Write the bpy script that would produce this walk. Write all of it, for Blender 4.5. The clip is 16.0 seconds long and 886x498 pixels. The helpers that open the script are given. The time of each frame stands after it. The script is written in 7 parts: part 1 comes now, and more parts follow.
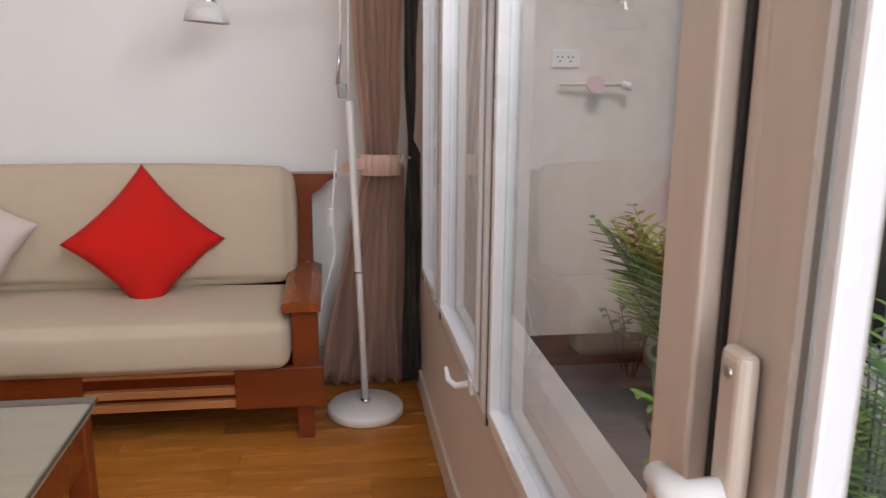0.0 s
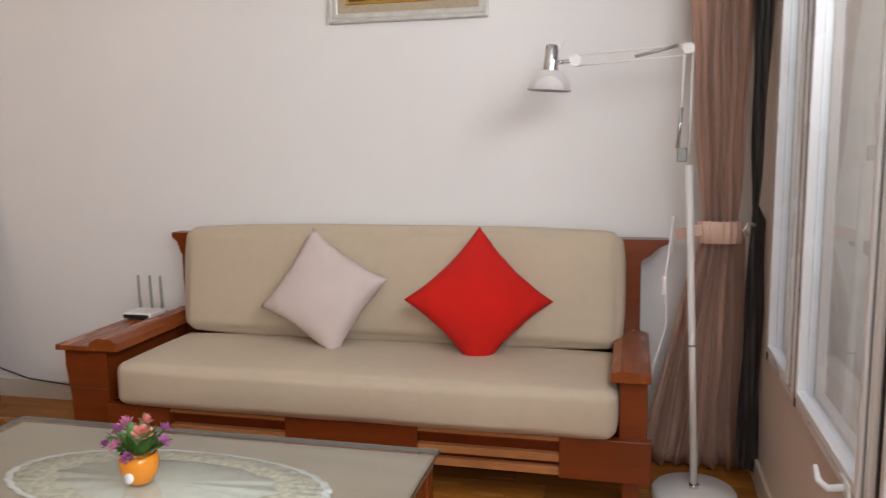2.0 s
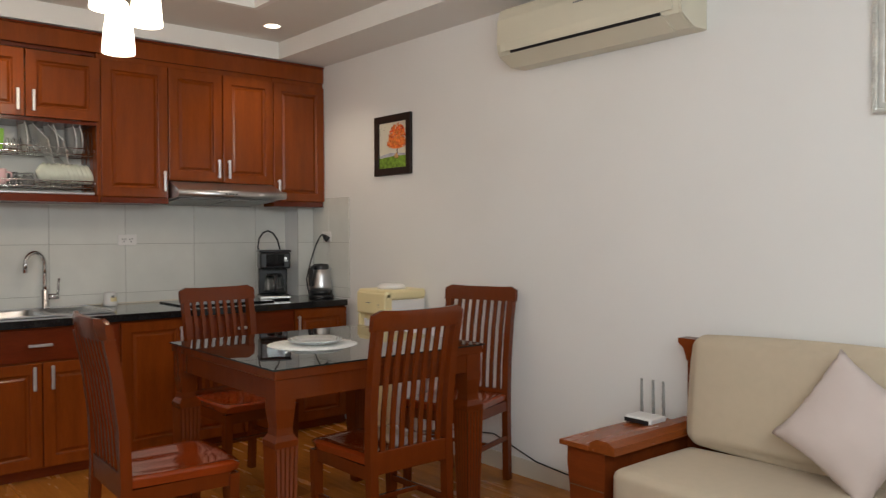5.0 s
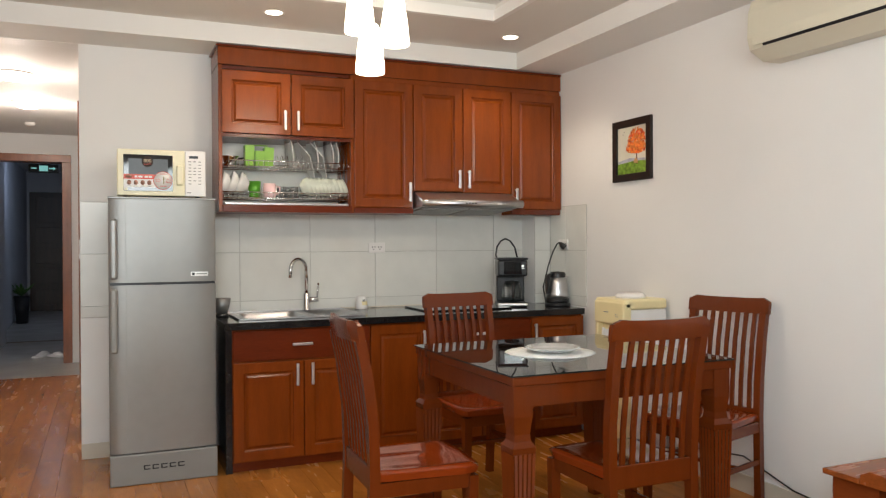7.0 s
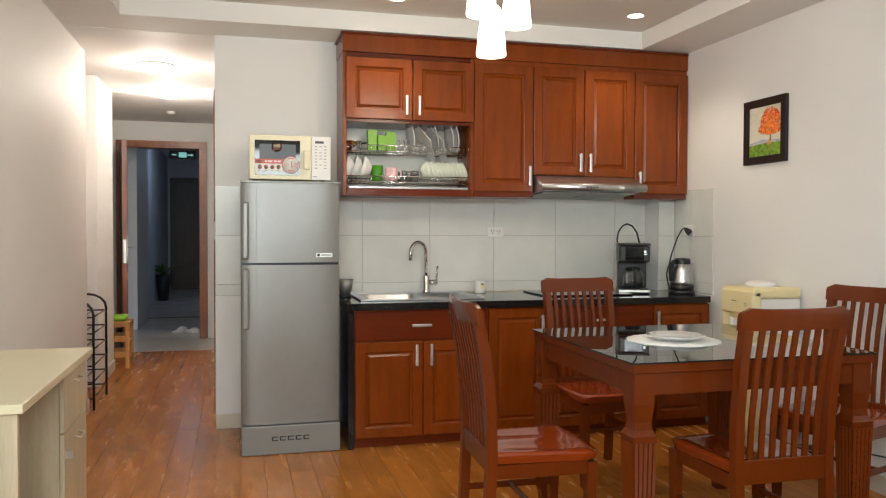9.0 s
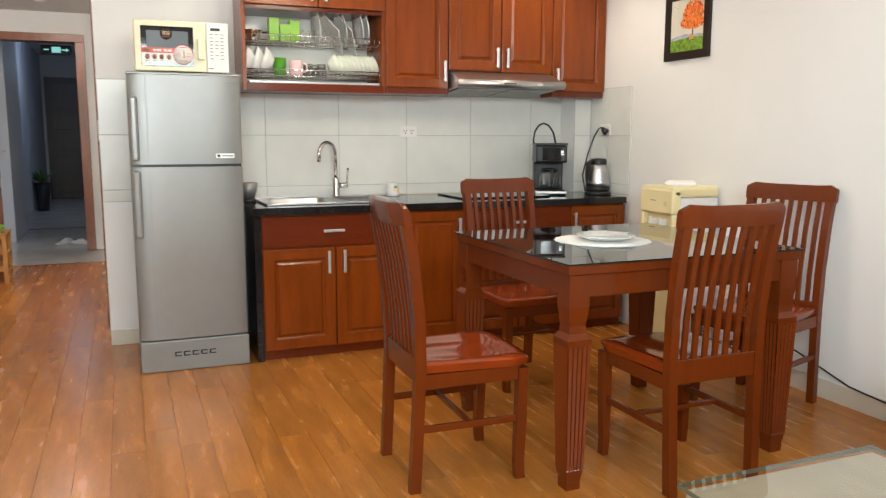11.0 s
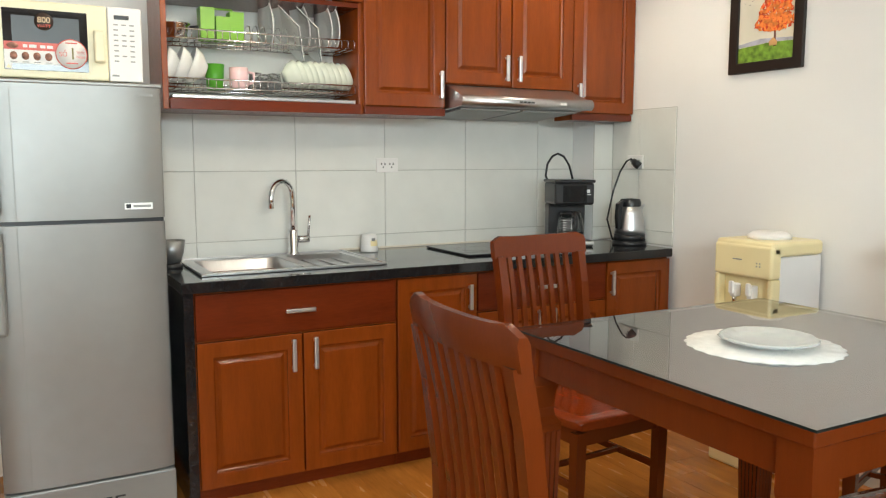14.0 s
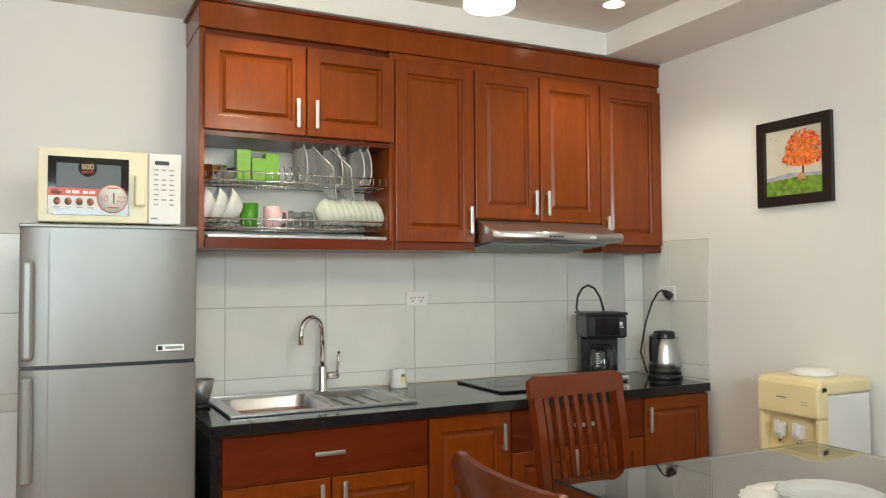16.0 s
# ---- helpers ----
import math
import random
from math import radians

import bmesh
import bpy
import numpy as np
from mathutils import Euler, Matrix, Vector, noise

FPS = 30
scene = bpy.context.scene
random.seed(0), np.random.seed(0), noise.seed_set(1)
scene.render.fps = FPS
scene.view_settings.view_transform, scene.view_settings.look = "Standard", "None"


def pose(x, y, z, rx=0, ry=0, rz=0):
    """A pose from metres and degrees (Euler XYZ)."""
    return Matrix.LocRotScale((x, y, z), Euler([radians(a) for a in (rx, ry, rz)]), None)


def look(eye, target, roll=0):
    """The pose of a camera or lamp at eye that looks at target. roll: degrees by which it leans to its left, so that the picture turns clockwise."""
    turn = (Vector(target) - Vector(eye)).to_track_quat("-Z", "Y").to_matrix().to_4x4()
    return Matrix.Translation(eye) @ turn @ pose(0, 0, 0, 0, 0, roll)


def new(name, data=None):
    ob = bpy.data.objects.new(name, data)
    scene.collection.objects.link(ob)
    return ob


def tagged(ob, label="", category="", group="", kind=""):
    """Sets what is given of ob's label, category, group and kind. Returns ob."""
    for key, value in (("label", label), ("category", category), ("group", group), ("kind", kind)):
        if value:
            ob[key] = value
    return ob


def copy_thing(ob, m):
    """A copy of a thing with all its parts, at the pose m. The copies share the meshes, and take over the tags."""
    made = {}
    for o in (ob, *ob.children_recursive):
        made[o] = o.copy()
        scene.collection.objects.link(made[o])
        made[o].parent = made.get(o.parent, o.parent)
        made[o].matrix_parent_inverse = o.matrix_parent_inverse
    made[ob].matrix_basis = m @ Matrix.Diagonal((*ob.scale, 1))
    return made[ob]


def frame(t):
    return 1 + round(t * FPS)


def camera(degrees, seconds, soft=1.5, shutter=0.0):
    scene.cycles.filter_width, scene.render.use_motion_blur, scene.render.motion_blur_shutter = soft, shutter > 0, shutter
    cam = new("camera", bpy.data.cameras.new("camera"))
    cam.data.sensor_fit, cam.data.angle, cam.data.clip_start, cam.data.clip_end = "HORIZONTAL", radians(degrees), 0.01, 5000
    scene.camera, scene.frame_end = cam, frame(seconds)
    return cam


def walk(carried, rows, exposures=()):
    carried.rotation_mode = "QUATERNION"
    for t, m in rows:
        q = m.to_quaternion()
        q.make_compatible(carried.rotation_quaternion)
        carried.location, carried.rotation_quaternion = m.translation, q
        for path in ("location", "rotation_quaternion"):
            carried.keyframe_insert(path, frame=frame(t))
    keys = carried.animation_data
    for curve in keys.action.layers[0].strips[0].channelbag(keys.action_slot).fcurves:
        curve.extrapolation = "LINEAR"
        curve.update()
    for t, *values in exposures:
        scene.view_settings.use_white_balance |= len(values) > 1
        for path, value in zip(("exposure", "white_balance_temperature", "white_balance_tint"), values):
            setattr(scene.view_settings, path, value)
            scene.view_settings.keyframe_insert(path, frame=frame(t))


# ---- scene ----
cam = camera(58.8, 16.0, soft=1.2, shutter=0.2)
PATH = [
    (0, (0.143, 0.352, 1.236), (0.418, 2.282, 0.786), 0.5),
    (0.5, (0.114, 0.373, 1.248), (0.136, 2.329, 0.833), 0.5),
    (1, (0.083, 0.386, 1.241), (-0.032, 2.349, 0.875), 0.5),
    (1.5, (0.052, 0.393, 1.237), (-0.174, 2.358, 0.944), -0.6),
    (2, (0.03, 0.406, 1.23), (-0.439, 2.329, 0.944), -0.9),
    (2.5, (0.006, 0.447, 1.242), (-0.727, 2.287, 0.965), -0.4),
    (3, (-0.003, 0.474, 1.255), (-0.849, 2.278, 1.077), -0.3),
    (3.5, (-0.016, 0.505, 1.254), (-1.081, 2.191, 1.108), -0.1),
    (4, (-0.029, 0.527, 1.26), (-1.29, 2.073, 1.121), -0.0),
    (4.5, (-0.042, 0.543, 1.266), (-1.435, 1.978, 1.223), -0.0),
    (5, (-0.048, 0.55, 1.268), (-1.573, 1.842, 1.23), -0.2),
    (5.2, (-0.056, 0.558, 1.264), (-1.639, 1.779, 1.226), -0.2),
    (7.3, (-0.08, 0.556, 1.261), (-1.938, 1.295, 1.251), -0.2),
    (7.5, (-0.082, 0.555, 1.259), (-1.954, 1.258, 1.249), -0.1),
    (8, (-0.082, 0.55, 1.259), (-1.998, 1.125, 1.236), 0.0),
    (8.2, (-0.082, 0.553, 1.256), (-2.01, 1.084, 1.232), 0.0),
    (10.3, (-0.083, 0.552, 1.248), (-2.021, 1.04, 1.165), 0.4),
    (10.5, (-0.116, 0.567, 1.238), (-2.044, 1.072, 1.062), 0.3),
    (11, (-0.329, 0.539, 1.208), (-2.164, 1.281, 0.924), 0.1),
    (11.5, (-0.593, 0.549, 1.199), (-2.395, 1.367, 0.906), -0.0),
    (12, (-0.872, 0.613, 1.226), (-2.659, 1.46, 0.931), 0.5),
    (12.5, (-1.151, 0.615, 1.228), (-2.92, 1.498, 0.924), 0.3),
    (13, (-1.372, 0.619, 1.228), (-3.125, 1.535, 0.937), 0.3),
    (13.5, (-1.557, 0.659, 1.244), (-3.305, 1.59, 0.968), 0.5),
    (14, (-1.66, 0.66, 1.264), (-3.407, 1.607, 1.038), -0.0),
    (14.5, (-1.709, 0.655, 1.275), (-3.454, 1.61, 1.06), -0.5),
    (15, (-1.712, 0.656, 1.289), (-3.48, 1.58, 1.149), -0.6),
    (15.5, (-1.718, 0.656, 1.311), (-3.502, 1.56, 1.328), -0.5),
    (16, (-1.711, 0.641, 1.331), (-3.493, 1.546, 1.408), -0.4),
]
EXPOSURE = [
    (0, -0.56, 6750, 23), (1.5, -0.46, 6850, 22), (2.5, -0.62, 6850, 20), (3.5, -0.74, 6850, 18), (5, -0.60, 6750, 14), (7.5, 0.0, 6700, 12), (8, -0.02, 6700, 11),
    (10.5, 0.25, 6600, 10), (11, 0.42, 6550, 10), (12, 0.54, 6450, 8), (14, 0.40, 6400, 6), (16, 0.16, 6450, 6)]
walk(cam, [(t, look(eye, target, roll)) for t, eye, target, roll in PATH], EXPOSURE)

# ---- world and lamps ----
world = bpy.data.worlds.new("world")
scene.world = world
world.use_nodes = True
wn = world.node_tree.nodes
sky = wn.new("ShaderNodeTexSky")
sky.sky_type, sky.sun_disc = "NISHITA", False
sky.sun_elevation, sky.sun_rotation = radians(53), radians(186)
wn["Background"].inputs[1].default_value = 0.115
world.node_tree.links.new(sky.outputs[0], wn["Background"].inputs[0])


def lamp(name, kind, m, energy, color, **kw):
    data = bpy.data.lights.new(name, kind)
    data.energy, data.color = energy, color
    for k, v in kw.items():
        if k == "size": data.size = v
        elif k == "size_y": data.shape, data.size_y = "RECTANGLE", v
        elif k == "radius": data.shadow_soft_size = v
        elif k == "angle": data.angle = v
        elif k == "spot": data.spot_size, data.spot_blend = v, 0.6
    ob = new(name, data)
    ob.matrix_world = m
    return ob


lamp("sun", "SUN", look((-0.3, -3, 4), (0, 0, 0)), 1.6, (1, 0.96, 0.9), angle=radians(15))
# daylight standing in the window openings: the upper lights and the casement nearest the desk
lamp("daylight_upper", "AREA", look((0.415, 0.95, 1.95), (-3, 2.1, 1.85)), 74, (0.86, 0.97, 1.0), size=2.3, size_y=0.46)
lamp("daylight_side", "AREA", look((0.415, 0.05, 1.12), (-3.2, 1.6, 1.12)), 27, (0.86, 0.97, 1.0), size=0.55, size_y=1.05)
DOWN = [(-4.51, 1.437), (-4.48, 2.92)]
PEND = [(-3.415, 1.643, 2.02), (-3.33, 1.57, 2.17), (-3.36, 1.74, 2.14)]
for dx, dy in DOWN:
    lamp("downlight_lamp", "SPOT", look((dx, dy, 2.545), (dx, dy, 0)), 20, (1, 0.90, 0.72), radius=0.04, spot=radians(120))
for px, py, pz in PEND:
    lamp("pendant_lamp", "POINT", pose(px, py, pz - 0.03), 3.6, (1, 0.87, 0.70), radius=0.05)
for cx in (-6.2, -7.4):
    lamp("corridor_lamp", "POINT", pose(cx, -0.02, 2.33), 15, (1, 0.9, 0.8), radius=0.08)
# bluish fill added to brighten the lobby; it has no visible fitting
lamp("lobby_fill", "POINT", pose(-13.5, -0.2, 2.3), 6, (0.55, 0.7, 1.0), radius=0.2)

# ---- materials ----


def rgb(h):
    """Linear colour from an sRGB hex string."""
    c = [int(h[i:i + 2], 16) / 255 for i in (0, 2, 4)]
    return tuple(v / 12.92 if v < 0.04045 else ((v + 0.055) / 1.055) ** 2.4 for v in c)


def mat(name, color, rough=0.5, metal=0.0, vary=0.12, scale=6.0, stretch=(1, 1, 1), bump=0.0, bump_scale=60.0,
        rough_vary=0.1, coat=0.0, emit=None, strength=0.0, alpha_tr=0.0, per_object=0.0, fine=0.0, ior=1.45, sheen=0.0, spec=0.5):
    m = bpy.data.materials.new(name)
    m.use_nodes = True
    nt = m.node_tree
    n, l = nt.nodes, nt.links
    b = n["Principled BSDF"]
    b.inputs["Metallic"].default_value = metal
    b.inputs["Coat Weight"].default_value = coat
    b.inputs["Coat Roughness"].default_value = 0.10
    b.inputs["IOR"].default_value = ior
    b.inputs["Specular IOR Level"].default_value = spec
    b.inputs["Sheen Weight"].default_value = sheen
    b.inputs["Transmission Weight"].default_value = alpha_tr
    tc = n.new("ShaderNodeTexCoord")
    mp = n.new("ShaderNodeMapping")
    mp.inputs["Scale"].default_value = stretch
    l.new(tc.outputs["Object"], mp.inputs[0])
    big = n.new("ShaderNodeTexNoise")
    big.inputs["Scale"].default_value = scale
    big.inputs["Detail"].default_value = 6
    l.new(mp.outputs[0], big.inputs["Vector"])
    if per_object:
        oi = n.new("ShaderNodeObjectInfo")
        off = n.new("ShaderNodeVectorMath")
        off.operation = "SCALE"
        off.inputs[0].default_value = (37, 11, 23)
        l.new(oi.outputs["Random"], off.inputs["Scale"])
        l.new(off.outputs[0], mp.inputs["Location"])
    ramp = n.new("ShaderNodeMapRange")
    ramp.inputs[1].default_value, ramp.inputs[2].default_value = 0.3, 0.7
    ramp.inputs[3].default_value, ramp.inputs[4].default_value = 1 - vary, 1 + vary
    l.new(big.outputs[0], ramp.inputs[0])
    value = ramp.outputs[0]
    if per_object:
        mr = n.new("ShaderNodeMapRange")
        mr.inputs[3].default_value, mr.inputs[4].default_value = 1 - per_object, 1 + per_object
        l.new(oi.outputs["Random"], mr.inputs[0])
        mul = n.new("ShaderNodeMath")
        mul.operation = "MULTIPLY"
        l.new(value, mul.inputs[0]), l.new(mr.outputs[0], mul.inputs[1])
        value = mul.outputs[0]
    if fine:
        fn = n.new("ShaderNodeTexNoise")
        fn.inputs["Scale"].default_value = scale * 9
        l.new(mp.outputs[0], fn.inputs["Vector"])
        fr = n.new("ShaderNodeMapRange")
        fr.inputs[1].default_value, fr.inputs[2].default_value = 0.3, 0.7
        fr.inputs[3].default_value, fr.inputs[4].default_value = 1 - fine, 1 + fine
        l.new(fn.outputs[0], fr.inputs[0])
        m2 = n.new("ShaderNodeMath")
        m2.operation = "MULTIPLY"
        l.new(value, m2.inputs[0]), l.new(fr.outputs[0], m2.inputs[1])
        value = m2.outputs[0]
    col = n.new("ShaderNodeVectorMath")
    col.operation = "SCALE"
    col.inputs[0].default_value = color
    l.new(value, col.inputs["Scale"])
    l.new(col.outputs[0], b.inputs["Base Color"])
    rr = n.new("ShaderNodeMapRange")
    rr.inputs[1].default_value, rr.inputs[2].default_value = 0.3, 0.7
    rr.inputs[3].default_value, rr.inputs[4].default_value = max(0.01, rough * (1 - rough_vary)), min(1, rough * (1 + rough_vary))
    l.new(big.outputs[0], rr.inputs[0])
    l.new(rr.outputs[0], b.inputs["Roughness"])
    if bump:
        bn = n.new("ShaderNodeTexNoise")
        bn.inputs["Scale"].default_value = bump_scale
        bn.inputs["Detail"].default_value = 4
        l.new(mp.outputs[0], bn.inputs["Vector"])
        bp = n.new("ShaderNodeBump")
        bp.inputs["Strength"].default_value = bump
        bp.inputs["Distance"].default_value = 0.004
        l.new(bn.outputs[0], bp.inputs["Height"])
        l.new(bp.outputs[0], b.inputs["Normal"])
    if emit:
        b.inputs["Emission Color"].default_value = (*emit, 1)
        b.inputs["Emission Strength"].default_value = strength
    return m


def glass_mat(name, color=(1, 1, 1), rough=0.0, mirror=0.05):
    """Thin clear pane: transparent, with a mirror image that grows towards grazing angles (Schlick)."""
    m = bpy.data.materials.new(name)
    m.use_nodes = True
    n, l = m.node_tree.nodes, m.node_tree.links
    n.remove(n["Principled BSDF"])
    tr, gl, mx = n.new("ShaderNodeBsdfTransparent"), n.new("ShaderNodeBsdfGlossy"), n.new("ShaderNodeMixShader")
    lw, pw, ma = n.new("ShaderNodeLayerWeight"), n.new("ShaderNodeMath"), n.new("ShaderNodeMath")
    tr.inputs[0].default_value = (*color, 1)
    gl.inputs["Roughness"].default_value = rough
    lw.inputs[0].default_value = 0.5
    pw.operation, ma.operation = "POWER", "MULTIPLY_ADD"
    pw.inputs[1].default_value = 5
    ma.inputs[1].default_value, ma.inputs[2].default_value = 1 - mirror, mirror
    l.new(lw.outputs["Facing"], pw.inputs[0]), l.new(pw.outputs[0], ma.inputs[0]), l.new(ma.outputs[0], mx.inputs[0])
    l.new(tr.outputs[0], mx.inputs[1]), l.new(gl.outputs[0], mx.inputs[2])
    l.new(mx.outputs[0], n["Material Output"].inputs[0])
    return m


M_WALL = mat("white_wall_paint", (0.81, 0.80, 0.785), 0.55, vary=0.02, scale=1.5, bump=0.06, bump_scale=140)
M_CEIL = mat("ceiling_paint", (0.80, 0.79, 0.77), 0.7, vary=0.015, scale=1.2, bump=0.03)
M_SOFFIT = mat("soffit_paint", (0.72, 0.70, 0.66), 0.7, vary=0.02, scale=1.2, bump=0.03)
M_BEIGE = mat("beige_wall_paint", (0.66, 0.57, 0.50), 0.5, vary=0.03, scale=2, bump=0.08, bump_scale=120)
M_TILE = mat("glazed_wall_tile", (0.70, 0.70, 0.66), 0.22, vary=0.035, scale=7, per_object=0.02, bump=0.02)
M_GROUT = mat("grey_grout", (0.47, 0.46, 0.43), 0.9, vary=0.1, scale=30)
M_PLANK = mat("laminate_oak", (0.405, 0.147, 0.025), 0.26, spec=0.35, vary=0.20, scale=2.6, stretch=(1.0, 6.5, 6.5), per_object=0.14, fine=0.08)
M_PLANKGAP = mat("plank_joint", (0.15, 0.055, 0.016), 0.6, vary=0.1)
M_BASEB = mat("cream_skirting_tile", (0.66, 0.60, 0.50), 0.3, vary=0.05, scale=5)
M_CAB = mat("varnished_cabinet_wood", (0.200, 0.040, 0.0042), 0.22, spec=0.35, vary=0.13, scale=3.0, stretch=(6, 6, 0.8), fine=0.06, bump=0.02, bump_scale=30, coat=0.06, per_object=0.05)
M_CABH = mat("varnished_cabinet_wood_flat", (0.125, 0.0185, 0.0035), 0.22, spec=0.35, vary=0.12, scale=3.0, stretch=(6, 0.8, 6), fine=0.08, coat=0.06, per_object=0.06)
M_CHAIR = mat("dark_red_varnished_wood", (0.130, 0.0235, 0.0036), 0.22, spec=0.35, vary=0.07, scale=3.5, stretch=(7, 7, 0.9), fine=0.03, bump=0.012, bump_scale=40, coat=0.1)
M_SEAT = mat("polished_red_seat_wood", (0.235, 0.033, 0.005), 0.13, vary=0.12, scale=3.5, stretch=(7, 0.9, 7), fine=0.08, coat=0.3)
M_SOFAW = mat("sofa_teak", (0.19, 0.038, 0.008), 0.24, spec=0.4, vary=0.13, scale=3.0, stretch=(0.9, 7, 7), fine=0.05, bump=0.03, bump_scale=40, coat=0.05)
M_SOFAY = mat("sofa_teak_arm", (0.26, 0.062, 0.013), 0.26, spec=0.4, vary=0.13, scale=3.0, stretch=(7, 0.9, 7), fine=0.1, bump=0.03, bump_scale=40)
M_SOFAL = mat("sofa_light_slat_wood", (0.42, 0.17, 0.06), 0.35, vary=0.2, scale=3.0, stretch=(0.9, 7, 7), fine=0.1)
M_FABRIC = mat("beige_upholstery", (0.53, 0.435, 0.32), 0.95, vary=0.03, scale=3, bump=0.15, bump_scale=420, fine=0.02, sheen=0.1)
M_RED = mat("red_cushion_cloth", (0.60, 0.010, 0.004), 0.95, vary=0.1, scale=5, bump=0.25, bump_scale=350)
M_PINK = mat("pale_pink_cushion_cloth", (0.62, 0.52, 0.48), 0.9, vary=0.05, scale=5, bump=0.3, bump_scale=350, sheen=0.1)
M_CURT = mat("taupe_satin", (0.66, 0.44, 0.34), 0.32, vary=0.12, scale=4, stretch=(4, 4, 0.5), bump=0.08, bump_scale=200, sheen=0.2)
M_WHITE = mat("white_enamel", (0.78, 0.76, 0.74), 0.35, vary=0.02)
M_PVC = mat("white_pvc", (0.74, 0.74, 0.745), 0.28, vary=0.03, scale=4)
M_PVCB = mat("beige_pvc", (0.60, 0.51, 0.44), 0.4, vary=0.05, scale=5, stretch=(6, 6, 1))
M_GASKET = mat("black_rubber", (0.02, 0.02, 0.02), 0.6, vary=0.1)
M_STEEL = mat("brushed_steel", (0.55, 0.55, 0.56), 0.32, 1.0, vary=0.04, scale=5, stretch=(1, 8, 1), rough_vary=0.1)
M_CHROME = mat("chrome", (0.75, 0.75, 0.76), 0.08, 1.0, vary=0.02)
M_ALU = mat("satin_nickel", (0.70, 0.69, 0.66), 0.35, 1.0, vary=0.04)
M_FRIDGE = mat("silver_fridge_paint", (0.262, 0.260, 0.252), 0.34, 0.4, vary=0.03, scale=2, fine=0.02, bump=0.015, bump_scale=9)
M_FRIDGED = mat("dark_silver_plastic", (0.25, 0.25, 0.24), 0.4, 0.2, vary=0.04)
M_BLACK = mat("black_granite", (0.012, 0.012, 0.013), 0.1, vary=0.3, scale=60, fine=0.25, coat=0.2)
M_BLACKP = mat("black_plastic", (0.016, 0.016, 0.018), 0.3, vary=0.1)
M_BLACKG = mat("black_ceramic_glass", (0.01, 0.01, 0.012), 0.05, vary=0.1)
M_CREAM = mat("cream_plastic", (0.80, 0.74, 0.52), 0.35, vary=0.03)
M_YELLOW = mat("yellow_cream_plastic", (0.81, 0.69, 0.39), 0.3, vary=0.03)
M_PORC = mat("white_porcelain", (0.78, 0.77, 0.74), 0.15, vary=0.03, coat=0.3)
M_GREEN = mat("lime_plastic", (0.25, 0.55, 0.035), 0.35, vary=0.06)
M_PINKC = mat("pink_porcelain", (0.74, 0.50, 0.51), 0.2, vary=0.04)
M_ORANGE = mat("orange_glass_pot", (0.80, 0.26, 0.012), 0.15, vary=0.1, coat=0.5)
M_LEAF = mat("green_leaf", (0.075, 0.18, 0.035), 0.45, vary=0.35, scale=30)
M_LEAFL = mat("light_green_leaf", (0.23, 0.38, 0.085), 0.45, vary=0.35, scale=30)
M_POT = mat("green_pot_plastic", (0.30, 0.56, 0.36), 0.4, vary=0.08)
M_CONC = mat("weathered_plaster", (0.74, 0.68, 0.61), 0.85, vary=0.045, scale=1.6, fine=0.04, bump=0.06, bump_scale=60)
M_FLOORO = mat("balcony_floor_tile", (0.20, 0.21, 0.23), 0.45, vary=0.25, scale=4, bump=0.05)
M_SKIRT = mat("brown_stained_plaster", (0.14, 0.10, 0.08), 0.8, vary=0.4, scale=6)
M_LOBBY = mat("lobby_tile", (0.55, 0.54, 0.52), 0.2, vary=0.06, scale=3)
M_DOORD = mat("dark_brown_door", (0.040, 0.020, 0.014), 0.35, vary=0.3, scale=3, stretch=(6, 6, 0.8))
M_DOORF = mat("brown_door_frame", (0.26, 0.085, 0.035), 0.3, vary=0.22, scale=3, stretch=(6, 6, 0.8), fine=0.1)
M_PINE = mat("varnished_pine", (0.55, 0.28, 0.09), 0.4, vary=0.2, scale=4, stretch=(6, 6, 1))
M_DESK = mat("pale_ash_laminate", (0.54, 0.47, 0.33), 0.45, vary=0.14, scale=3, stretch=(7, 7, 0.8), fine=0.05)
M_DESKT = mat("cream_desk_top", (0.68, 0.62, 0.43), 0.4, vary=0.03)
M_SHADE = mat("frosted_lit_glass", (0.9, 0.88, 0.82), 0.4, vary=0.01, emit=(1, 0.86, 0.66), strength=7.0)
M_DISC = mat("lit_downlight_lens", (0.9, 0.9, 0.85), 0.4, vary=0.01, emit=(1, 0.88, 0.68), strength=9.0)
M_LACE = mat("white_lace", (0.56, 0.53, 0.42), 0.9, vary=0.3, scale=60, bump=0.5, bump_scale=160)
M_LACEC = mat("white_cloth", (0.74, 0.75, 0.74), 0.9, vary=0.06, scale=30, bump=0.3, bump_scale=200)
M_PANE = glass_mat("window_glass", (0.95, 0.97, 0.96), mirror=0.06)
M_TGLASS = glass_mat("table_glass", (0.92, 0.95, 0.93), mirror=0.12)
M_SMOKE = glass_mat("tinted_table_glass", (0.62, 0.64, 0.62), mirror=0.38)
M_GEDGEL = mat("pale_green_glass_edge", (0.10, 0.10, 0.07), 0.15, vary=0.1)
M_GEDGE = mat("green_glass_edge", (0.010, 0.018, 0.016), 0.1, vary=0.05)

# ---- mesh helpers ----


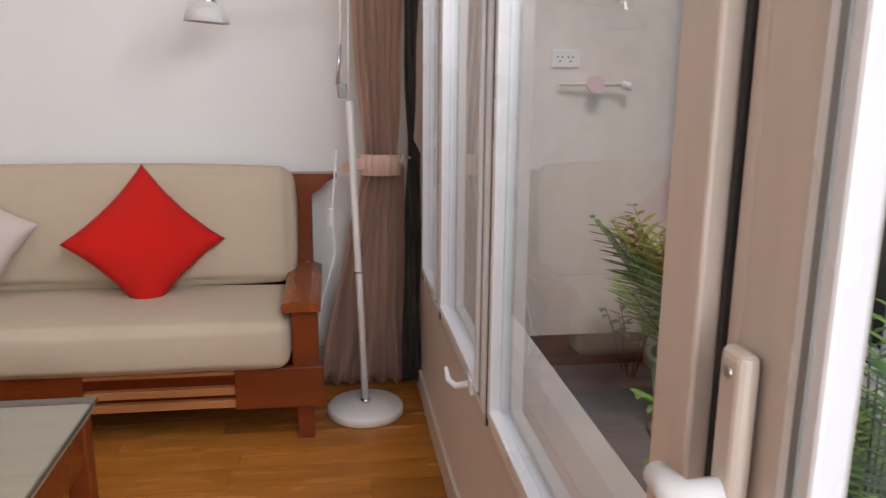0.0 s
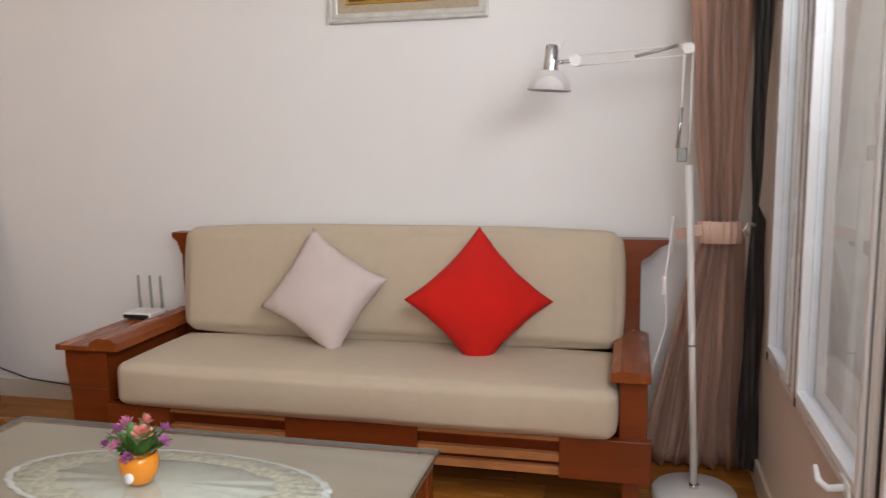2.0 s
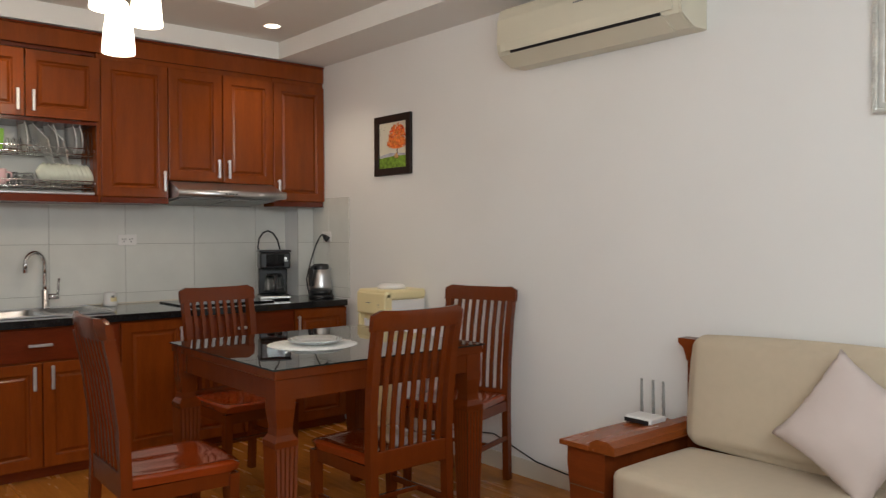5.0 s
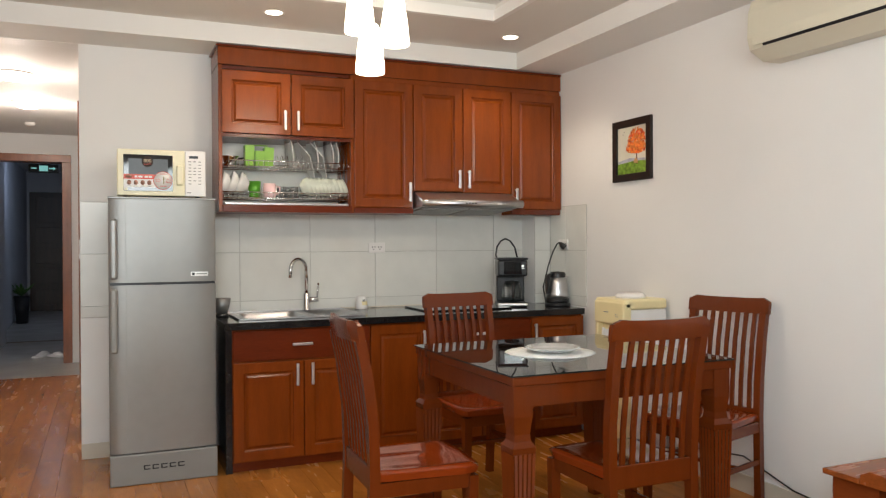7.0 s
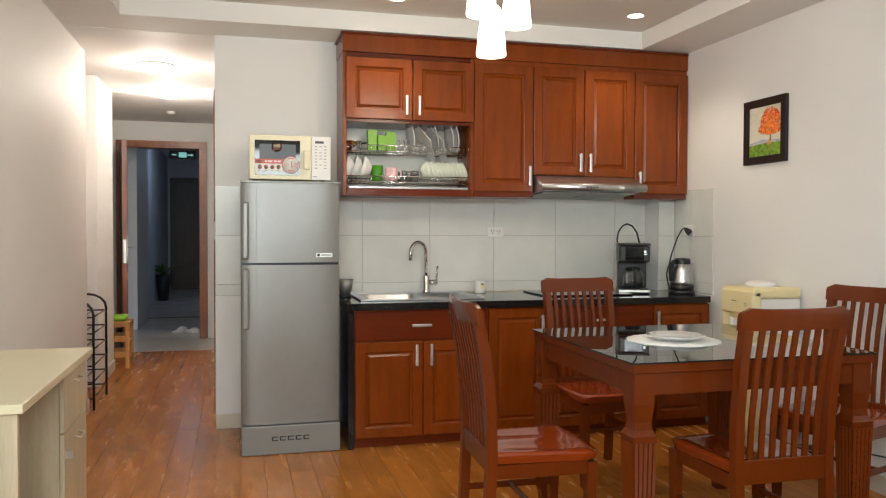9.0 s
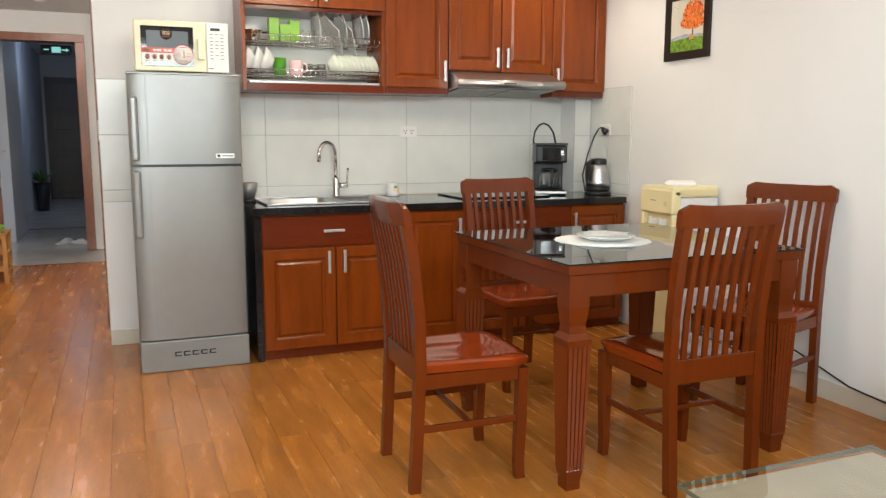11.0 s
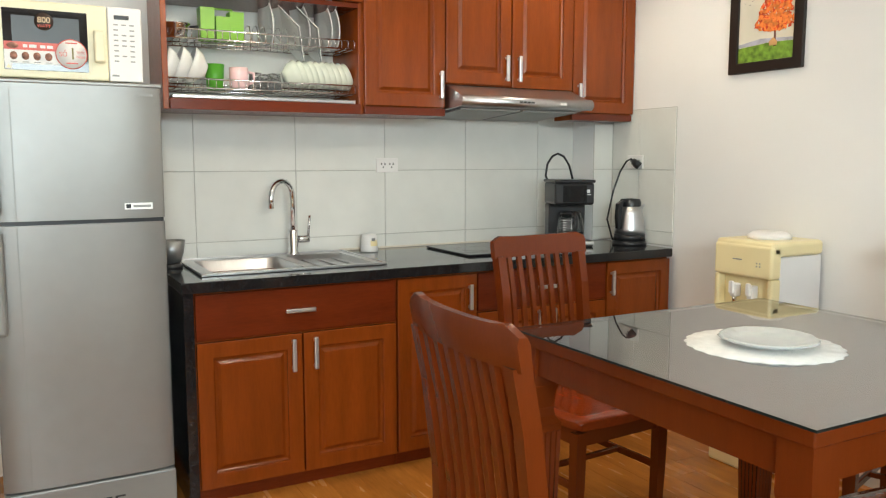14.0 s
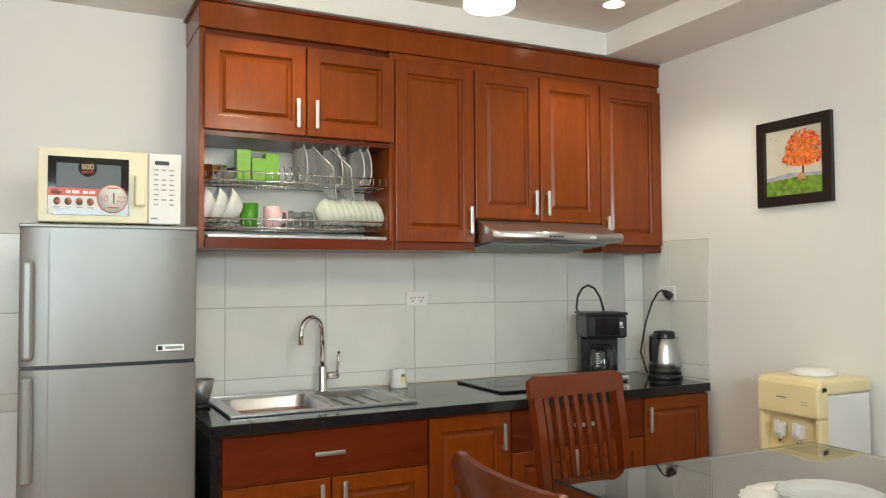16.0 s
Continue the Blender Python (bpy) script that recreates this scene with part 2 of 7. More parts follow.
def box(bm, x0, x1, y0, y1, z0, z1, bevel=0.0, seg=2):
    r = bmesh.ops.create_cube(bm, size=1, matrix=Matrix.Translation(((x0 + x1) / 2, (y0 + y1) / 2, (z0 + z1) / 2)) @ Matrix.Diagonal((abs(x1 - x0), abs(y1 - y0), abs(z1 - z0), 1)))
    if bevel:
        edges = list({e for v in r["verts"] for e in v.link_edges})
        bmesh.ops.bevel(bm, geom=edges, offset=bevel, segments=seg, profile=0.5, affect="EDGES", clamp_overlap=True)
    return bm


def bx(*a, bevel=0.0, seg=2):
    return box(bmesh.new(), *a, bevel=bevel, seg=seg)


def tube(bm, pts, r, n=8, close=False):
    """A round bar along pts; r is one radius or one for each point."""
    pts = [Vector(p) for p in pts]
    rs = r if isinstance(r, (list, tuple)) else [r] * len(pts)
    rings, side = [], None
    for i, p in enumerate(pts):
        d = (pts[(i + 1) % len(pts)] - pts[i - 1]) if close else (pts[min(i + 1, len(pts) - 1)] - pts[max(i - 1, 0)])
        d.normalize()
        if side is None:
            side = d.cross(Vector((0, 0, 1)) if abs(d.z) < 0.9 else Vector((1, 0, 0))).normalized()
        side = (side - d * side.dot(d)).normalized()
        up = d.cross(side)
        rings.append([bm.verts.new(p + (side * math.cos(a) + up * math.sin(a)) * rs[i]) for a in (2 * math.pi * k / n for k in range(n))])
    for a, b in list(zip(rings, rings[1:])) + ([(rings[-1], rings[0])] if close else []):
        for k in range(n):
            f = bm.faces.new((a[k], a[(k + 1) % n], b[(k + 1) % n], b[k]))
            f.smooth = True
    if not close:
        bm.faces.new(rings[0][::-1]), bm.faces.new(rings[-1])
    return bm


def lathe(bm, profile, n=24, cx=0, cy=0, sx=1, sy=1, wave=0, waves=0, caps=True):
    """A turned body: profile of (radius, height)."""
    rings = []
    full, reach = wave, max(r for r, z in profile)
    for r, z in profile:
        wave = full * r / reach
        rings.append([bm.verts.new((cx + sx * (r + wave * math.cos(waves * a)) * math.cos(a), cy + sy * (r + wave * math.cos(waves * a)) * math.sin(a), z))
                      for a in (2 * math.pi * k / n for k in range(n))])
    for a, b in zip(rings, rings[1:]):
        for k in range(n):
            f = bm.faces.new((a[k], a[(k + 1) % n], b[(k + 1) % n], b[k]))
            f.smooth = True
    if caps:
        bm.faces.new(rings[0][::-1]), bm.faces.new(rings[-1])
    return bm


def prism(bm, poly, axis, a, b):
    """A polygon of 2D points drawn out from a to b along the axis."""
    def at(p, v):
        return {"x": (v, p[0], p[1]), "y": (p[0], v, p[1]), "z": (p[0], p[1], v)}[axis]
    lo, hi = [bm.verts.new(at(p, a)) for p in poly], [bm.verts.new(at(p, b)) for p in poly]
    n = len(poly)
    for i in range(n):
        bm.faces.new((lo[i], lo[(i + 1) % n], hi[(i + 1) % n], hi[i]))
    bm.faces.new(lo[::-1]), bm.faces.new(hi)
    bmesh.ops.recalc_face_normals(bm, faces=bm.faces)
    return bm


def sweep(bm, sections):
    """A solid skinned over closed sections of equally many points."""
    rings = [[bm.verts.new(p) for p in s] for s in sections]
    n = len(rings[0])
    for a, b in zip(rings, rings[1:]):
        for k in range(n):
            bm.faces.new((a[k], a[(k + 1) % n], b[(k + 1) % n], b[k]))
    bm.faces.new(rings[0][::-1]), bm.faces.new(rings[-1])
    bmesh.ops.recalc_face_normals(bm, faces=bm.faces)
    return bm


def sheet(axis, v, a0, a1, b0, b1):
    """One flat pane across the axis at v."""
    bm = bmesh.new()
    order = {"x": lambda a, b: (v, a, b), "z": lambda a, b: (a, b, v)}[axis]
    bm.faces.new([bm.verts.new(order(a, b)) for a, b in ((a0, b0), (a1, b0), (a1, b1), (a0, b1))])
    return bm


def ring_solid(axis, d0, d1, a0, a1, b0, b1, s, bevel=0.003):
    """A closed rectangular frame of one piece: width s, from d0 to d1 along the axis."""
    bm = bmesh.new()
    at = {"x": lambda d, a, b: (d, a, b), "y": lambda d, a, b: (a, d, b)}[axis]
    v = [[[bm.verts.new(at(d, a, b)) for a, b in ((a0 + k, b0 + k), (a1 - k, b0 + k), (a1 - k, b1 - k), (a0 + k, b1 - k))] for k in (0, s)] for d in (d0, d1)]
    for i in range(4):
        j = (i + 1) % 4
        bm.faces.new((v[0][0][i], v[0][0][j], v[0][1][j], v[0][1][i]))
        bm.faces.new((v[1][0][i], v[1][1][i], v[1][1][j], v[1][0][j]))
        bm.faces.new((v[0][0][i], v[1][0][i], v[1][0][j], v[0][0][j]))
        bm.faces.new((v[0][1][i], v[0][1][j], v[1][1][j], v[1][1][i]))
    bmesh.ops.recalc_face_normals(bm, faces=bm.faces)
    if bevel:
        es = [e for e in bm.edges if e.calc_face_angle(0) > 0.5]
        bmesh.ops.bevel(bm, geom=es, offset=bevel, segments=2, profile=0.5, affect="EDGES", clamp_overlap=True)
    return bm


def mesh_of(name, bm):
    me = bpy.data.meshes.new(name)
    bm.to_mesh(me)
    bm.free()
    return me


def part(name, bm, material, parent, label=""):
    me = mesh_of(name, bm) if isinstance(bm, bmesh.types.BMesh) else bm
    if material and not me.materials:
        me.materials.append(material)
    ob = new(name, me)
    ob.parent = parent
    return tagged(ob, label)


def thing(name, label, category, m=None, group="", kind=""):
    ob = new(name)
    ob.matrix_world = m or Matrix()
    return tagged(ob, label, category, group, kind)


def structure(name, bm, material, label="", category=""):
    me = mesh_of(name, bm)
    me.materials.append(material)
    return tagged(new(name, me), label, category or name.split("_")[0], kind="structure")


def solid(name, bm, material, label, category, m=None, group=""):
    """A thing that is one mesh."""
    me = mesh_of(name, bm)
    me.materials.append(material)
    ob = new(name, me)
    ob.matrix_world = m or Matrix()
    return tagged(ob, label, category, group)


def add_mat(ob, material):
    ob.data.materials.append(material)
    return len(ob.data.materials) - 1

# ---- large structure ----
KX, SY, NY, EX, CY = -5.18, 3.52, -0.44, 0.47, 0.42   # kitchen wall, sofa wall, desk wall, window wall, corridor side
FLOOR_END = -8.54
ZS, ZB, ZC = 2.452, 2.565, 2.66                        # soffit, ceiling and tray heights

floor = structure("floor", bx(FLOOR_END, EX + 0.15, -0.80, SY, -0.08, -0.009), M_PLANKGAP, "glossy oak laminate plank floor", "floor")
structure("wall_south", bx(KX - 0.15, EX + 0.15, SY, SY + 0.15, 0, 2.8), M_WALL, "plain white painted wall behind the sofa", "wall")
structure("wall_west", bx(KX - 0.15, KX, CY, SY, 0, 2.8), M_WALL, "white kitchen wall above the tiles", "wall")
structure("wall_lintel", bx(KX - 0.15, KX, NY, CY, 2.45, 2.8), M_WALL, "white wall above the corridor opening", "wall")
structure("wall_north", bx(-5.87, EX + 0.15, NY - 0.15, NY, 0, 2.8), M_WALL, "plain white wall behind the desk", "wall")
structure("wall_corridor_south", bx(-9.45, KX - 0.15, CY, CY + 0.15, 0, 2.8), M_WALL, "white corridor wall", "wall")
structure("wall_corridor_niche", bx(-6.75, -5.87, -0.95, -0.80, 0, 2.8), M_WALL, "white wall of the corridor niche", "wall")
structure("wall_corridor_north", bx(-7.55, -6.75, -0.95, -0.51, 0, 2.8), M_WALL, "white corridor wall", "wall")
structure("wall_corridor_recess", bx(-9.45, -7.55, -0.95, -0.80, 0, 2.8), M_WALL, "white wall beside the entrance door", "wall")
structure("wall_niche_side", bx(-5.87, -5.72, -0.95, NY - 0.15, 0, 2.8), M_WALL, "white niche side wall", "wall")
bm = bx(-9.60, -9.45, -0.95, -0.70, 0, 2.8)
box(bm, -9.60, -9.45, 0.20, 0.57, 0, 2.8)
box(bm, -9.60, -9.45, -0.70, 0.20, 2.2, 2.8)
structure("wall_entrance", bm, M_WALL, "white wall round the entrance door", "wall")
structure("corridor_ceiling", bx(-9.45, KX - 0.15, -0.95, CY, 2.45, 2.55), M_CEIL, "white corridor ceiling", "ceiling")
# stepped ceiling of the room: soffit, flat ring and raised tray
bm = bx(KX - 0.1, EX + 0.1, NY - 0.1, SY + 0.1, ZC, 2.8)
structure("ceiling", bm, M_CEIL, "white raised tray ceiling", "ceiling")
TX0, TX1, TY0, TY1 = -4.19, -0.60, 0.42, 2.67
for nm, a, b, c, d in (("west", KX, TX0, NY, SY), ("east", TX1, EX, NY, SY), ("north", TX0, TX1, NY, TY0), ("south", TX0, TX1, TY1, SY)):
    structure("ceiling_ring_" + nm, bx(a, b, c, d, ZB, ZC), M_SOFFIT, "beige-white flat ceiling border round the tray", "ceiling")
structure("ceiling_soffit_south", bx(KX, EX, 3.155, SY, ZS, ZB), M_CEIL, "white lowered soffit above the sofa", "ceiling")
structure("ceiling_soffit_west", bx(KX, -4.83, NY, 3.155, ZS, ZB), M_CEIL, "white lowered soffit above the kitchen", "ceiling")
structure("ceiling_soffit_north", bx(-4.83, EX, NY, -0.08, ZS, ZB), M_CEIL, "white lowered soffit above the desk", "ceiling")
# thin cornice round the tray
bm = bx(TX0, TX0 + 0.035, TY0, TY1, ZB - 0.012, ZB + 0.05)
box(bm, TX1 - 0.035, TX1, TY0, TY1, ZB - 0.012, ZB + 0.05)
box(bm, TX0 + 0.035, TX1 - 0.035, TY0, TY0 + 0.035, ZB - 0.012, ZB + 0.05)
box(bm, TX0 + 0.035, TX1 - 0.035, TY1 - 0.035, TY1, ZB - 0.012, ZB + 0.05)
structure("trim_cornice", bm, M_CEIL, "white cornice round the tray", "trim")
# square pier in the kitchen corner
structure("column", bx(KX, -5.0, 3.385, SY, 0, ZS), M_WALL, "white tiled corner pier", "column")
# skirting
bm = bx(-4.40, 0.30, SY - 0.012, SY, 0, 0.09, bevel=0.002)
structure("baseboard", bm, M_BASEB, "cream tile skirting", "baseboard")
structure("baseboard_west", bx(KX, KX + 0.012, CY, 0.62, 0, 0.09, bevel=0.002), M_BASEB, "cream tile skirting", "baseboard")
structure("baseboard_north", bx(-5.87, -3.9, NY, NY + 0.012, 0, 0.09, bevel=0.002), M_WHITE, "white skirting", "baseboard")
structure("baseboard_corridor", bx(-7.55, -6.75, -0.51, -0.498, 0, 0.09, bevel=0.002), M_WHITE, "white skirting", "baseboard")

# ---- window wall ----
ZSILL, ZHEAD = 0.505, 2.25
bm = bx(EX, EX + 0.15, NY, SY, 0, ZSILL)
box(bm, EX, EX + 0.15, 3.0, SY, ZSILL, 2.8)
box(bm, EX, EX + 0.15, NY, -0.30, ZSILL, 2.8)
box(bm, EX, EX + 0.15, -0.30, 3.0, ZHEAD, 2.8)
structure("wall_east", bm, M_BEIGE, "beige painted wall under the windows", "wall")
structure("baseboard_east", bx(EX - 0.012, EX, 0.0, 3.4, 0, 0.09, bevel=0.002), M_BASEB, "cream tile skirting", "baseboard")


def sash(name, y0, y1, x, tilt=0.0, hinge=None, beige=False, f=0.045):
    """A white casement with its glass, gasket and beads."""
    w = thing(name, "white PVC casement window with clear glass", "window", kind="structure")
    if tilt:
        w.matrix_world = pose(x, hinge, 0, 0, 0, tilt) @ pose(-x, -hinge, 0)
    z0, z1 = ZSILL + 0.012, ZHEAD - 0.05
    fr = ring_solid("x", x - 0.018, x + (0.035 if beige else 0.016), y0, y1, z0, z1, f, 0.005)
    for a in (0.018, 0.034):
        box(fr, x - 0.024 + a * 0.2, x - 0.012, y0 + a, y0 + a + 0.006, z0 + a, z1 - a)
        box(fr, x - 0.024 + a * 0.2, x - 0.012, y1 - a - 0.006, y1 - a, z0 + a, z1 - a)
        box(fr, x - 0.024 + a * 0.2, x - 0.012, y0 + a, y1 - a, z0 + a, z0 + a + 0.006)
    part("window_frame", fr, M_PVCB if beige else M_PVC, w)
    if beige:
        bd = bx(x - 0.026, x + 0.0, y1 - f - 0.042, y1 - f, z0 + f, z1 - f, bevel=0.004)
        part("glazing_bead", bd, M_PVC, w, "white glazing bead")
        part("bead_seal", bx(x - 0.0285, x - 0.0255, y1 - f - 0.026, y1 - f - 0.017, z0 + f, z1 - f), M_FRIDGED, w, "grey-green glazing seal")
    else:
        part("inner_bead", ring_solid("x", x - 0.028, x - 0.004, y0 + f - 0.008, y1 - f + 0.008, z0 + f - 0.008, z1 - f + 0.008, 0.022, 0.003), M_PVC, w, "white glazing bead")
        gr = ring_solid("x", x - 0.0215, x - 0.0185, y0 + f - 0.013, y1 - f + 0.013, z0 + f - 0.013, z1 - f + 0.013, 0.005, 0.0005)
        part("bead_seal", gr, M_FRIDGED, w, "thin grey glazing seal")
    g = bx(x - 0.021, x + 0.02, y1, y1 + 0.008, z0, z1)
    part("gasket", g, M_GASKET, w, "black rubber seal")
    p = part("pane", sheet("x", x + 0.006, y0 + f - 0.01, y1 - f + 0.01, z0 + f - 0.01, z1 - f + 0.01), M_PANE, w)
    p.visible_shadow = False
    return w


bm = bx(EX - 0.012, EX + 0.09, -0.30, 3.0, ZSILL - 0.04, ZSILL + 0.01, bevel=0.004)
box(bm, EX - 0.012, EX + 0.09, -0.30, 3.0, ZHEAD - 0.05, ZHEAD, bevel=0.004)
for y in (2.985, 2.545, 1.845, -0.285):
    box(bm, EX - 0.006, EX + 0.025, y - 0.012, y + 0.012, ZSILL + 0.01, ZHEAD - 0.05, bevel=0.004)
box(bm, EX - 0.034, EX + 0.018, 0.932, 1.006, ZSILL + 0.012, ZHEAD - 0.05, bevel=0.004)
structure("window_surround", bm, M_PVCB, "beige fixed window surround", "window")
sash("window_1", 2.56, 2.97, EX - 0.004)
sash("window_2", 1.87, 2.53, EX - 0.004)
sash("window_3", 0.945, 1.82, EX - 0.004)
w4 = sash("window_4", -0.24, 0.92, EX + 0.004, beige=True, f=0.10)
structure("window_sill", bx(EX + 0.09, 0.70, -0.5, 3.2, ZSILL - 0.06, ZSILL - 0.025, bevel=0.004), M_CONC, "dusty outer window ledge", "sill")

# ---- balcony ----
structure("balcony_floor", bx(EX + 0.15, 1.66, -2.0, 3.52, -0.12, -0.04), M_FLOORO, "blue-grey tiled balcony floor", "floor")
structure("wall_balcony_end", bx(EX + 0.15, 1.80, 3.52, 3.67, -0.12, 2.9), M_CONC, "weathered cream plaster balcony end wall", "wall")
structure("trim_balcony_skirt", bx(EX + 0.15, 1.50, 3.508, 3.52, -0.04, 0.10), M_SKIRT, "brown stained wall base", "trim")
structure("wall_balcony_kerb", bx(1.50, 1.65, -2.0, 3.52, -0.04, 0.42), M_CONC, "low plaster kerb under the railing", "wall")

# ---- kitchen ----


def panel_door(parent, x, y0, y1, z0, z1, handle=None, name="door"):
    """A framed cabinet door with a raised field; handle: ('v' or 'h', y, z0, z1)."""
    t = 0.022
    g, s = 0.002, 0.058
    y0, y1, z0, z1 = y0 + g, y1 - g, z0 + g, z1 - g
    bm = ring_solid("x", x, x + t, y0, y1, z0, z1, s)
    d = part(name, bm, M_CAB, parent)
    # bead and raised field
    f = bmesh.new()
    a, b = y0 + s, y1 - s
    c, e = z0 + s, z1 - s
    secs = []
    for k, xx in ((0.0, x + 0.012), (0.006, x + 0.007), (0.012, x + 0.007), (0.026, x + 0.016)):
        secs.append([(xx, a + k, c + k), (xx, b - k, c + k), (xx, b - k, e - k), (xx, a + k, e - k)])
    sweep(f, [[(x + 0.001, a, c), (x + 0.001, b, c), (x + 0.001, b, e), (x + 0.001, a, e)]] + secs)
    part("panel", f, M_CAB, d)
    if handle:
        bar_handle(d, x + t, *handle)
    return d


def bar_handle(parent, x, way, y, z0, z1):
    bm = bmesh.new()
    if way == "v":
        box(bm, x + 0.014, x + 0.026, y - 0.008, y + 0.008, z0, z1, bevel=0.003)
        for z in (z0 + 0.012, z1 - 0.012):
            box(bm, x, x + 0.016, y - 0.005, y + 0.005, z - 0.005, z + 0.005)
    else:
        z = (z0 + z1) / 2
        box(bm, x + 0.014, x + 0.026, y - 0.058, y + 0.058, z - 0.008, z + 0.008, bevel=0.003)
        for k in (-0.045, 0.045):
            box(bm, x, x + 0.016, y + k - 0.005, y + k + 0.005, z - 0.005, z + 0.005)
    part("handle", bm, M_ALU, parent, "satin nickel bar handle")


def drawer_front(parent, x, y0, y1, z0, z1, hy=None):
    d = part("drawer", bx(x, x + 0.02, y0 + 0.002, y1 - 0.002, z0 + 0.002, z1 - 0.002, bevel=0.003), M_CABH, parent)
    if hy is not None:
        bar_handle(d, x + 0.02, "h", hy, (z0 + z1) / 2 - 0.01, (z0 + z1) / 2 + 0.01)


BX = -4.525
GB = "base cabinets of the kitchen counter"


def base_unit(label, y0, y1):
    u = thing("base_cabinet", label, "cabinet", pose(0, 0, 0), GB)
    part("body", bx(KX + 0.005, BX - 0.001, y0 + 0.001, y1 - 0.001, 0.05, 0.79), M_CAB, u)
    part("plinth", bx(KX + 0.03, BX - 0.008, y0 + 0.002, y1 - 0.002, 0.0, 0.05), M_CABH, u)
    return u


u = base_unit("red-brown wooden sink cabinet with a drawer and two doors", 1.195, 1.99)
drawer_front(u, BX, 1.197, 1.988, 0.612, 0.785, 1.583)
panel_door(u, BX, 1.197, 1.592, 0.055, 0.608, ("v", 1.553, 0.465, 0.59))
panel_door(u, BX, 1.594, 1.988, 0.055, 0.608, ("v", 1.640, 0.465, 0.59))
u = base_unit("red-brown wooden base cabinet with one tall door", 1.99, 2.37)
panel_door(u, BX, 1.992, 2.368, 0.055, 0.785, ("v", 2.328, 0.632, 0.74))
u = base_unit("red-brown wooden base cabinet with drawer and doors", 2.37, 3.075)
drawer_front(u, BX, 2.372, 3.073, 0.616, 0.785, 2.735)
panel_door(u, BX, 2.372, 2.722, 0.055, 0.612, ("v", 2.685, 0.48, 0.60))
panel_door(u, BX, 2.724, 3.073, 0.055, 0.612, ("v", 2.765, 0.48, 0.60))
u = base_unit("red-brown wooden corner base cabinet beside the wall", 3.075, 3.475)
panel_door(u, BX, 3.077, 3.473, 0.055, 0.785, ("v", 3.102, 0.63, 0.745))

# granite worktop with its end panel and a cut-out for the sink
wt = thing("worktop", "polished black granite kitchen worktop", "worktop")
SX0, SX1, SY0, SY1 = -5.06, -4.66, 1.30, 1.96
bm = bx(KX + 0.001, -4.485, 1.15, SY0, 0.792, 0.832, bevel=0.003)
box(bm, KX + 0.001, -4.485, SY1, SY - 0.05, 0.792, 0.832, bevel=0.003)
box(bm, KX + 0.001, SX0, SY0, SY1, 0.792, 0.832)
box(bm, SX1, -4.485, SY0, SY1, 0.792, 0.832)
part("slab", bm, M_BLACK, wt)
part("end_panel", bx(KX + 0.001, BX + 0.022, 1.157, 1.193, 0.0, 0.791, bevel=0.002), M_BLACK, wt)
part("upstand", bx(KX + 0.001, KX + 0.012, 2.0, 3.38, 0.833, 0.842), M_BASEB, wt)

sink = thing("kitchen_sink", "stainless steel inset sink with drainer", "sink")
bm = bx(-5.12, -4.61, 1.25, 1.30, 0.833, 0.838, bevel=0.001)
box(bm, -5.12, -5.05, 1.30, 1.99, 0.833, 0.838)
box(bm, -4.665, -4.61, 1.30, 1.99, 0.833, 0.838)
box(bm, -5.05, -4.665, 1.66, 1.70, 0.833, 0.838)
box(bm, -5.05, -4.665, 1.955, 1.99, 0.833, 0.838)
for a, b, c, d in ((-5.125, -5.118, 1.245, 1.995), (-4.612, -4.605, 1.245, 1.995), (-5.118, -4.612, 1.245, 1.252), (-5.118, -4.612, 1.988, 1.995)):
    box(bm, a, b, c, d, 0.833, 0.843, bevel=0.002)
part("rim", bm, M_STEEL, sink)


def bowl_shell(x0, x1, y0, y1, z0, z1, inset=0.03):
    bm = bmesh.new()
    def ring(i, z):
        c = 0.05
        pts = []
        for cx, cy, a0 in ((x1 - i - c, y1 - i - c, 0), (x0 + i + c, y1 - i - c, 90), (x0 + i + c, y0 + i + c, 180), (x1 - i - c, y0 + i + c, 270)):
            pts += [(cx + c * math.cos(radians(a0 + k * 30)), cy + c * math.sin(radians(a0 + k * 30)), z) for k in range(4)]
        return [bm.verts.new(p) for p in pts]
    rs = [ring(0, z1), ring(0.006, z1 - 0.01), ring(inset * 0.6, z0 + 0.02), ring(inset * 1.4, z0)]
    for a, b in zip(rs, rs[1:]):
        for k in range(16):
            bm.faces.new((a[k], a[(k + 1) % 16], b[(k + 1) % 16], b[k])).smooth = True
    bm.faces.new(rs[-1])
    return bm


part("bowl", bowl_shell(-5.052, -4.663, 1.298, 1.662, 0.70, 0.8375), M_STEEL, sink)
bm = bowl_shell(-5.052, -4.663, 1.698, 1.957, 0.818, 0.8375, 0.012)
part("drainer", bm, M_STEEL, sink)
part("drain_ribs", tube(tube(tube(bmesh.new(), [(-5.0, 1.76, 0.821), (-4.72, 1.76, 0.821)], 0.005, 6), [(-5.0, 1.83, 0.821), (-4.72, 1.83, 0.821)], 0.005, 6), [(-5.0, 1.90, 0.821), (-4.72, 1.90, 0.821)], 0.005, 6), M_STEEL, sink)
part("drain", lathe(bmesh.new(), [(0.0, 0.704), (0.035, 0.704), (0.04, 0.702)], 16, -4.87, 1.48, caps=False), M_CHROME, sink)

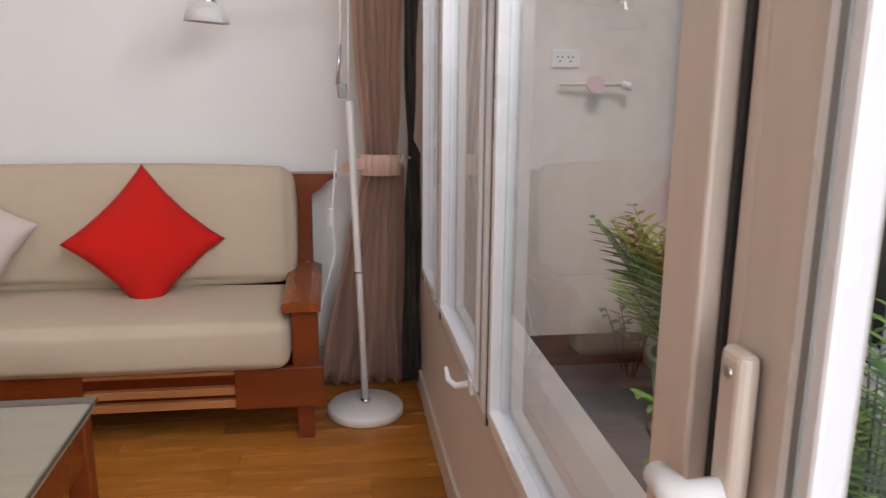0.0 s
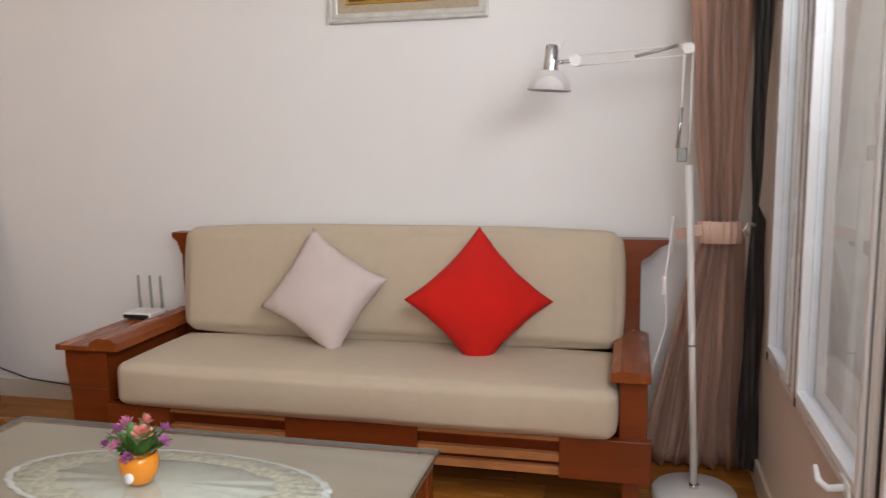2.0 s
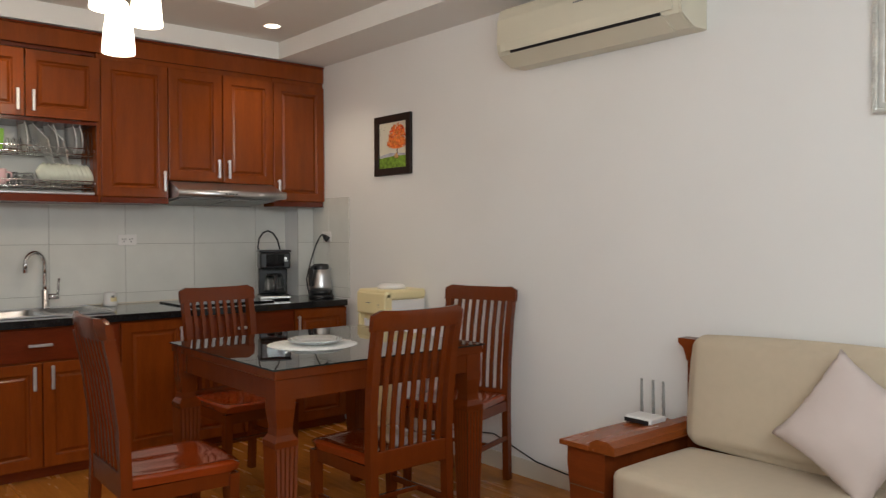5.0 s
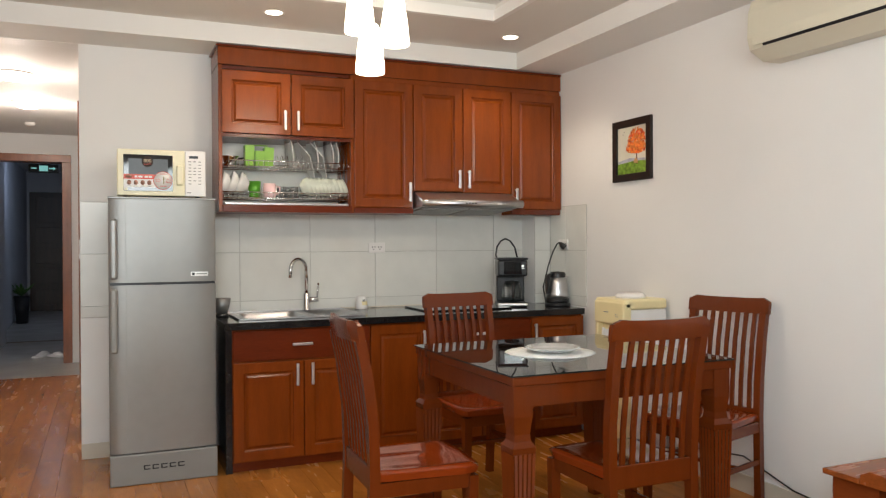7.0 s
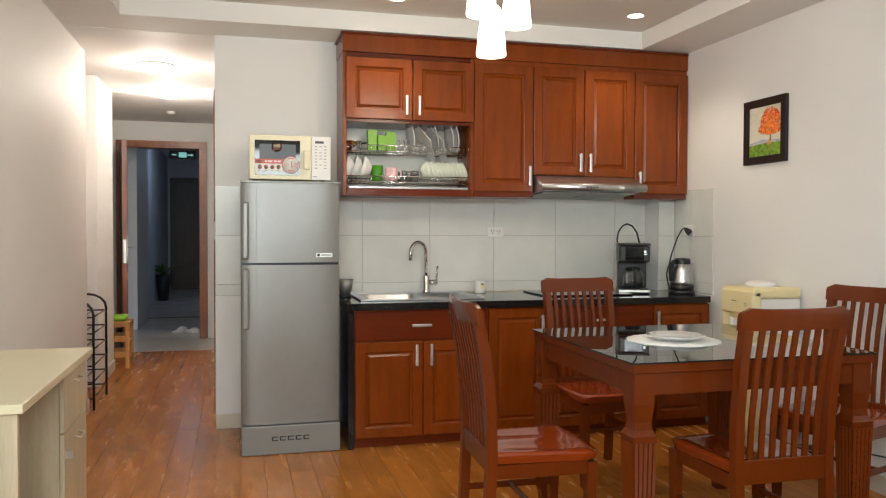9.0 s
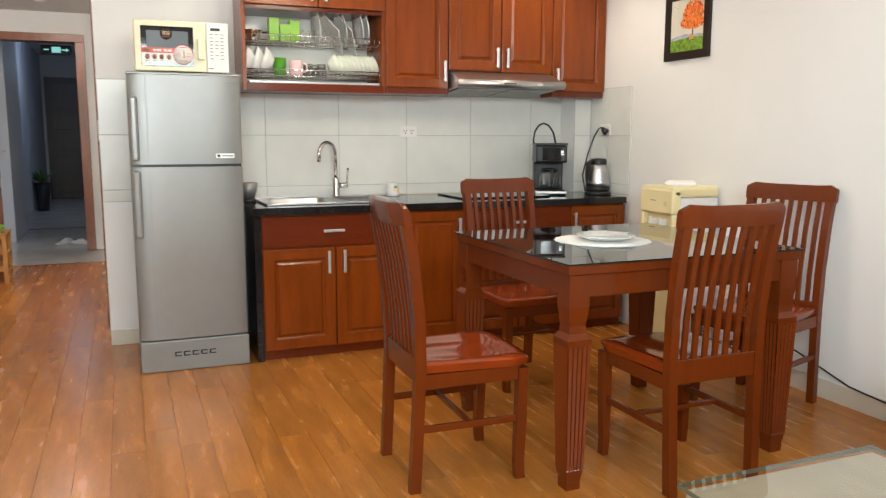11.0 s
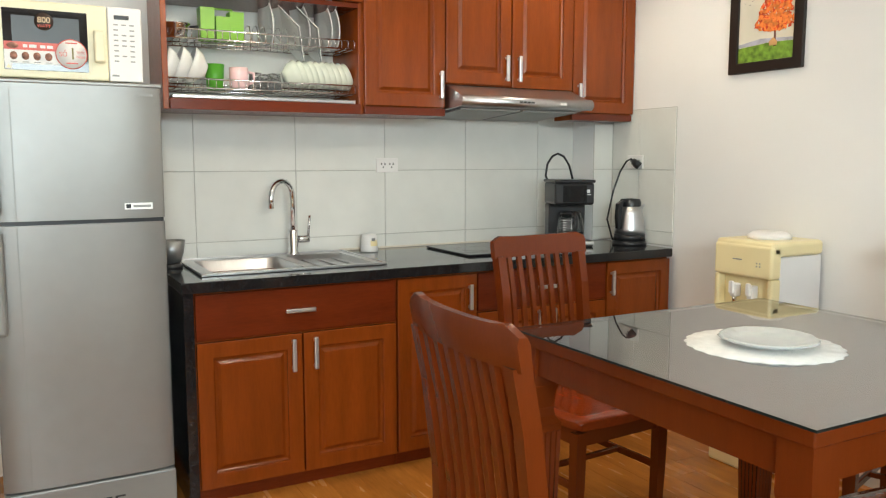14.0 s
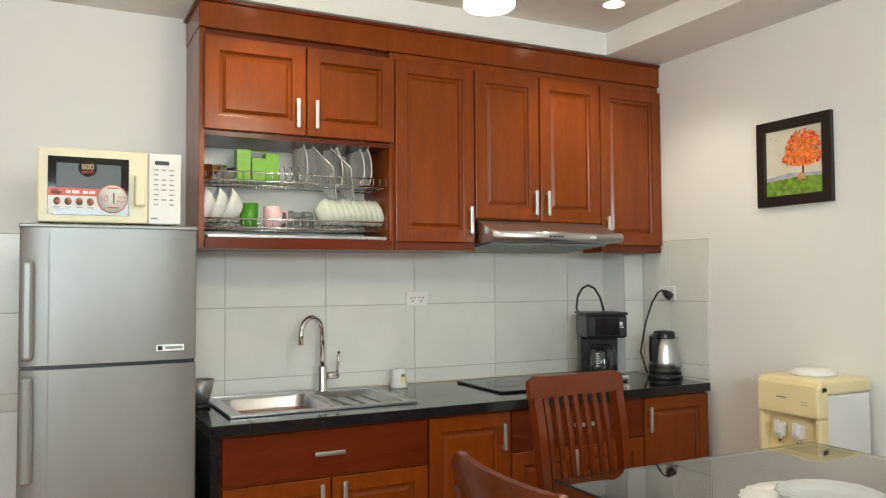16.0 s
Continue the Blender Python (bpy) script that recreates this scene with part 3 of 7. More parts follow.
fc = thing("faucet", "tall chrome swan-neck kitchen faucet", "faucet", pose(-5.075, 1.745, 0.838))
part("base", lathe(bmesh.new(), [(0.028, 0), (0.028, 0.008), (0.022, 0.014), (0.022, 0.11), (0.018, 0.115)], 20), M_CHROME, fc)
arc = [(0, 0, 0.10), (0, 0, 0.24)] + [(0.04 - 0.04 * math.cos(a), -0.060 + 0.060 * math.cos(a), 0.26 + 0.072 * math.sin(a)) for a in (k * math.pi / 10 for k in range(1, 11))] + [(0.081, -0.122, 0.215)]
part("spout", tube(bmesh.new(), arc, 0.012, 12), M_CHROME, fc)
lv = part("lever", tube(bmesh.new(), [(0, 0.018, 0.07), (0, 0.075, 0.07)], 0.017, 12), M_CHROME, fc)
part("lever_pin", tube(bmesh.new(), [(0, 0.07, 0.08), (0, 0.078, 0.175)], [0.006, 0.007], 8), M_CHROME, lv)

# upper cabinets
UX = -4.862
GU = "upper cabinets of the kitchen"


def upper_unit(label):
    return thing("wall_cabinet", label, "cabinet", pose(0, 0, 0), GU)


u = upper_unit("red-brown wooden wall cabinet with two doors and open dish rack")
bm = bx(KX + 0.005, UX, 1.175, 1.197, 1.458, 2.33, bevel=0.002)
part("side_panel", bm, M_CAB, u)
part("side_panel", bx(KX + 0.005, UX, 1.983, 2.0, 1.458, 2.33, bevel=0.002), M_CAB, u)
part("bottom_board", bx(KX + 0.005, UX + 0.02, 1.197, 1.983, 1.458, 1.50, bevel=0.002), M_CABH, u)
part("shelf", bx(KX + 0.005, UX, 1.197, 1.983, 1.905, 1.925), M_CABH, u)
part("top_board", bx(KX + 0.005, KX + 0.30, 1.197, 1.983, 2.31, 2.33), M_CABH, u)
part("back_board", bx(KX + 0.005, KX + 0.012, 1.198, 1.982, 1.50, 1.905), M_TILE, u, "pale grey back board")
panel_door(u, UX, 1.19, 1.602, 1.925, 2.30, ("v", 1.563, 1.955, 2.075))
panel_door(u, UX, 1.604, 2.0, 1.925, 2.30, ("v", 1.642, 1.955, 2.075))
RX = UX


def rack(parent, name, z):
    """A wire tray between the cabinet's sides."""
    bm = bmesh.new()
    for zz in (0, 0.035):
        tube(bm, [(RX - 0.02, 1.20, z + zz), (RX - 0.02, 1.98, z + zz)], 0.0035, 6)
        tube(bm, [(RX - 0.27, 1.20, z + zz), (RX - 0.27, 1.98, z + zz)], 0.003, 6)
    tube(bm, [(RX - 0.14, 1.20, z - 0.003), (RX - 0.14, 1.98, z - 0.003)], 0.003, 6)
    for k in range(27):
        y = 1.205 + k * 0.0296
        tube(bm, [(RX - 0.02, y, z + 0.035), (RX - 0.02, y, z), (RX - 0.27, y, z), (RX - 0.27, y, z + 0.035)], 0.0018, 5)
    tagged(part(name, bm, M_CHROME, parent, "chrome wire dish rack"), kind="stuff")


rack(u, "dish_rack", 1.735)
rack(u, "dish_rack", 1.545)
part("drip_tray", bx(RX - 0.28, RX - 0.005, 1.21, 1.97, 1.502, 1.517, bevel=0.003), M_STEEL, u, "steel drip tray")
u = upper_unit("tall red-brown wooden wall cabinet with one door")
part("body", bx(KX + 0.005, UX - 0.001, 2.001, 2.397, 1.46, 2.33), M_CAB, u)
panel_door(u, UX, 2.002, 2.396, 1.495, 2.30, ("v", 2.370, 1.535, 1.66))
part("bottom_rail", bx(UX, UX + 0.02, 2.002, 2.396, 1.46, 1.493, bevel=0.002), M_CABH, u)
u = upper_unit("red-brown wooden wall cabinet above the cooker hood")
part("body", bx(KX + 0.005, UX - 0.001, 2.399, 3.115, 1.605, 2.33), M_CAB, u)
panel_door(u, UX, 2.40, 2.752, 1.608, 2.30, ("v", 2.722, 1.63, 1.75))
panel_door(u, UX + 0.003, 2.754, 3.113, 1.600, 2.30, ("v", 2.790, 1.63, 1.75))
u = upper_unit("red-brown wooden wall cabinet beside the white wall")
part("body", bx(KX + 0.19, UX - 0.001, 3.117, 3.514, 1.46, 2.33), M_CAB, u)
panel_door(u, UX, 3.118, 3.514, 1.495, 2.30, ("v", 3.150, 1.53, 1.64))
part("bottom_rail", bx(UX, UX + 0.018, 3.118, 3.505, 1.462, 1.493, bevel=0.002), M_CABH, u)
cn = thing("cabinet_cornice", "red-brown wooden fascia above the wall cabinets", "cabinet trim")
part("fascia", bx(KX + 0.005, UX + 0.012, 1.172, 3.516, 2.331, 2.432, bevel=0.002), M_CAB, cn)
part("edge", bx(KX + 0.005, UX + 0.026, 1.160, 3.516, 2.432, 2.445, bevel=0.004), M_CABH, cn)

# cooker hood
hd = thing("cooker_hood", "slim stainless steel cooker hood under the cabinets", "cooker hood")
part("housing", prism(bmesh.new(), [(KX + 0.01, 1.47), (-4.72, 1.50), (-4.70, 1.545), (UX + 0.02, 1.600), (KX + 0.01, 1.602)], "y", 2.405, 3.105), M_STEEL, hd)
part("visor", tube(bmesh.new(), [(-4.715, 2.40, 1.524), (-4.715, 3.13, 1.524)], 0.026, 14), M_STEEL, hd)
part("grease_filter", prism(bmesh.new(), [(KX + 0.05, 1.462), (-4.76, 1.487), (-4.76, 1.495), (KX + 0.05, 1.471)], "y", 2.43, 2.75), M_FRIDGED, hd, "grey metal mesh filter")
part("grease_filter", prism(bmesh.new(), [(KX + 0.05, 1.462), (-4.76, 1.487), (-4.76, 1.495), (KX + 0.05, 1.471)], "y", 2.765, 3.08), M_FRIDGED, hd, "grey metal mesh filter")
for k in range(4):
    part("button", bx(-4.693, -4.686, 2.70 + k * 0.022, 2.715 + k * 0.022, 1.52, 1.528), M_BLACKP, hd, "black push button")
part("switch_plate", bx(-4.693, -4.687, 2.93, 2.965, 1.517, 1.53), M_WHITE, hd, "white plate")

# induction hob
hb = thing("induction_hob", "black ceramic glass hob set on the worktop", "hob")
part("glass_top", bx(-5.08, -4.66, 2.42, 3.02, 0.833, 0.842, bevel=0.003), M_BLACKG, hb)
for y in (2.57, 2.86):
    bm = lathe(bmesh.new(), [(0.088, 0.8424), (0.092, 0.8428), (0.092, 0.8424)], 36, -4.87, y, caps=False)
    part("cooking_ring", bm, M_FRIDGED, hb, "thin grey cooking zone ring")

# ---- fridge and microwave ----
fg = thing("refrigerator", "silver two-door refrigerator with scuffed doors", "refrigerator", pose(0, 0, 0))
FY0, FY1, FX = 0.572, 1.112, -4.56
part("body", bx(-5.13, FX - 0.03, FY0, FY1, 0.02, 1.505, bevel=0.008), M_FRIDGED, fg)


def fridge_door(z0, z1, name):
    bm = bmesh.new()
    n = 28
    pts = []
    for k in range(n + 1):
        a = 0.5 - 0.5 * math.cos(math.pi * k / n)
        y = FY0 + a * (FY1 - FY0)
        pts.append((FX + 0.03 + 0.022 * (1 - (2 * a - 1) ** 4) ** 0.5 if 0 < a < 1 else FX + 0.03, y))
    poly = [(FX - 0.025, FY0)] + pts + [(FX - 0.025, FY1)]
    prism(bm, poly, "z", z0, z1)
    for f in bm.faces:
        f.smooth = True
    for e in bm.edges:
        e.smooth = e.calc_face_angle(0) < 0.7
    return part(name, bm, M_FRIDGE, fg)


d1 = fridge_door(1.066, 1.505, "freezer_door")
d2 = fridge_door(0.17, 1.052, "fridge_door")
part("top_edge", bx(FX - 0.05, FX + 0.05, FY0 - 0.003, FY1 + 0.003, 1.505, 1.518, bevel=0.004), M_FRIDGE, fg)
part("door_gap", bx(FX - 0.04, FX + 0.035, FY0 + 0.005, FY1 - 0.005, 1.051, 1.067), M_BLACKP, fg)
pl = part("plinth", bx(FX - 0.05, FX + 0.054, FY0 - 0.001, FY1 + 0.001, 0.0, 0.163, bevel=0.006), M_FRIDGED, fg, "darker grey kick panel")
for k in range(5):
    y = 0.735 + k * 0.043
    bm = bx(FX + 0.054, FX + 0.0555, y, y + 0.033, 0.077, 0.083)
    box(bm, FX + 0.054, FX + 0.0555, y, y + 0.008, 0.083, 0.102)
    box(bm, FX + 0.054, FX + 0.0555, y + 0.008, y + 0.033, 0.096, 0.102)
    part("badge_mark", bm, M_BLACKP, pl, "dark raised badge shape")
for dd, z0, z1, mm, lb in ((d1, 1.085, 1.40, M_FRIDGE, "grey grip handle"), (d2, 0.70, 1.035, M_FRIDGED, "dark grey grip handle")):
    bm = bx(FX + 0.045, FX + 0.085, FY0 + 0.004, FY0 + 0.042, z0, z1, bevel=0.012, seg=3)
    part("handle", bm, mm, dd, lb)
    part("edge_strip", bx(FX + 0.035, FX + 0.0505, FY0 + 0.082, FY0 + 0.086, z0 - 0.01 if dd is d1 else 0.175, z1 + 0.09 if dd is d1 else 1.048), M_FRIDGED, dd)
part("badge", bx(FX + 0.051, FX + 0.0535, 0.98, 1.07, 1.096, 1.118, bevel=0.0008), M_ALU, d1, "small silver badge")
part("badge_mark", bx(FX + 0.0535, FX + 0.0545, 0.985, 1.0, 1.10, 1.114), M_BLACKP, d1)
part("badge_mark", bx(FX + 0.0535, FX + 0.0545, 1.008, 1.064, 1.103, 1.111), M_FRIDGED, d1)
part("logo_mark", bx(FX + 0.051, FX + 0.0525, 1.03, 1.085, 1.475, 1.483), M_FRIDGED, d1)
for y in (0.62, 1.06):
    part("foot", lathe(bmesh.new(), [(0.02, 0), (0.02, 0.02)], 12, -5.05, y), M_BLACKP, fg)

# ---- dining table and chairs ----
TBX0, TBX1, TBY0, TBY1, TBZ = -3.47, -2.515, 1.865, 2.875, 0.795
tb = thing("dining_table", "dark red wooden dining table under a glass sheet", "table", pose((TBX0 + TBX1) / 2, (TBY0 + TBY1) / 2, 0))
hx, hy = (TBX1 - TBX0) / 2, (TBY1 - TBY0) / 2
part("tabletop", bx(-hx + 0.006, hx - 0.006, -hy + 0.006, hy - 0.006, TBZ - 0.04, TBZ - 0.006, bevel=0.004), M_CHAIR, tb)
for a in (-1, 1):
    part("apron", bx(-hx + 0.09, hx - 0.09, a * (hy - 0.048), a * (hy - 0.022), TBZ - 0.118, TBZ - 0.041), M_CHAIR, tb)
    part("apron", bx(a * (hx - 0.048), a * (hx - 0.022), -hy + 0.09, hy - 0.09, TBZ - 0.118, TBZ - 0.041), M_CHAIR, tb)


def sq(c, z, r=0.0):
    """A square section with reeded (grooved) sides."""
    pts = []
    n = 5
    for s in range(4):
        for k in range(n * 2):
            u = -c + 2 * c * k / (n * 2)
            d = c - (r if k % 2 else 0)
            pts.append([(u, -d), (d, u), (-u, d), (-d, -u)][s])
    return [(x, y, z) for x, y in pts]


def table_leg():
    bm = bmesh.new()
    zt = TBZ - 0.041
    return sweep(bm, [sq(0.027, 0), sq(0.028, 0.035), sq(0.034, 0.07), sq(0.035, 0.075, 0.004), sq(0.046, 0.51, 0.005), sq(0.046, 0.515), sq(0.047, 0.535), sq(0.034, 0.555),
                      sq(0.031, 0.58), sq(0.035, 0.615), sq(0.039, 0.645), sq(0.039, zt)])


leg_mesh = mesh_of("leg", table_leg())
leg_mesh.materials.append(M_CHAIR)
for sx in (-1, 1):
    for sy in (-1, 1):
        p = part("leg", leg_mesh, None, tb)
        p.location = (sx * (hx - 0.052), sy * (hy - 0.052), 0)
tg = thing("glass_sheet", "clear glass sheet lying on the dining table", "glass sheet", pose((TBX0 + TBX1) / 2, (TBY0 + TBY1) / 2, TBZ - 0.0055))
part("pane", sheet("z", 0.0055, -hx, hx, -hy, hy), M_SMOKE, tg)
bm = bx(-hx - 0.001, hx + 0.001, -hy - 0.001, -hy, 0, 0.0055)
box(bm, -hx - 0.001, hx + 0.001, hy, hy + 0.001, 0, 0.0055)
box(bm, -hx - 0.001, -hx, -hy, hy, 0, 0.0055)
box(bm, hx, hx + 0.001, -hy, hy, 0, 0.0055)
part("edge", bm, M_GEDGE, tg, "dark green polished glass edge")


def post(pts, w, d):
    """A bent square post through (y, z) points at x = 0."""
    return [[(-w, y - d, z), (w, y - d, z), (w, y + d, z), (-w, y + d, z)] for y, z in pts]


def dining_chair():
    ch = thing("dining_chair", "dark red wooden slat-back dining chair", "chair", group="chairs round the dining table")
    BACK = [(-0.205, 0), (-0.195, 0.20), (-0.185, 0.44), (-0.190, 0.62), (-0.213, 0.81), (-0.236, 0.924)]
    for s in (-1, 1):
        bm = sweep(bmesh.new(), [[(x + s * (0.175 + 0.012 * z), y, z) for x, y, z in q] for q in post(BACK, 0.0165, 0.019)])
        part("back_leg", bm, M_CHAIR, ch)
        FR = [(0.185, 0), (0.18, 0.06), (0.186, 0.22), (0.19, 0.41)]
        bm = bmesh.new()
        sweep(bm, [[(x * (0.75 + 0.5 * min(1, z / 0.3)) + s * 0.185, y, z) for x, y, z in q] for q in post(FR, 0.0165, 0.0175)])
        part("front_leg", bm, M_CHAIR, ch)
        part("side_rail", bx(s * 0.172, s * 0.192, -0.17, 0.18, 0.365, 0.415), M_CHAIR, ch)
        part("stretcher", bx(s * 0.176, s * 0.19, -0.18, 0.175, 0.21, 0.235, bevel=0.003), M_CHAIR, ch)
    part("front_rail", bx(-0.17, 0.17, 0.172, 0.192, 0.36, 0.415), M_CHAIR, ch)
    part("back_rail", bx(-0.165, 0.165, -0.200, -0.176, 0.385, 0.47, bevel=0.003), M_CHAIR, ch)
    part("cross_stretcher", bx(-0.178, 0.178, -0.01, 0.01, 0.215, 0.232, bevel=0.003), M_CHAIR, ch)
    # saddle seat: a dished grid with rounded front corners
    bm = bmesh.new()
    nx, ny = 14, 14
    def outline(v):
        return 0.190 + 0.025 * v - 0.02 * max(0, v - 0.8) ** 2 * 25
    top, bot = [], []
    for j in range(ny + 1):
        v = j / ny
        w = outline(v)
        y = -0.18 + 0.41 * v
        rt, rb = [], []
        for i in range(nx + 1):
            u = -1 + 2 * i / nx
            bow = -0.018 * u * u * (v > 0.5) * (v - 0.5) * 2
            dish = -0.005 * math.exp(-((abs(u) - 0.42) / 0.3) ** 2) * math.exp(-((v - 0.42) / 0.33) ** 2) - 0.006 * max(0, (abs(u) - 0.88) / 0.12) ** 2 - 0.006 * max(0, (v - 0.93) / 0.07) ** 2
            rt.append(bm.verts.new((u * w, y + bow, 0.452 + dish)))
            rb.append(bm.verts.new((u * (w - 0.008), y + bow - 0.006 * v, 0.418)))
        top.append(rt), bot.append(rb)
    for j in range(ny):
        for i in range(nx):
            bm.faces.new((top[j][i], top[j][i + 1], top[j + 1][i + 1], top[j + 1][i])).smooth = True
            bm.faces.new((bot[j][i], bot[j + 1][i], bot[j + 1][i + 1], bot[j][i + 1]))
    for j in range(ny):
        bm.faces.new((top[j][0], top[j + 1][0], bot[j + 1][0], bot[j][0])), bm.faces.new((top[j + 1][nx], top[j][nx], bot[j][nx], bot[j + 1][nx]))
    for i in range(nx):
        bm.faces.new((top[0][i + 1], top[0][i], bot[0][i], bot[0][i + 1])), bm.faces.new((top[ny][i], top[ny][i + 1], bot[ny][i + 1], bot[ny][i]))
    part("seat", bm, M_SEAT, ch, "polished reddish dished seat")
    # bowed top rail
    secs = []
    for k in range(13):
        u = -1 + k / 6
        x = u * 0.213
        y = -0.262 + 0.022 * u * u
        zt = 0.990 + 0.010 * u * u * u * u - 0.022 * max(0, abs(u) - 0.9) / 0.1
        secs.append([(x, y - 0.004, 0.918), (x, y + 0.018, 0.918), (x, y + 0.013, 0.965), (x, y + 0.006, zt), (x, y - 0.010, zt), (x, y - 0.013, 0.965)])
    bm = sweep(bmesh.new(), secs)
    for f in bm.faces:
        f.smooth = len(f.verts) == 4
    for e in bm.edges:
        e.smooth = e.calc_face_angle(0) < 0.9
    part("top_rail", bm, M_CHAIR, ch)
    for k in range(7):
        x = -0.132 + k * 0.044
        pts = [(-0.188, 0.465), (-0.196, 0.60), (-0.220, 0.78), (-0.250, 0.921)]
        part("slat", sweep(bmesh.new(), [[(xx + x, y, z) for xx, y, z in q] for q in post(pts, 0.0095, 0.006)]), M_CHAIR, ch)
    return ch


c0 = dining_chair()
c0.matrix_world = pose(-2.895, 1.615, 0, 0, 0, -2)
copy_thing(c0, pose(-3.765, 2.348, 0, 0, 0, -86))
copy_thing(c0, pose(-2.585, 2.375, 0, 0, 0, 90))
copy_thing(c0, pose(-3.025, 3.165, 0, 0, 0, -162.5))

# doily and glass plate on the table
dy = lathe(bmesh.new(), [(0.19, 0.0), (0.19, 0.0015), (0.12, 0.0018), (0.0, 0.002)], 144, wave=0.0035, waves=24, caps=False)
solid("doily", dy, M_LACEC, "round white scalloped doily on the dining table", "doily", pose(-2.99, 2.305, TBZ + 0.0004))
plate = lathe(bmesh.new(), [(0.0, 0.004), (0.06, 0.004), (0.085, 0.008), (0.115, 0.020), (0.121, 0.022), (0.115, 0.027), (0.084, 0.014), (0.06, 0.010), (0.0, 0.010)], 48, caps=False, wave=0.002, waves=16)
M_PLATE = mat("clear_pressed_glass", (0.86, 0.90, 0.90), 0.08, vary=0.02, alpha_tr=0.55)
solid("glass_plate", plate, M_PLATE, "clear pressed glass plate on the doily", "plate", pose(-2.985, 2.315, TBZ - 0.0013))

# ---- sofa ----
so = thing("sofa", "teak-framed three-seat sofa with beige upholstered pads", "sofa", pose(-0.9, 3.1, 0))
ox, oy = -0.9, 3.1


def cushion_pad(x0, x1, y0, y1, z0, z1, r=0.035, puff=0.012):
    """A stuffed pad: a rounded box with slightly swelling faces."""
    lo, hi = (x0, y0, z0), (x1, y1, z1)
    steps = []
    for i in range(3):
        n = max(2, int((hi[i] - lo[i] - 2 * r) / 0.06))
        edge = [r * k / 4 for k in range(4)]
        steps.append([lo[i] + e for e in edge] + [lo[i] + r + (hi[i] - lo[i] - 2 * r) * k / n for k in range(n + 1)] + [hi[i] - e for e in edge[::-1]])
    bm = bmesh.new()
    seen = {}
    last = [len(q) - 1 for q in steps]

    def vert(ijk):
        if ijk not in seen:
            p = [steps[i][ijk[i]] for i in range(3)]
            q = [min(max(p[i], lo[i] + r), hi[i] - r) for i in range(3)]
            d = Vector([p[i] - q[i] for i in range(3)]).normalized()
            c = [2 * (p[i] - lo[i]) / (hi[i] - lo[i]) - 1 for i in range(3)]
            v = Vector(q) + d * r
            for i in range(3):
                v[i] += puff * d[i] * (1 - c[i - 1] ** 4) * (1 - c[i - 2] ** 4)
            seen[ijk] = bm.verts.new(v + noise.noise_vector(v * 4) * 0.003)
        return seen[ijk]

    for i in range(3):
        j, k = (i + 1) % 3, (i + 2) % 3
        for end in (0, last[i]):
            for a in range(last[j]):
                for b in range(last[k]):
                    quad = []
                    for da, db in ((0, 0), (1, 0), (1, 1), (0, 1)):
                        ijk = [0, 0, 0]
                        ijk[i], ijk[j], ijk[k] = end, a + da, b + db
                        quad.append(vert(tuple(ijk)))
                    bm.faces.new(quad if end else quad[::-1]).smooth = True
    return bm


def loc(bm, m):
    bmesh.ops.transform(bm, matrix=m, verts=bm.verts)
    return bm


toS = pose(-ox, -oy, 0)
part("seat_cushion", loc(cushion_pad(-1.79, -0.012, 2.80, 3.30, 0.272, 0.432), toS), M_FABRIC, so, "thick beige fabric seat pad")
bk = cushion_pad(-1.775, -0.012, -0.085, 0.085, 0.0, 0.425, 0.045, 0.02)
part("back_cushion", loc(bk, toS @ pose(0, 3.325, 0.44, -7)), M_FABRIC, so, "beige fabric back pad")
# frame
for x0, x1, lb in ((0.0, 0.062, ""), (-1.86, -1.775, "")):
    part("back_post", loc(bx(x0, x1, 3.40, 3.455, 0.0, 0.79, bevel=0.004), toS), M_SOFAW, so)
part("back_cap", loc(prism(bmesh.new(), [(-0.03, 0.835), (0.160, 0.835), (0.160, 0.820), (0.125, 0.805), (0.095, 0.775), (0.064, 0.755), (-0.03, 0.755)], "y", 3.395, 3.465), toS), M_SOFAW, so)
part("back_cap", loc(prism(bmesh.new(), [(-1.74, 0.835), (-1.90, 0.835), (-1.90, 0.815), (-1.875, 0.795), (-1.86, 0.745), (-1.74, 0.745)], "y", 3.395, 3.465), toS), M_SOFAW, so)
part("back_panel", loc(bx(-1.775, 0.0, 3.42, 3.45, 0.30, 0.80), toS), M_SOFAW, so)
part("seat_board", loc(bx(-1.86, 0.03, 2.86, 3.40, 0.235, 0.262), toS), M_SOFAW, so)
# right arm
bm = prism(bmesh.new(), [(-0.030, 0.455), (-0.030, 0.482), (0.0, 0.492), (0.060, 0.488), (0.095, 0.474), (0.095, 0.455)], "y", 2.84, 3.41)
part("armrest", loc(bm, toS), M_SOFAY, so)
part("arm_post", loc(bx(-0.002, 0.085, 2.86, 2.94, 0.262, 0.455, bevel=0.004), toS), M_SOFAW, so)
part("arm_panel", loc(bx(0.02, 0.05, 2.94, 3.40, 0.27, 0.455), toS), M_SOFAW, so)
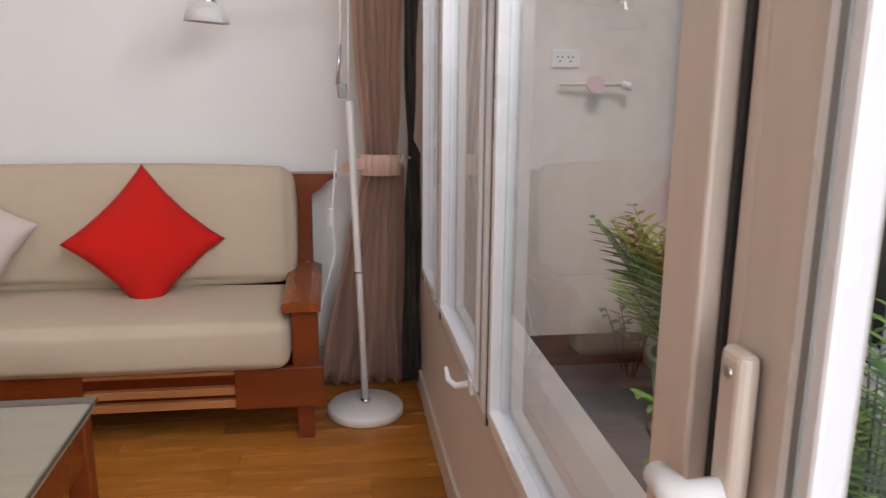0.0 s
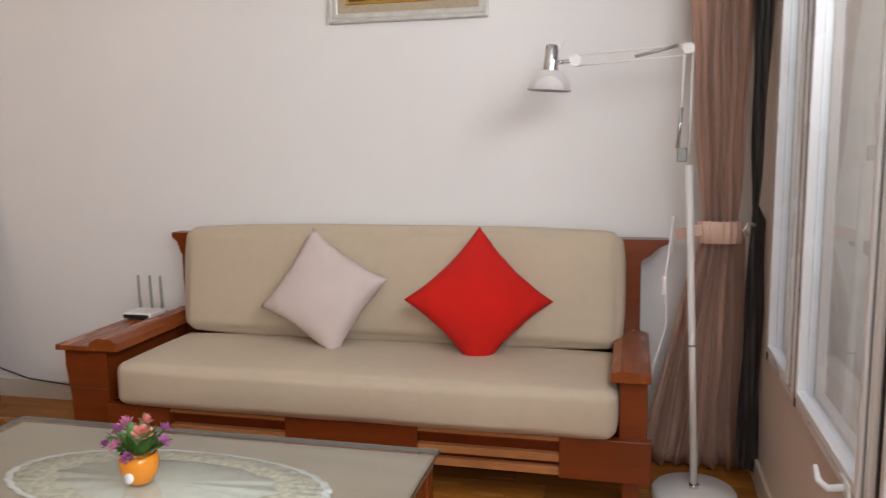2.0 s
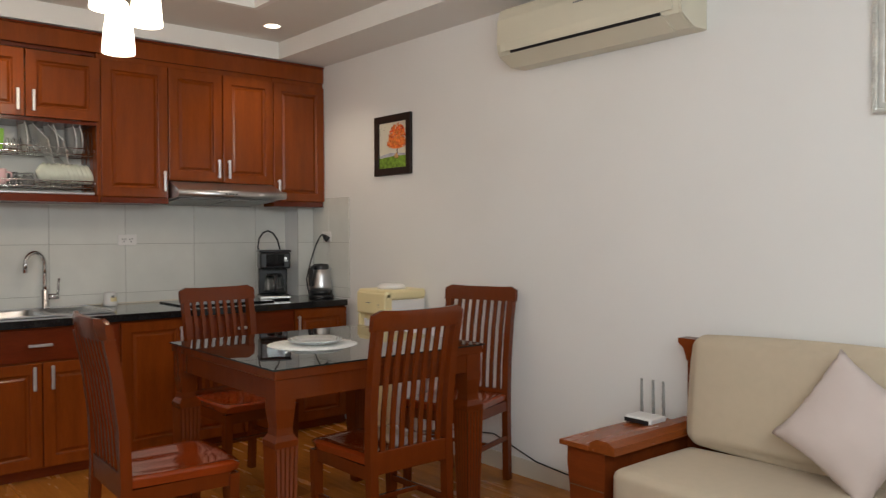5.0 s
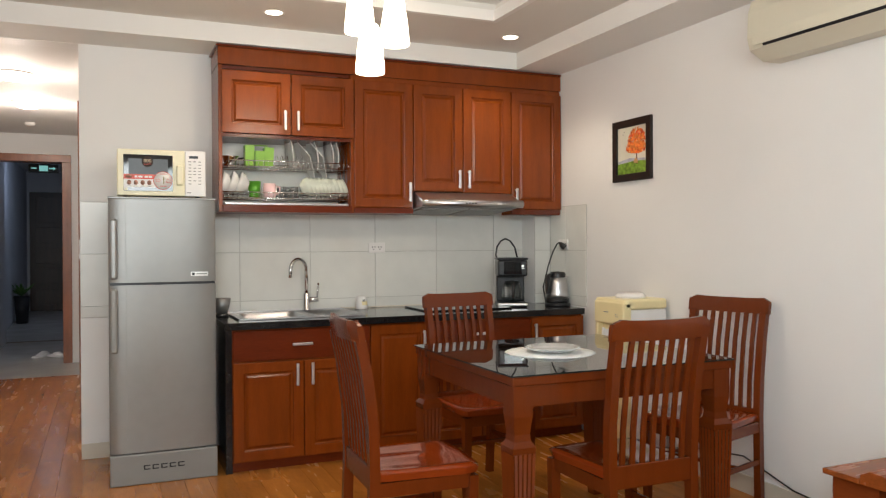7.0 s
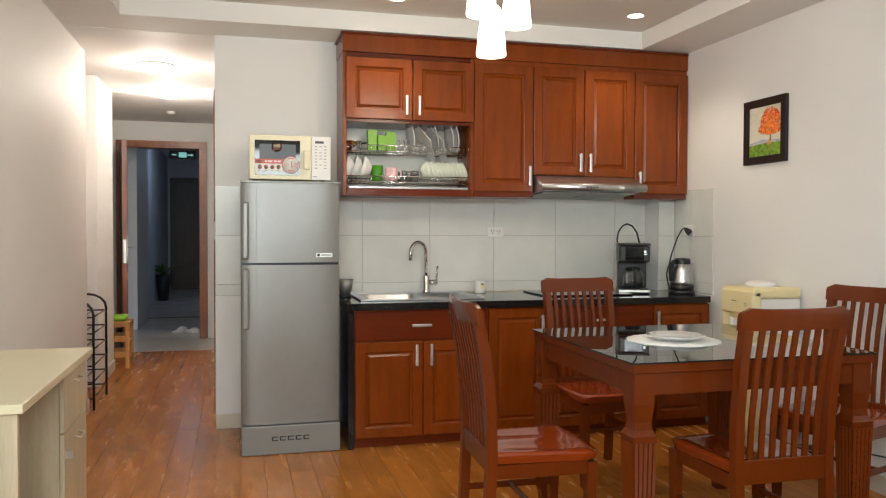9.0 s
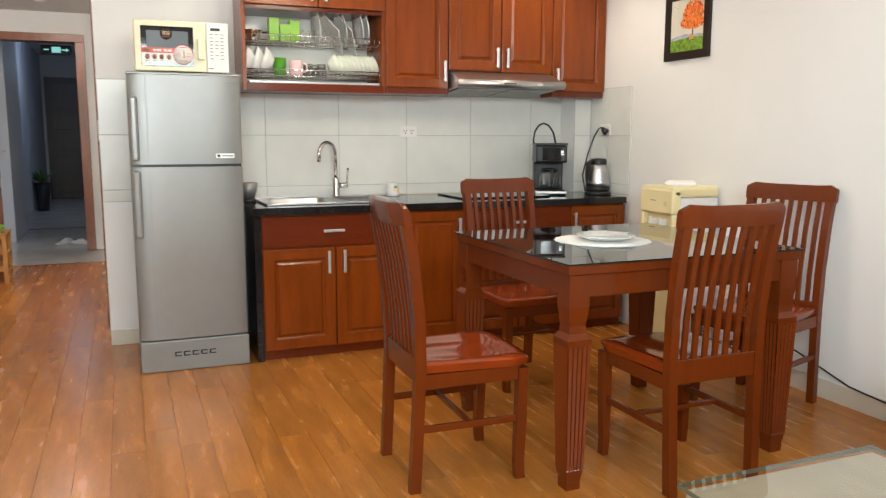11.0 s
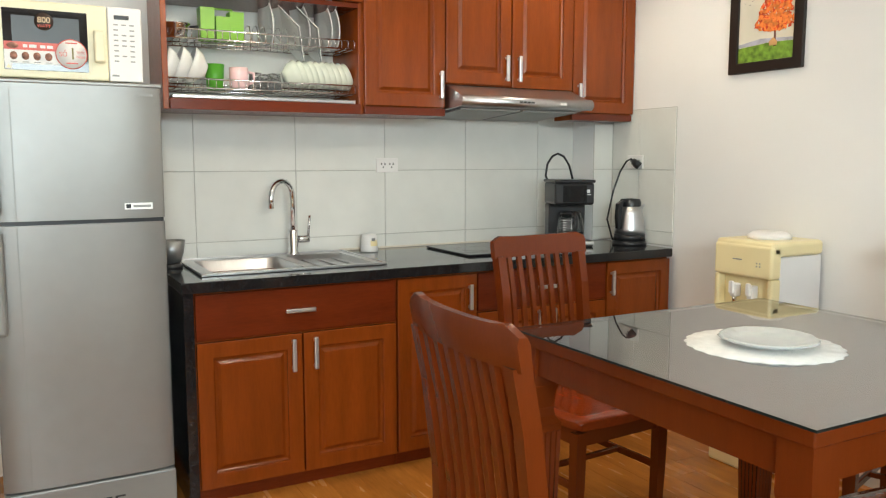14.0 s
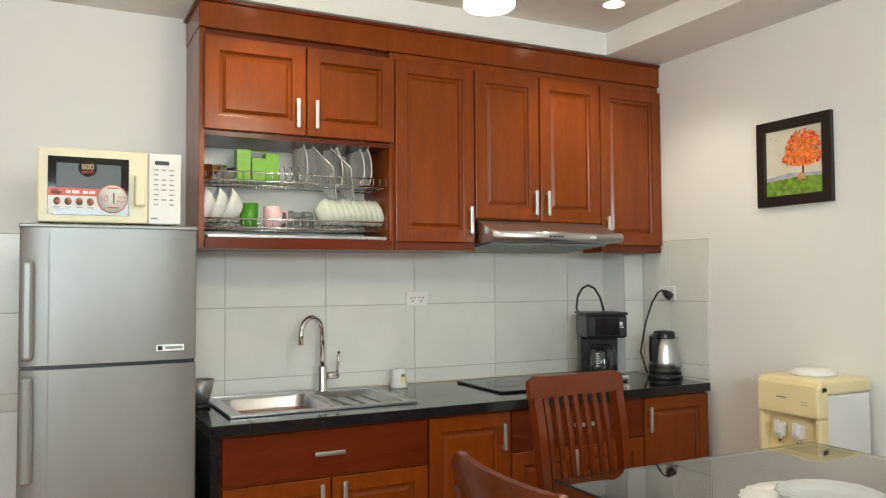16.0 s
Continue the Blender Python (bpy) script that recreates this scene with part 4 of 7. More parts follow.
# left arm with a little side shelf
bm = prism(bmesh.new(), [(-1.80, 0.462), (-1.80, 0.492), (-1.83, 0.508), (-1.88, 0.510), (-1.915, 0.492), (-1.915, 0.462)], "y", 2.84, 3.41)
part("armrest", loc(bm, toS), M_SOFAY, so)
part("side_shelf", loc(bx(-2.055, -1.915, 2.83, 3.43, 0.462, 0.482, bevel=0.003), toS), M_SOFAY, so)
bm = sweep(bmesh.new(), [[(-1.86, 2.86, z), (-2.035 + k, 2.86, z), (-2.035 + k, 3.42, z), (-1.86, 3.42, z)] for z, k in ((0.0, 0.0), (0.06, 0.012), (0.15, 0.016), (0.28, 0.010), (0.40, -0.004), (0.461, -0.002))])
part("side_box", loc(bm, toS), M_SOFAW, so)
for z in (0.16, 0.31):
    part("groove", loc(bx(-2.022, -1.862, 2.856, 2.861, z, z + 0.004), toS), M_PLANKGAP, so)
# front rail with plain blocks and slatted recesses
# this rail's darker wood carries the shade of the slatted recesses
part("front_rail", loc(bx(-1.88, 0.055, 2.875, 2.895, 0.125, 0.262), toS), M_CABH, so, "rail behind the slats, recess shade in its darker colour")
for x0, x1 in ((-1.86, -1.60), (-1.145, -0.665), (-0.19, 0.10)):
    part("front_block", loc(bx(x0, x1, 2.838, 2.876, 0.125, 0.265, bevel=0.003), toS), M_SOFAW, so)
for x0, x1 in ((-1.60, -1.145), (-0.665, -0.19)):
    for z in (0.245, 0.175, 0.130):
        part("slat", loc(bx(x0, x1, 2.848, 2.876, z, z + (0.014 if z > 0.2 else 0.026), bevel=0.002), toS), M_SOFAL, so, "lighter wooden slat")
for x in (0.01, -0.93):
    part("leg", loc(bx(x, x + 0.055, 2.86, 2.91, 0, 0.124, bevel=0.003), toS), M_SOFAW, so)


def throw_cushion(name, material, label, m, size):
    """A square cushion with pinched corners and soft creases."""
    bm = bmesh.new()
    n = 22
    grid = {}
    for sgn in (1, -1):
        for i in range(n + 1):
            for j in range(n + 1):
                u, v = -1 + 2 * i / n, -1 + 2 * j / n
                if sgn < 0 and (i in (0, n) or j in (0, n)):
                    grid[(sgn, i, j)] = grid[(1, i, j)]
                    continue
                pin = 1 - 0.11 * (1 - u * u) * v * v * (abs(v)) 
                pin2 = 1 - 0.11 * (1 - v * v) * u * u * (abs(u))
                x, z = u * size * pin2, v * size * pin
                d = (max(0, 1 - u * u) * max(0, 1 - v * v)) ** 0.42
                crease = (0.009 * math.sin(9 * u * v + 3 * u) + 0.005 * math.sin(31 * u + 24 * v)) * (1 - d)
                grid[(sgn, i, j)] = bm.verts.new((x, sgn * (0.075 * d + crease) + 0.006 * noise.noise(Vector((x * 13, z * 13, sgn))), z))
    for sgn in (1, -1):
        for i in range(n):
            for j in range(n):
                q = [grid[(sgn, i, j)], grid[(sgn, i + 1, j)], grid[(sgn, i + 1, j + 1)], grid[(sgn, i, j + 1)]]
                bm.faces.new(q if sgn < 0 else q[::-1]).smooth = True
    return solid(name, bm, material, label, "cushion", m)


throw_cushion("throw_cushion", M_RED, "bright red square cushion standing on its corner", pose(-0.512, 3.165, 0.632, -16, 45 + 1, 4), 0.193)
throw_cushion("throw_cushion", M_PINK, "pale pink square cushion leaning on the sofa back", pose(-1.115, 3.165, 0.640, -16, 31, -6), 0.184)

# ---- coffee table ----
ct = thing("coffee_table", "wooden coffee table with a clear glass top", "coffee table", pose(-1.025, 1.9, 0))
ax, ay = 0.603, 0.288
part("glass_top", sheet("z", 0.468, -ax, ax, -ay, ay), M_TGLASS, ct)
part("glass_edge", ring_solid("x", 0, 0.01, -ax - 0.001, ax + 0.001, -ay - 0.001, ay + 0.001, 0.0012, 0), M_GEDGEL, ct, "green polished glass edge").matrix_local = Matrix(((0, 1, 0, 0), (0, 0, 1, 0), (1, 0, 0, 0.457), (0, 0, 0, 1)))
part("top_board", bx(-ax + 0.012, ax - 0.012, -ay + 0.012, ay - 0.012, 0.430, 0.457, bevel=0.003), mat("taupe_table_board", (0.37, 0.30, 0.22), 0.35, vary=0.12, scale=3, stretch=(1, 8, 8)), ct, "taupe veneer board under the glass")
for a in (-1, 1):
    part("apron", bx(-ax + 0.05, ax - 0.05, a * (ay - 0.04), a * (ay - 0.02), 0.33, 0.43), M_SOFAW, ct)
    part("apron", bx(a * (ax - 0.04), a * (ax - 0.02), -ay + 0.05, ay - 0.05, 0.33, 0.43), M_SOFAW, ct)
    for b in (-1, 1):
        part("leg", bx(a * (ax - 0.065), a * (ax - 0.013), b * (ay - 0.065), b * (ay - 0.013), 0, 0.43, bevel=0.004), M_SOFAW, ct)
part("lower_shelf", bx(-ax + 0.06, ax - 0.06, -ay + 0.05, ay - 0.05, 0.12, 0.14), M_SOFAW, ct)

# ---- things on the coffee table ----
bm = lathe(bmesh.new(), [(0.40, 0.0), (0.40, 0.0016), (0.26, 0.002)], 140, sx=1.0, sy=0.43, wave=0.007, waves=40, caps=False)
dl = solid("lace_runner", bm, M_LACE, "oval lace runner under the coffee table glass", "runner", pose(-1.0, 1.905, 0.4575))
part("lace_border", lathe(bmesh.new(), [(0.382, 0.0018), (0.402, 0.0018), (0.402, 0.0024), (0.382, 0.0026)], 256, sx=1.0, sy=0.43, wave=0.003, waves=32, caps=False), M_LACEC, dl, "white corded lace edge")
part("cloth_centre", lathe(bmesh.new(), [(0.26, 0.0), (0.26, 0.0022), (0.0, 0.0024)], 100, sx=1.05, sy=0.42, wave=0.012, waves=12, caps=False), mat("cream_cloth", (0.60, 0.60, 0.53), 0.9, vary=0.08, scale=30), dl, "smooth white centre of the runner")

vs = thing("flower_pot", "small orange pot of artificial pink and purple roses", "flower pot", pose(-1.04, 1.878, 0.4685) @ Matrix.Scale(1.12, 4))
part("pot", lathe(bmesh.new(), [(0.022, 0), (0.026, 0.003), (0.037, 0.025), (0.039, 0.045), (0.036, 0.060), (0.034, 0.060), (0.034, 0.05), (0.0, 0.05)], 24), M_ORANGE, vs, "glossy orange pot")
part("pot_mark", lathe(bmesh.new(), [(0.0, 0.0), (0.011, 0.0), (0.011, 0.001), (0.0, 0.001)], 12), M_WHITE, vs, "white patch on the pot").matrix_local = pose(0.002, -0.0385, 0.022, 78)
FLOWER = [mat("petal_" + n, c, 0.6, vary=0.15, scale=40) for n, c in (("pink", (0.72, 0.22, 0.20)), ("mauve", (0.42, 0.13, 0.34)), ("rose", (0.62, 0.20, 0.34)), ("purple", (0.26, 0.06, 0.22)))]


def rose(parent, p, r, material):
    """A rose of rolled petals."""
    bm = bmesh.new()
    for ring, (n, rr, lift, op) in enumerate(((3, 0.35, 0.35, 0.2), (5, 0.65, 0.2, 0.5), (7, 1.0, 0.0, 0.9))):
        for k in range(n):
            a = 2 * math.pi * k / n + ring
            pts = []
            for u, v in ((-0.6, 0), (0.6, 0), (0.75, 0.6), (0.3, 1), (-0.3, 1), (-0.75, 0.6)):
                ang = a + u * 2.2 / n * 1.5
                rad = r * rr * (0.35 + 0.65 * v * (0.6 + 0.4 * op))
                pts.append(bm.verts.new((rad * math.cos(ang), rad * math.sin(ang), r * (lift + 0.8 * v * (1 - 0.4 * op)))))
            bm.faces.new(pts)
    ob = part("rose", bm, material, parent)
    out = Vector((p[0], p[1], 0.6 * p[2]))
    ob.matrix_local = Matrix.Translation(p) @ out.to_track_quat("Z", "Y").to_matrix().to_4x4()


def leaf(bm, base, tip, w, sag=0.0):
    """A pointed leaf folded along its rib."""
    b, t = Vector(base), Vector(tip)
    d = t - b
    side = d.cross(Vector((0, 0, 1)))
    side = side.normalized() * w if side.length > 1e-6 else Vector((w, 0, 0))
    up = Vector((0, 0, 1)) * w * 0.35
    m1, m2 = b + d * 0.35 + Vector((0, 0, sag)), b + d * 0.7 + Vector((0, 0, sag * 0.6))
    v = [bm.verts.new(q) for q in (b, m1 + side + up, m2 + side * 0.7 + up, t, m2 - side * 0.7 + up, m1 - side + up, m1, m2)]
    for f in ((0, 6, 1), (1, 6, 7, 2), (2, 7, 3), (0, 5, 6), (5, 4, 7, 6), (4, 3, 7)):
        bm.faces.new([v[i] for i in f])


rnd = random.Random(4)
k = 0
for p, r in (((0.025, -0.02, 0.105), 0.022), ((-0.02, -0.035, 0.085), 0.017), ((-0.04, 0.0, 0.10), 0.019), ((0.0, 0.03, 0.11), 0.018), ((-0.015, -0.01, 0.122), 0.017),
             ((0.055, 0.0, 0.085), 0.016), ((0.01, -0.048, 0.068), 0.014), ((-0.055, -0.02, 0.08), 0.014), ((0.04, 0.03, 0.10), 0.015), ((-0.035, 0.035, 0.09), 0.016)):
    rose(vs, p, r, FLOWER[(0, 2, 1, 0, 2, 1, 3, 3, 1, 2)[k]])
    k += 1
bm = bmesh.new()
for k in range(46):
    a, e = rnd.uniform(0, 6.28), rnd.uniform(-0.1, 0.9)
    l = rnd.uniform(0.045, 0.078)
    tip = (l * math.cos(a) * math.cos(e), l * math.sin(a) * math.cos(e), 0.075 + l * math.sin(e))
    leaf(bm, (tip[0] * 0.3, tip[1] * 0.3, 0.06), tip, 0.011)
part("leaves", bm, M_LEAF, vs)

# ---- floor lamp ----
lp = thing("floor_lamp", "white adjustable-arm floor lamp with chrome head", "floor lamp", pose(0.245, 3.04, 0))
part("base", lathe(bmesh.new(), [(0.0, 0), (0.132, 0.0), (0.138, 0.006), (0.138, 0.028), (0.130, 0.038), (0.02, 0.042), (0.0, 0.042)], 48, caps=False), M_WHITE, lp)
part("collar", lathe(bmesh.new(), [(0.017, 0.04), (0.017, 0.055), (0.012, 0.058)], 16), M_CHROME, lp, "chrome collar")
JT = (-0.050, 0.13, 1.50)
K0 = (-0.055, 0.115, 1.16)
part("pole", tube(bmesh.new(), [(0, 0, 0.05), (-0.016, 0.045, 0.52), (-0.034, 0.09, 1.0), (-0.038, 0.10, 1.12)], 0.0125, 12), M_WHITE, lp)
part("pole_joint", tube(bmesh.new(), [(-0.016, 0.045, 0.518), (-0.0163, 0.0455, 0.524)], 0.0132, 12), M_FRIDGED, lp)
bm = bmesh.new()
for o in (-0.012, 0.016):
    tube(bm, [(K0[0] + o, K0[1], K0[2]), (JT[0] + o, JT[1], JT[2])], 0.004, 6)
part("lower_arm", bm, M_WHITE, lp)
part("spring", tube(bmesh.new(), [(K0[0] - 0.022, K0[1], K0[2] + 0.015), (K0[0] - 0.010, K0[1], K0[2] + 0.15)], 0.006, 8), M_STEEL, lp, "steel tension spring")
part("bracket", loc(bx(-0.022, 0.010, -0.006, 0.006, -0.03, 0.018, bevel=0.004), pose(*K0)), M_FRIDGED, lp, "grey metal knuckle")
HD = (-0.50, 0.13, 1.475)
bm = bmesh.new()
tube(bm, [(JT[0], JT[1], JT[2] + 0.012), (HD[0] + 0.09, HD[1], HD[2] + 0.018)], 0.004, 6)
tube(bm, [(JT[0], JT[1], JT[2] - 0.022), (HD[0] + 0.09, HD[1], HD[2] - 0.018)], 0.004, 6)
part("upper_arm", bm, M_WHITE, lp)
part("spring", tube(bmesh.new(), [(JT[0] - 0.03, JT[1], JT[2] + 0.012), (JT[0] - 0.17, JT[1], JT[2] - 0.02)], 0.006, 8), M_STEEL, lp, "steel tension spring")
for p in (JT, (HD[0] + 0.085, HD[1], HD[2])):
    part("joint", tube(bmesh.new(), [(p[0], p[1] - 0.015, p[2]), (p[0], p[1] + 0.015, p[2])], 0.020, 14), M_WHITE, lp)
hd2 = part("lamp_head", loc(lathe(bmesh.new(), [(0.028, 0.0), (0.022, 0.08), (0.018, 0.086), (0.0, 0.087)], 24, caps=False), pose(HD[0], HD[1], HD[2] - 0.03, 0, 4, 0)), M_CHROME, lp, "chrome lamp socket")
M_OPAL = mat("frosted_unlit_glass", (0.74, 0.72, 0.71), 0.35, vary=0.02, alpha_tr=0.25)
part("shade", loc(lathe(bmesh.new(), [(0.026, 0.0), (0.045, -0.010), (0.066, -0.035), (0.076, -0.066), (0.072, -0.070), (0.061, -0.036), (0.040, -0.014), (0.0, -0.012)], 32, caps=False), pose(HD[0], HD[1], HD[2] - 0.03, 0, 4, 0)), M_OPAL, hd2, "frosted white bell shade")
part("knob", tube(bmesh.new(), [(HD[0] + 0.03, HD[1], HD[2] - 0.005), (HD[0] + 0.09, HD[1], HD[2])], 0.008, 8), M_CHROME, lp)
part("loop_wire", tube(bmesh.new(), [(HD[0] + 0.03, HD[1], HD[2] + 0.03)] + [(HD[0] + 0.055 - 0.02 * math.cos(a), HD[1], HD[2] + 0.035 + 0.035 * math.sin(a)) for a in (0.2, 0.8, 1.4, 2.0, 2.6, 3.1)], 0.002, 5), M_WHITE, lp)
part("cord", tube(bmesh.new(), [(-0.085, 0.09, 0.95), (-0.105, 0.095, 0.75), (-0.10, 0.08, 0.58), (-0.15, 0.06, 0.40), (-0.185, 0.05, 0.24), (-0.165, 0.06, 0.17)], 0.0035, 6), M_WHITE, lp, "white hanging cord")
part("cord_switch", bx(-0.117, -0.100, 0.088, 0.102, 0.68, 0.745, bevel=0.004), M_WHITE, lp, "white inline switch")

# ---- curtain ----


def drape(right, widths, y, z_top, z_bot, folds, waist_z, amp):
    """A cloth hung from the right edge; widths at top, waist and hem."""
    bm = bmesh.new()
    nu, nv = folds * 12, 46
    rows = []
    for j in range(nv + 1):
        z = z_top + (z_bot - z_top) * j / nv
        if z > waist_z:
            k = min(1, (z - waist_z) / (z_top - waist_z) * 1.7) ** 0.75
            w = widths[1] + (widths[0] - widths[1]) * k
        else:
            k = ((waist_z - z) / (waist_z - z_bot)) ** 0.85
            w = widths[1] + (widths[2] - widths[1]) * k
        row = []
        for i in range(nu + 1):
            u = i / nu
            ph = u * folds * 2 * math.pi + 0.7 * math.sin(4 * u + 1.3 * z)
            yy = y + amp * (0.5 + 0.5 * min(1, w / widths[2])) * (math.sin(ph) + 0.35 * math.sin(2.3 * ph + z)) * (0.7 + 0.3 * math.sin(9 * u + 2 * z))
            edge = 0.030 * (1 - k) * (u > 0.0) * (1 - u) if z < waist_z else 0.03 * (1 - k) * (1 - u)
            row.append(bm.verts.new((right - edge - u * w + 0.003 * math.sin(13 * z + 8 * u), yy, z)))
        rows.append(row)
    for p, q in zip(rows, rows[1:]):
        for i in range(nu):
            bm.faces.new((p[i], p[i + 1], q[i + 1], q[i])).smooth = True
    bmesh.ops.solidify(bm, geom=bm.faces[:], thickness=0.003)
    for f in bm.faces:
        f.smooth = True
    return bm


cu = thing("curtain", "taupe satin curtain gathered with a tie-back", "curtain", pose(0.30, 3.28, 0))
part("drape", drape(0.115, (0.215, 0.145, 0.345), 0.0, 2.43, 0.02, 6, 0.885, 0.031), M_CURT, cu)
bm = lathe(bmesh.new(), [(0.060, 0.842), (0.067, 0.845), (0.069, 0.885), (0.066, 0.918), (0.060, 0.921)], 112, sx=1.08, sy=0.55, wave=0.004, waves=16, caps=False)
part("tie_back", loc(bm, pose(0.025, 0.0, 0, 0, 0, 0)), M_CURT, cu, "taupe satin tie-back band")
part("tie_tail", loc(bx(0.06, 0.15, -0.006, 0.006, 0.86, 0.90, bevel=0.003), pose(0.0, -0.025, 0.0, 0, -12, 0)), M_CURT, cu)
M_LINING = mat("grey_blackout_lining", (0.10, 0.095, 0.09), 0.35, vary=0.4, scale=12, stretch=(5, 5, 0.6))
cl = thing("curtain", "dark grey shiny blackout lining beside the window", "curtain", pose(0.42, 3.20, 0))
part("drape", drape(0.045, (0.07, 0.05, 0.075), 0.0, 2.43, 0.05, 3, 0.95, 0.012), M_LINING, cl)
bm = bmesh.new()
tube(bm, [(0.42, 3.15, 0.92), (0.40, 3.14, 0.93), (0.385, 3.14, 0.905), (0.40, 3.145, 0.885)], 0.006, 8)
solid("curtain_hook", bm, M_ALU, "small metal curtain holdback hook", "hook")
structure("curtain_track", bx(0.20, 0.44, 2.0, 3.5, 2.432, 2.450), M_WHITE, "white ceiling curtain track", "trim")

# ---- window fittings ----


def window_latch(y, z, name="window_latch"):
    t = thing(name, "small white hooked window latch", "window latch", pose(EX - 0.024, y, z))
    part("latch_base", bx(-0.012, 0.0, -0.03, 0.03, -0.018, 0.018, bevel=0.004), M_PVC, t)
    part("latch_lever", tube(bmesh.new(), [(-0.012, 0, 0), (-0.04, 0.0, -0.004), (-0.055, 0.012, 0.006), (-0.058, 0.03, 0.03)], [0.008, 0.008, 0.007, 0.005], 8), M_PVC, t)
    return t


window_latch(1.98, 0.545)
wh = part("handle", bx(-0.018, 0.0, -0.018, 0.018, -0.075, 0.048, bevel=0.008, seg=3), M_PVCB, w4, "beige window handle with white lever")
wh.matrix_local = pose(EX - 0.017, 0.872, 0.985)
part("lever", tube(bmesh.new(), [(-0.012, 0, -0.07), (-0.040, 0.002, -0.075), (-0.046, 0.015, -0.078), (-0.046, 0.05, -0.080)], [0.013, 0.014, 0.015, 0.012], 14), M_PVC, wh)
part("screw", tube(bmesh.new(), [(-0.02, 0, 0.03), (-0.016, 0, 0.03)], 0.005, 8), M_STEEL, wh)

# ---- router and cable ----
rt = thing("wifi_router", "white router with three dark antennas", "router", pose(-1.980, 3.30, 0.482))
part("case", bx(-0.075, 0.055, -0.06, 0.05, 0.004, 0.030, bevel=0.006), M_WHITE, rt)
part("front_panel", bx(-0.073, 0.045, -0.0625, -0.059, 0.006, 0.022), M_BLACKP, rt, "dark glossy port panel")
for x in (-0.062, -0.005, 0.045):
    part("antenna", tube(bmesh.new(), [(x, 0.045, 0.02), (x - 0.004, 0.048, 0.09), (x - 0.006, 0.05, 0.17)], [0.007, 0.006, 0.005], 8), M_FRIDGED, rt, "dark grey antenna")
bm = tube(bmesh.new(), [(-2.07, 3.46, 0.05), (-2.25, 3.49, 0.10), (-2.5, 3.50, 0.075), (-2.8, 3.50, 0.10), (-3.1, 3.49, 0.19), (-3.4, 3.47, 0.16), (-3.68, 3.44, 0.10)], 0.004, 6)
solid("power_cable", bm, M_BLACKP, "thin dark cable along the skirting", "cable")

# ---- pictures ----


def ring_frame(x0, x1, z0, z1, w, y0, y1, bevel=0.0):
    return ring_solid("y", y0, y1, x0, x1, z0, z1, w, bevel)


def flat(parent, name, poly, y, material, label=""):
    """A thin painted shape on a picture, drawn in x and z."""
    return part(name, prism(bmesh.new(), poly, "y", y - 0.0004, y), material, parent, label)


def blob(cx, cz, rx, rz, n=22, rough=0.12, seed=0):
    r = random.Random(seed)
    return [(cx + rx * (1 + r.uniform(-rough, rough)) * math.cos(2 * math.pi * k / n), cz + rz * (1 + r.uniform(-rough, rough)) * math.sin(2 * math.pi * k / n)) for k in range(n)]


def dabs(parent, name, cx, cz, rx, rz, count, size, y, material, seed):
    """Many short brush dabs that fill an oval."""
    r = random.Random(seed)
    bm = bmesh.new()
    for k in range(count):
        a, q = r.uniform(0, 6.28), r.random() ** 0.55
        e, d = r.uniform(0, 6.28), size * r.uniform(0.7, 1.3)
        x, z = cx + rx * q * math.cos(a), cz + rz * q * math.sin(a)
        bm.faces.new([bm.verts.new((x + d * m * math.cos(e + g), y - 0.000002 * k, z + d * m * math.sin(e + g))) for g, m in ((0, 1), (1.4, 0.5), (2.9, 1), (4.4, 0.6))])
    return tagged(part(name, bm, material, parent), kind="stuff")


def paint(name, c, vary=0.25, scale=25):
    return mat("paint_" + name, c, 0.5, vary=vary, scale=scale, bump=0.1, bump_scale=120)


sp = thing("picture", "small black-framed picture of an orange tree", "picture", pose(0, 0, 0))
P0, P1, Q0, Q1 = -4.213, -3.836, 1.640, 2.016
M_DFRAME = mat("black_brown_frame", (0.016, 0.011, 0.009), 0.4, vary=0.25, scale=8)
part("picture_frame", ring_frame(P0, P1, Q0, Q1, 0.045, SY - 0.022, SY - 0.001, 0.003), M_DFRAME, sp)
yy = SY - 0.010
part("canvas", bx(P0 + 0.044, P1 - 0.044, yy, SY - 0.001, Q0 + 0.044, Q1 - 0.044), paint("pale_sky", (0.70, 0.66, 0.55), 0.08, 6), sp)
flat(sp, "meadow", [(P0 + 0.045, Q0 + 0.045), (P1 - 0.045, Q0 + 0.045), (P1 - 0.045, Q0 + 0.115), (-4.0, Q0 + 0.120), (P0 + 0.045, Q0 + 0.110)], yy - 0.0005, paint("meadow", (0.17, 0.30, 0.035), 0.5, 40), "green meadow")
flat(sp, "hills", [(P0 + 0.045, Q0 + 0.1115), (-4.0, Q0 + 0.121), (P1 - 0.045, Q0 + 0.116), (P1 - 0.045, Q0 + 0.128), (-4.05, Q0 + 0.140), (P0 + 0.045, Q0 + 0.125)], yy - 0.0003, paint("haze", (0.42, 0.42, 0.50)))
M_OR = paint("orange", (0.78, 0.11, 0.025), 0.4, 60)
flat(sp, "tree_trunk", [(-3.985, Q0 + 0.10), (-3.972, Q0 + 0.10), (-3.976, Q0 + 0.20), (-3.983, Q0 + 0.20)], yy - 0.0010, paint("bark", (0.12, 0.04, 0.02)))
tints = [M_OR, paint("deep_orange", (0.62, 0.06, 0.015), 0.3, 60), paint("light_orange", (0.85, 0.24, 0.05), 0.3, 60)]
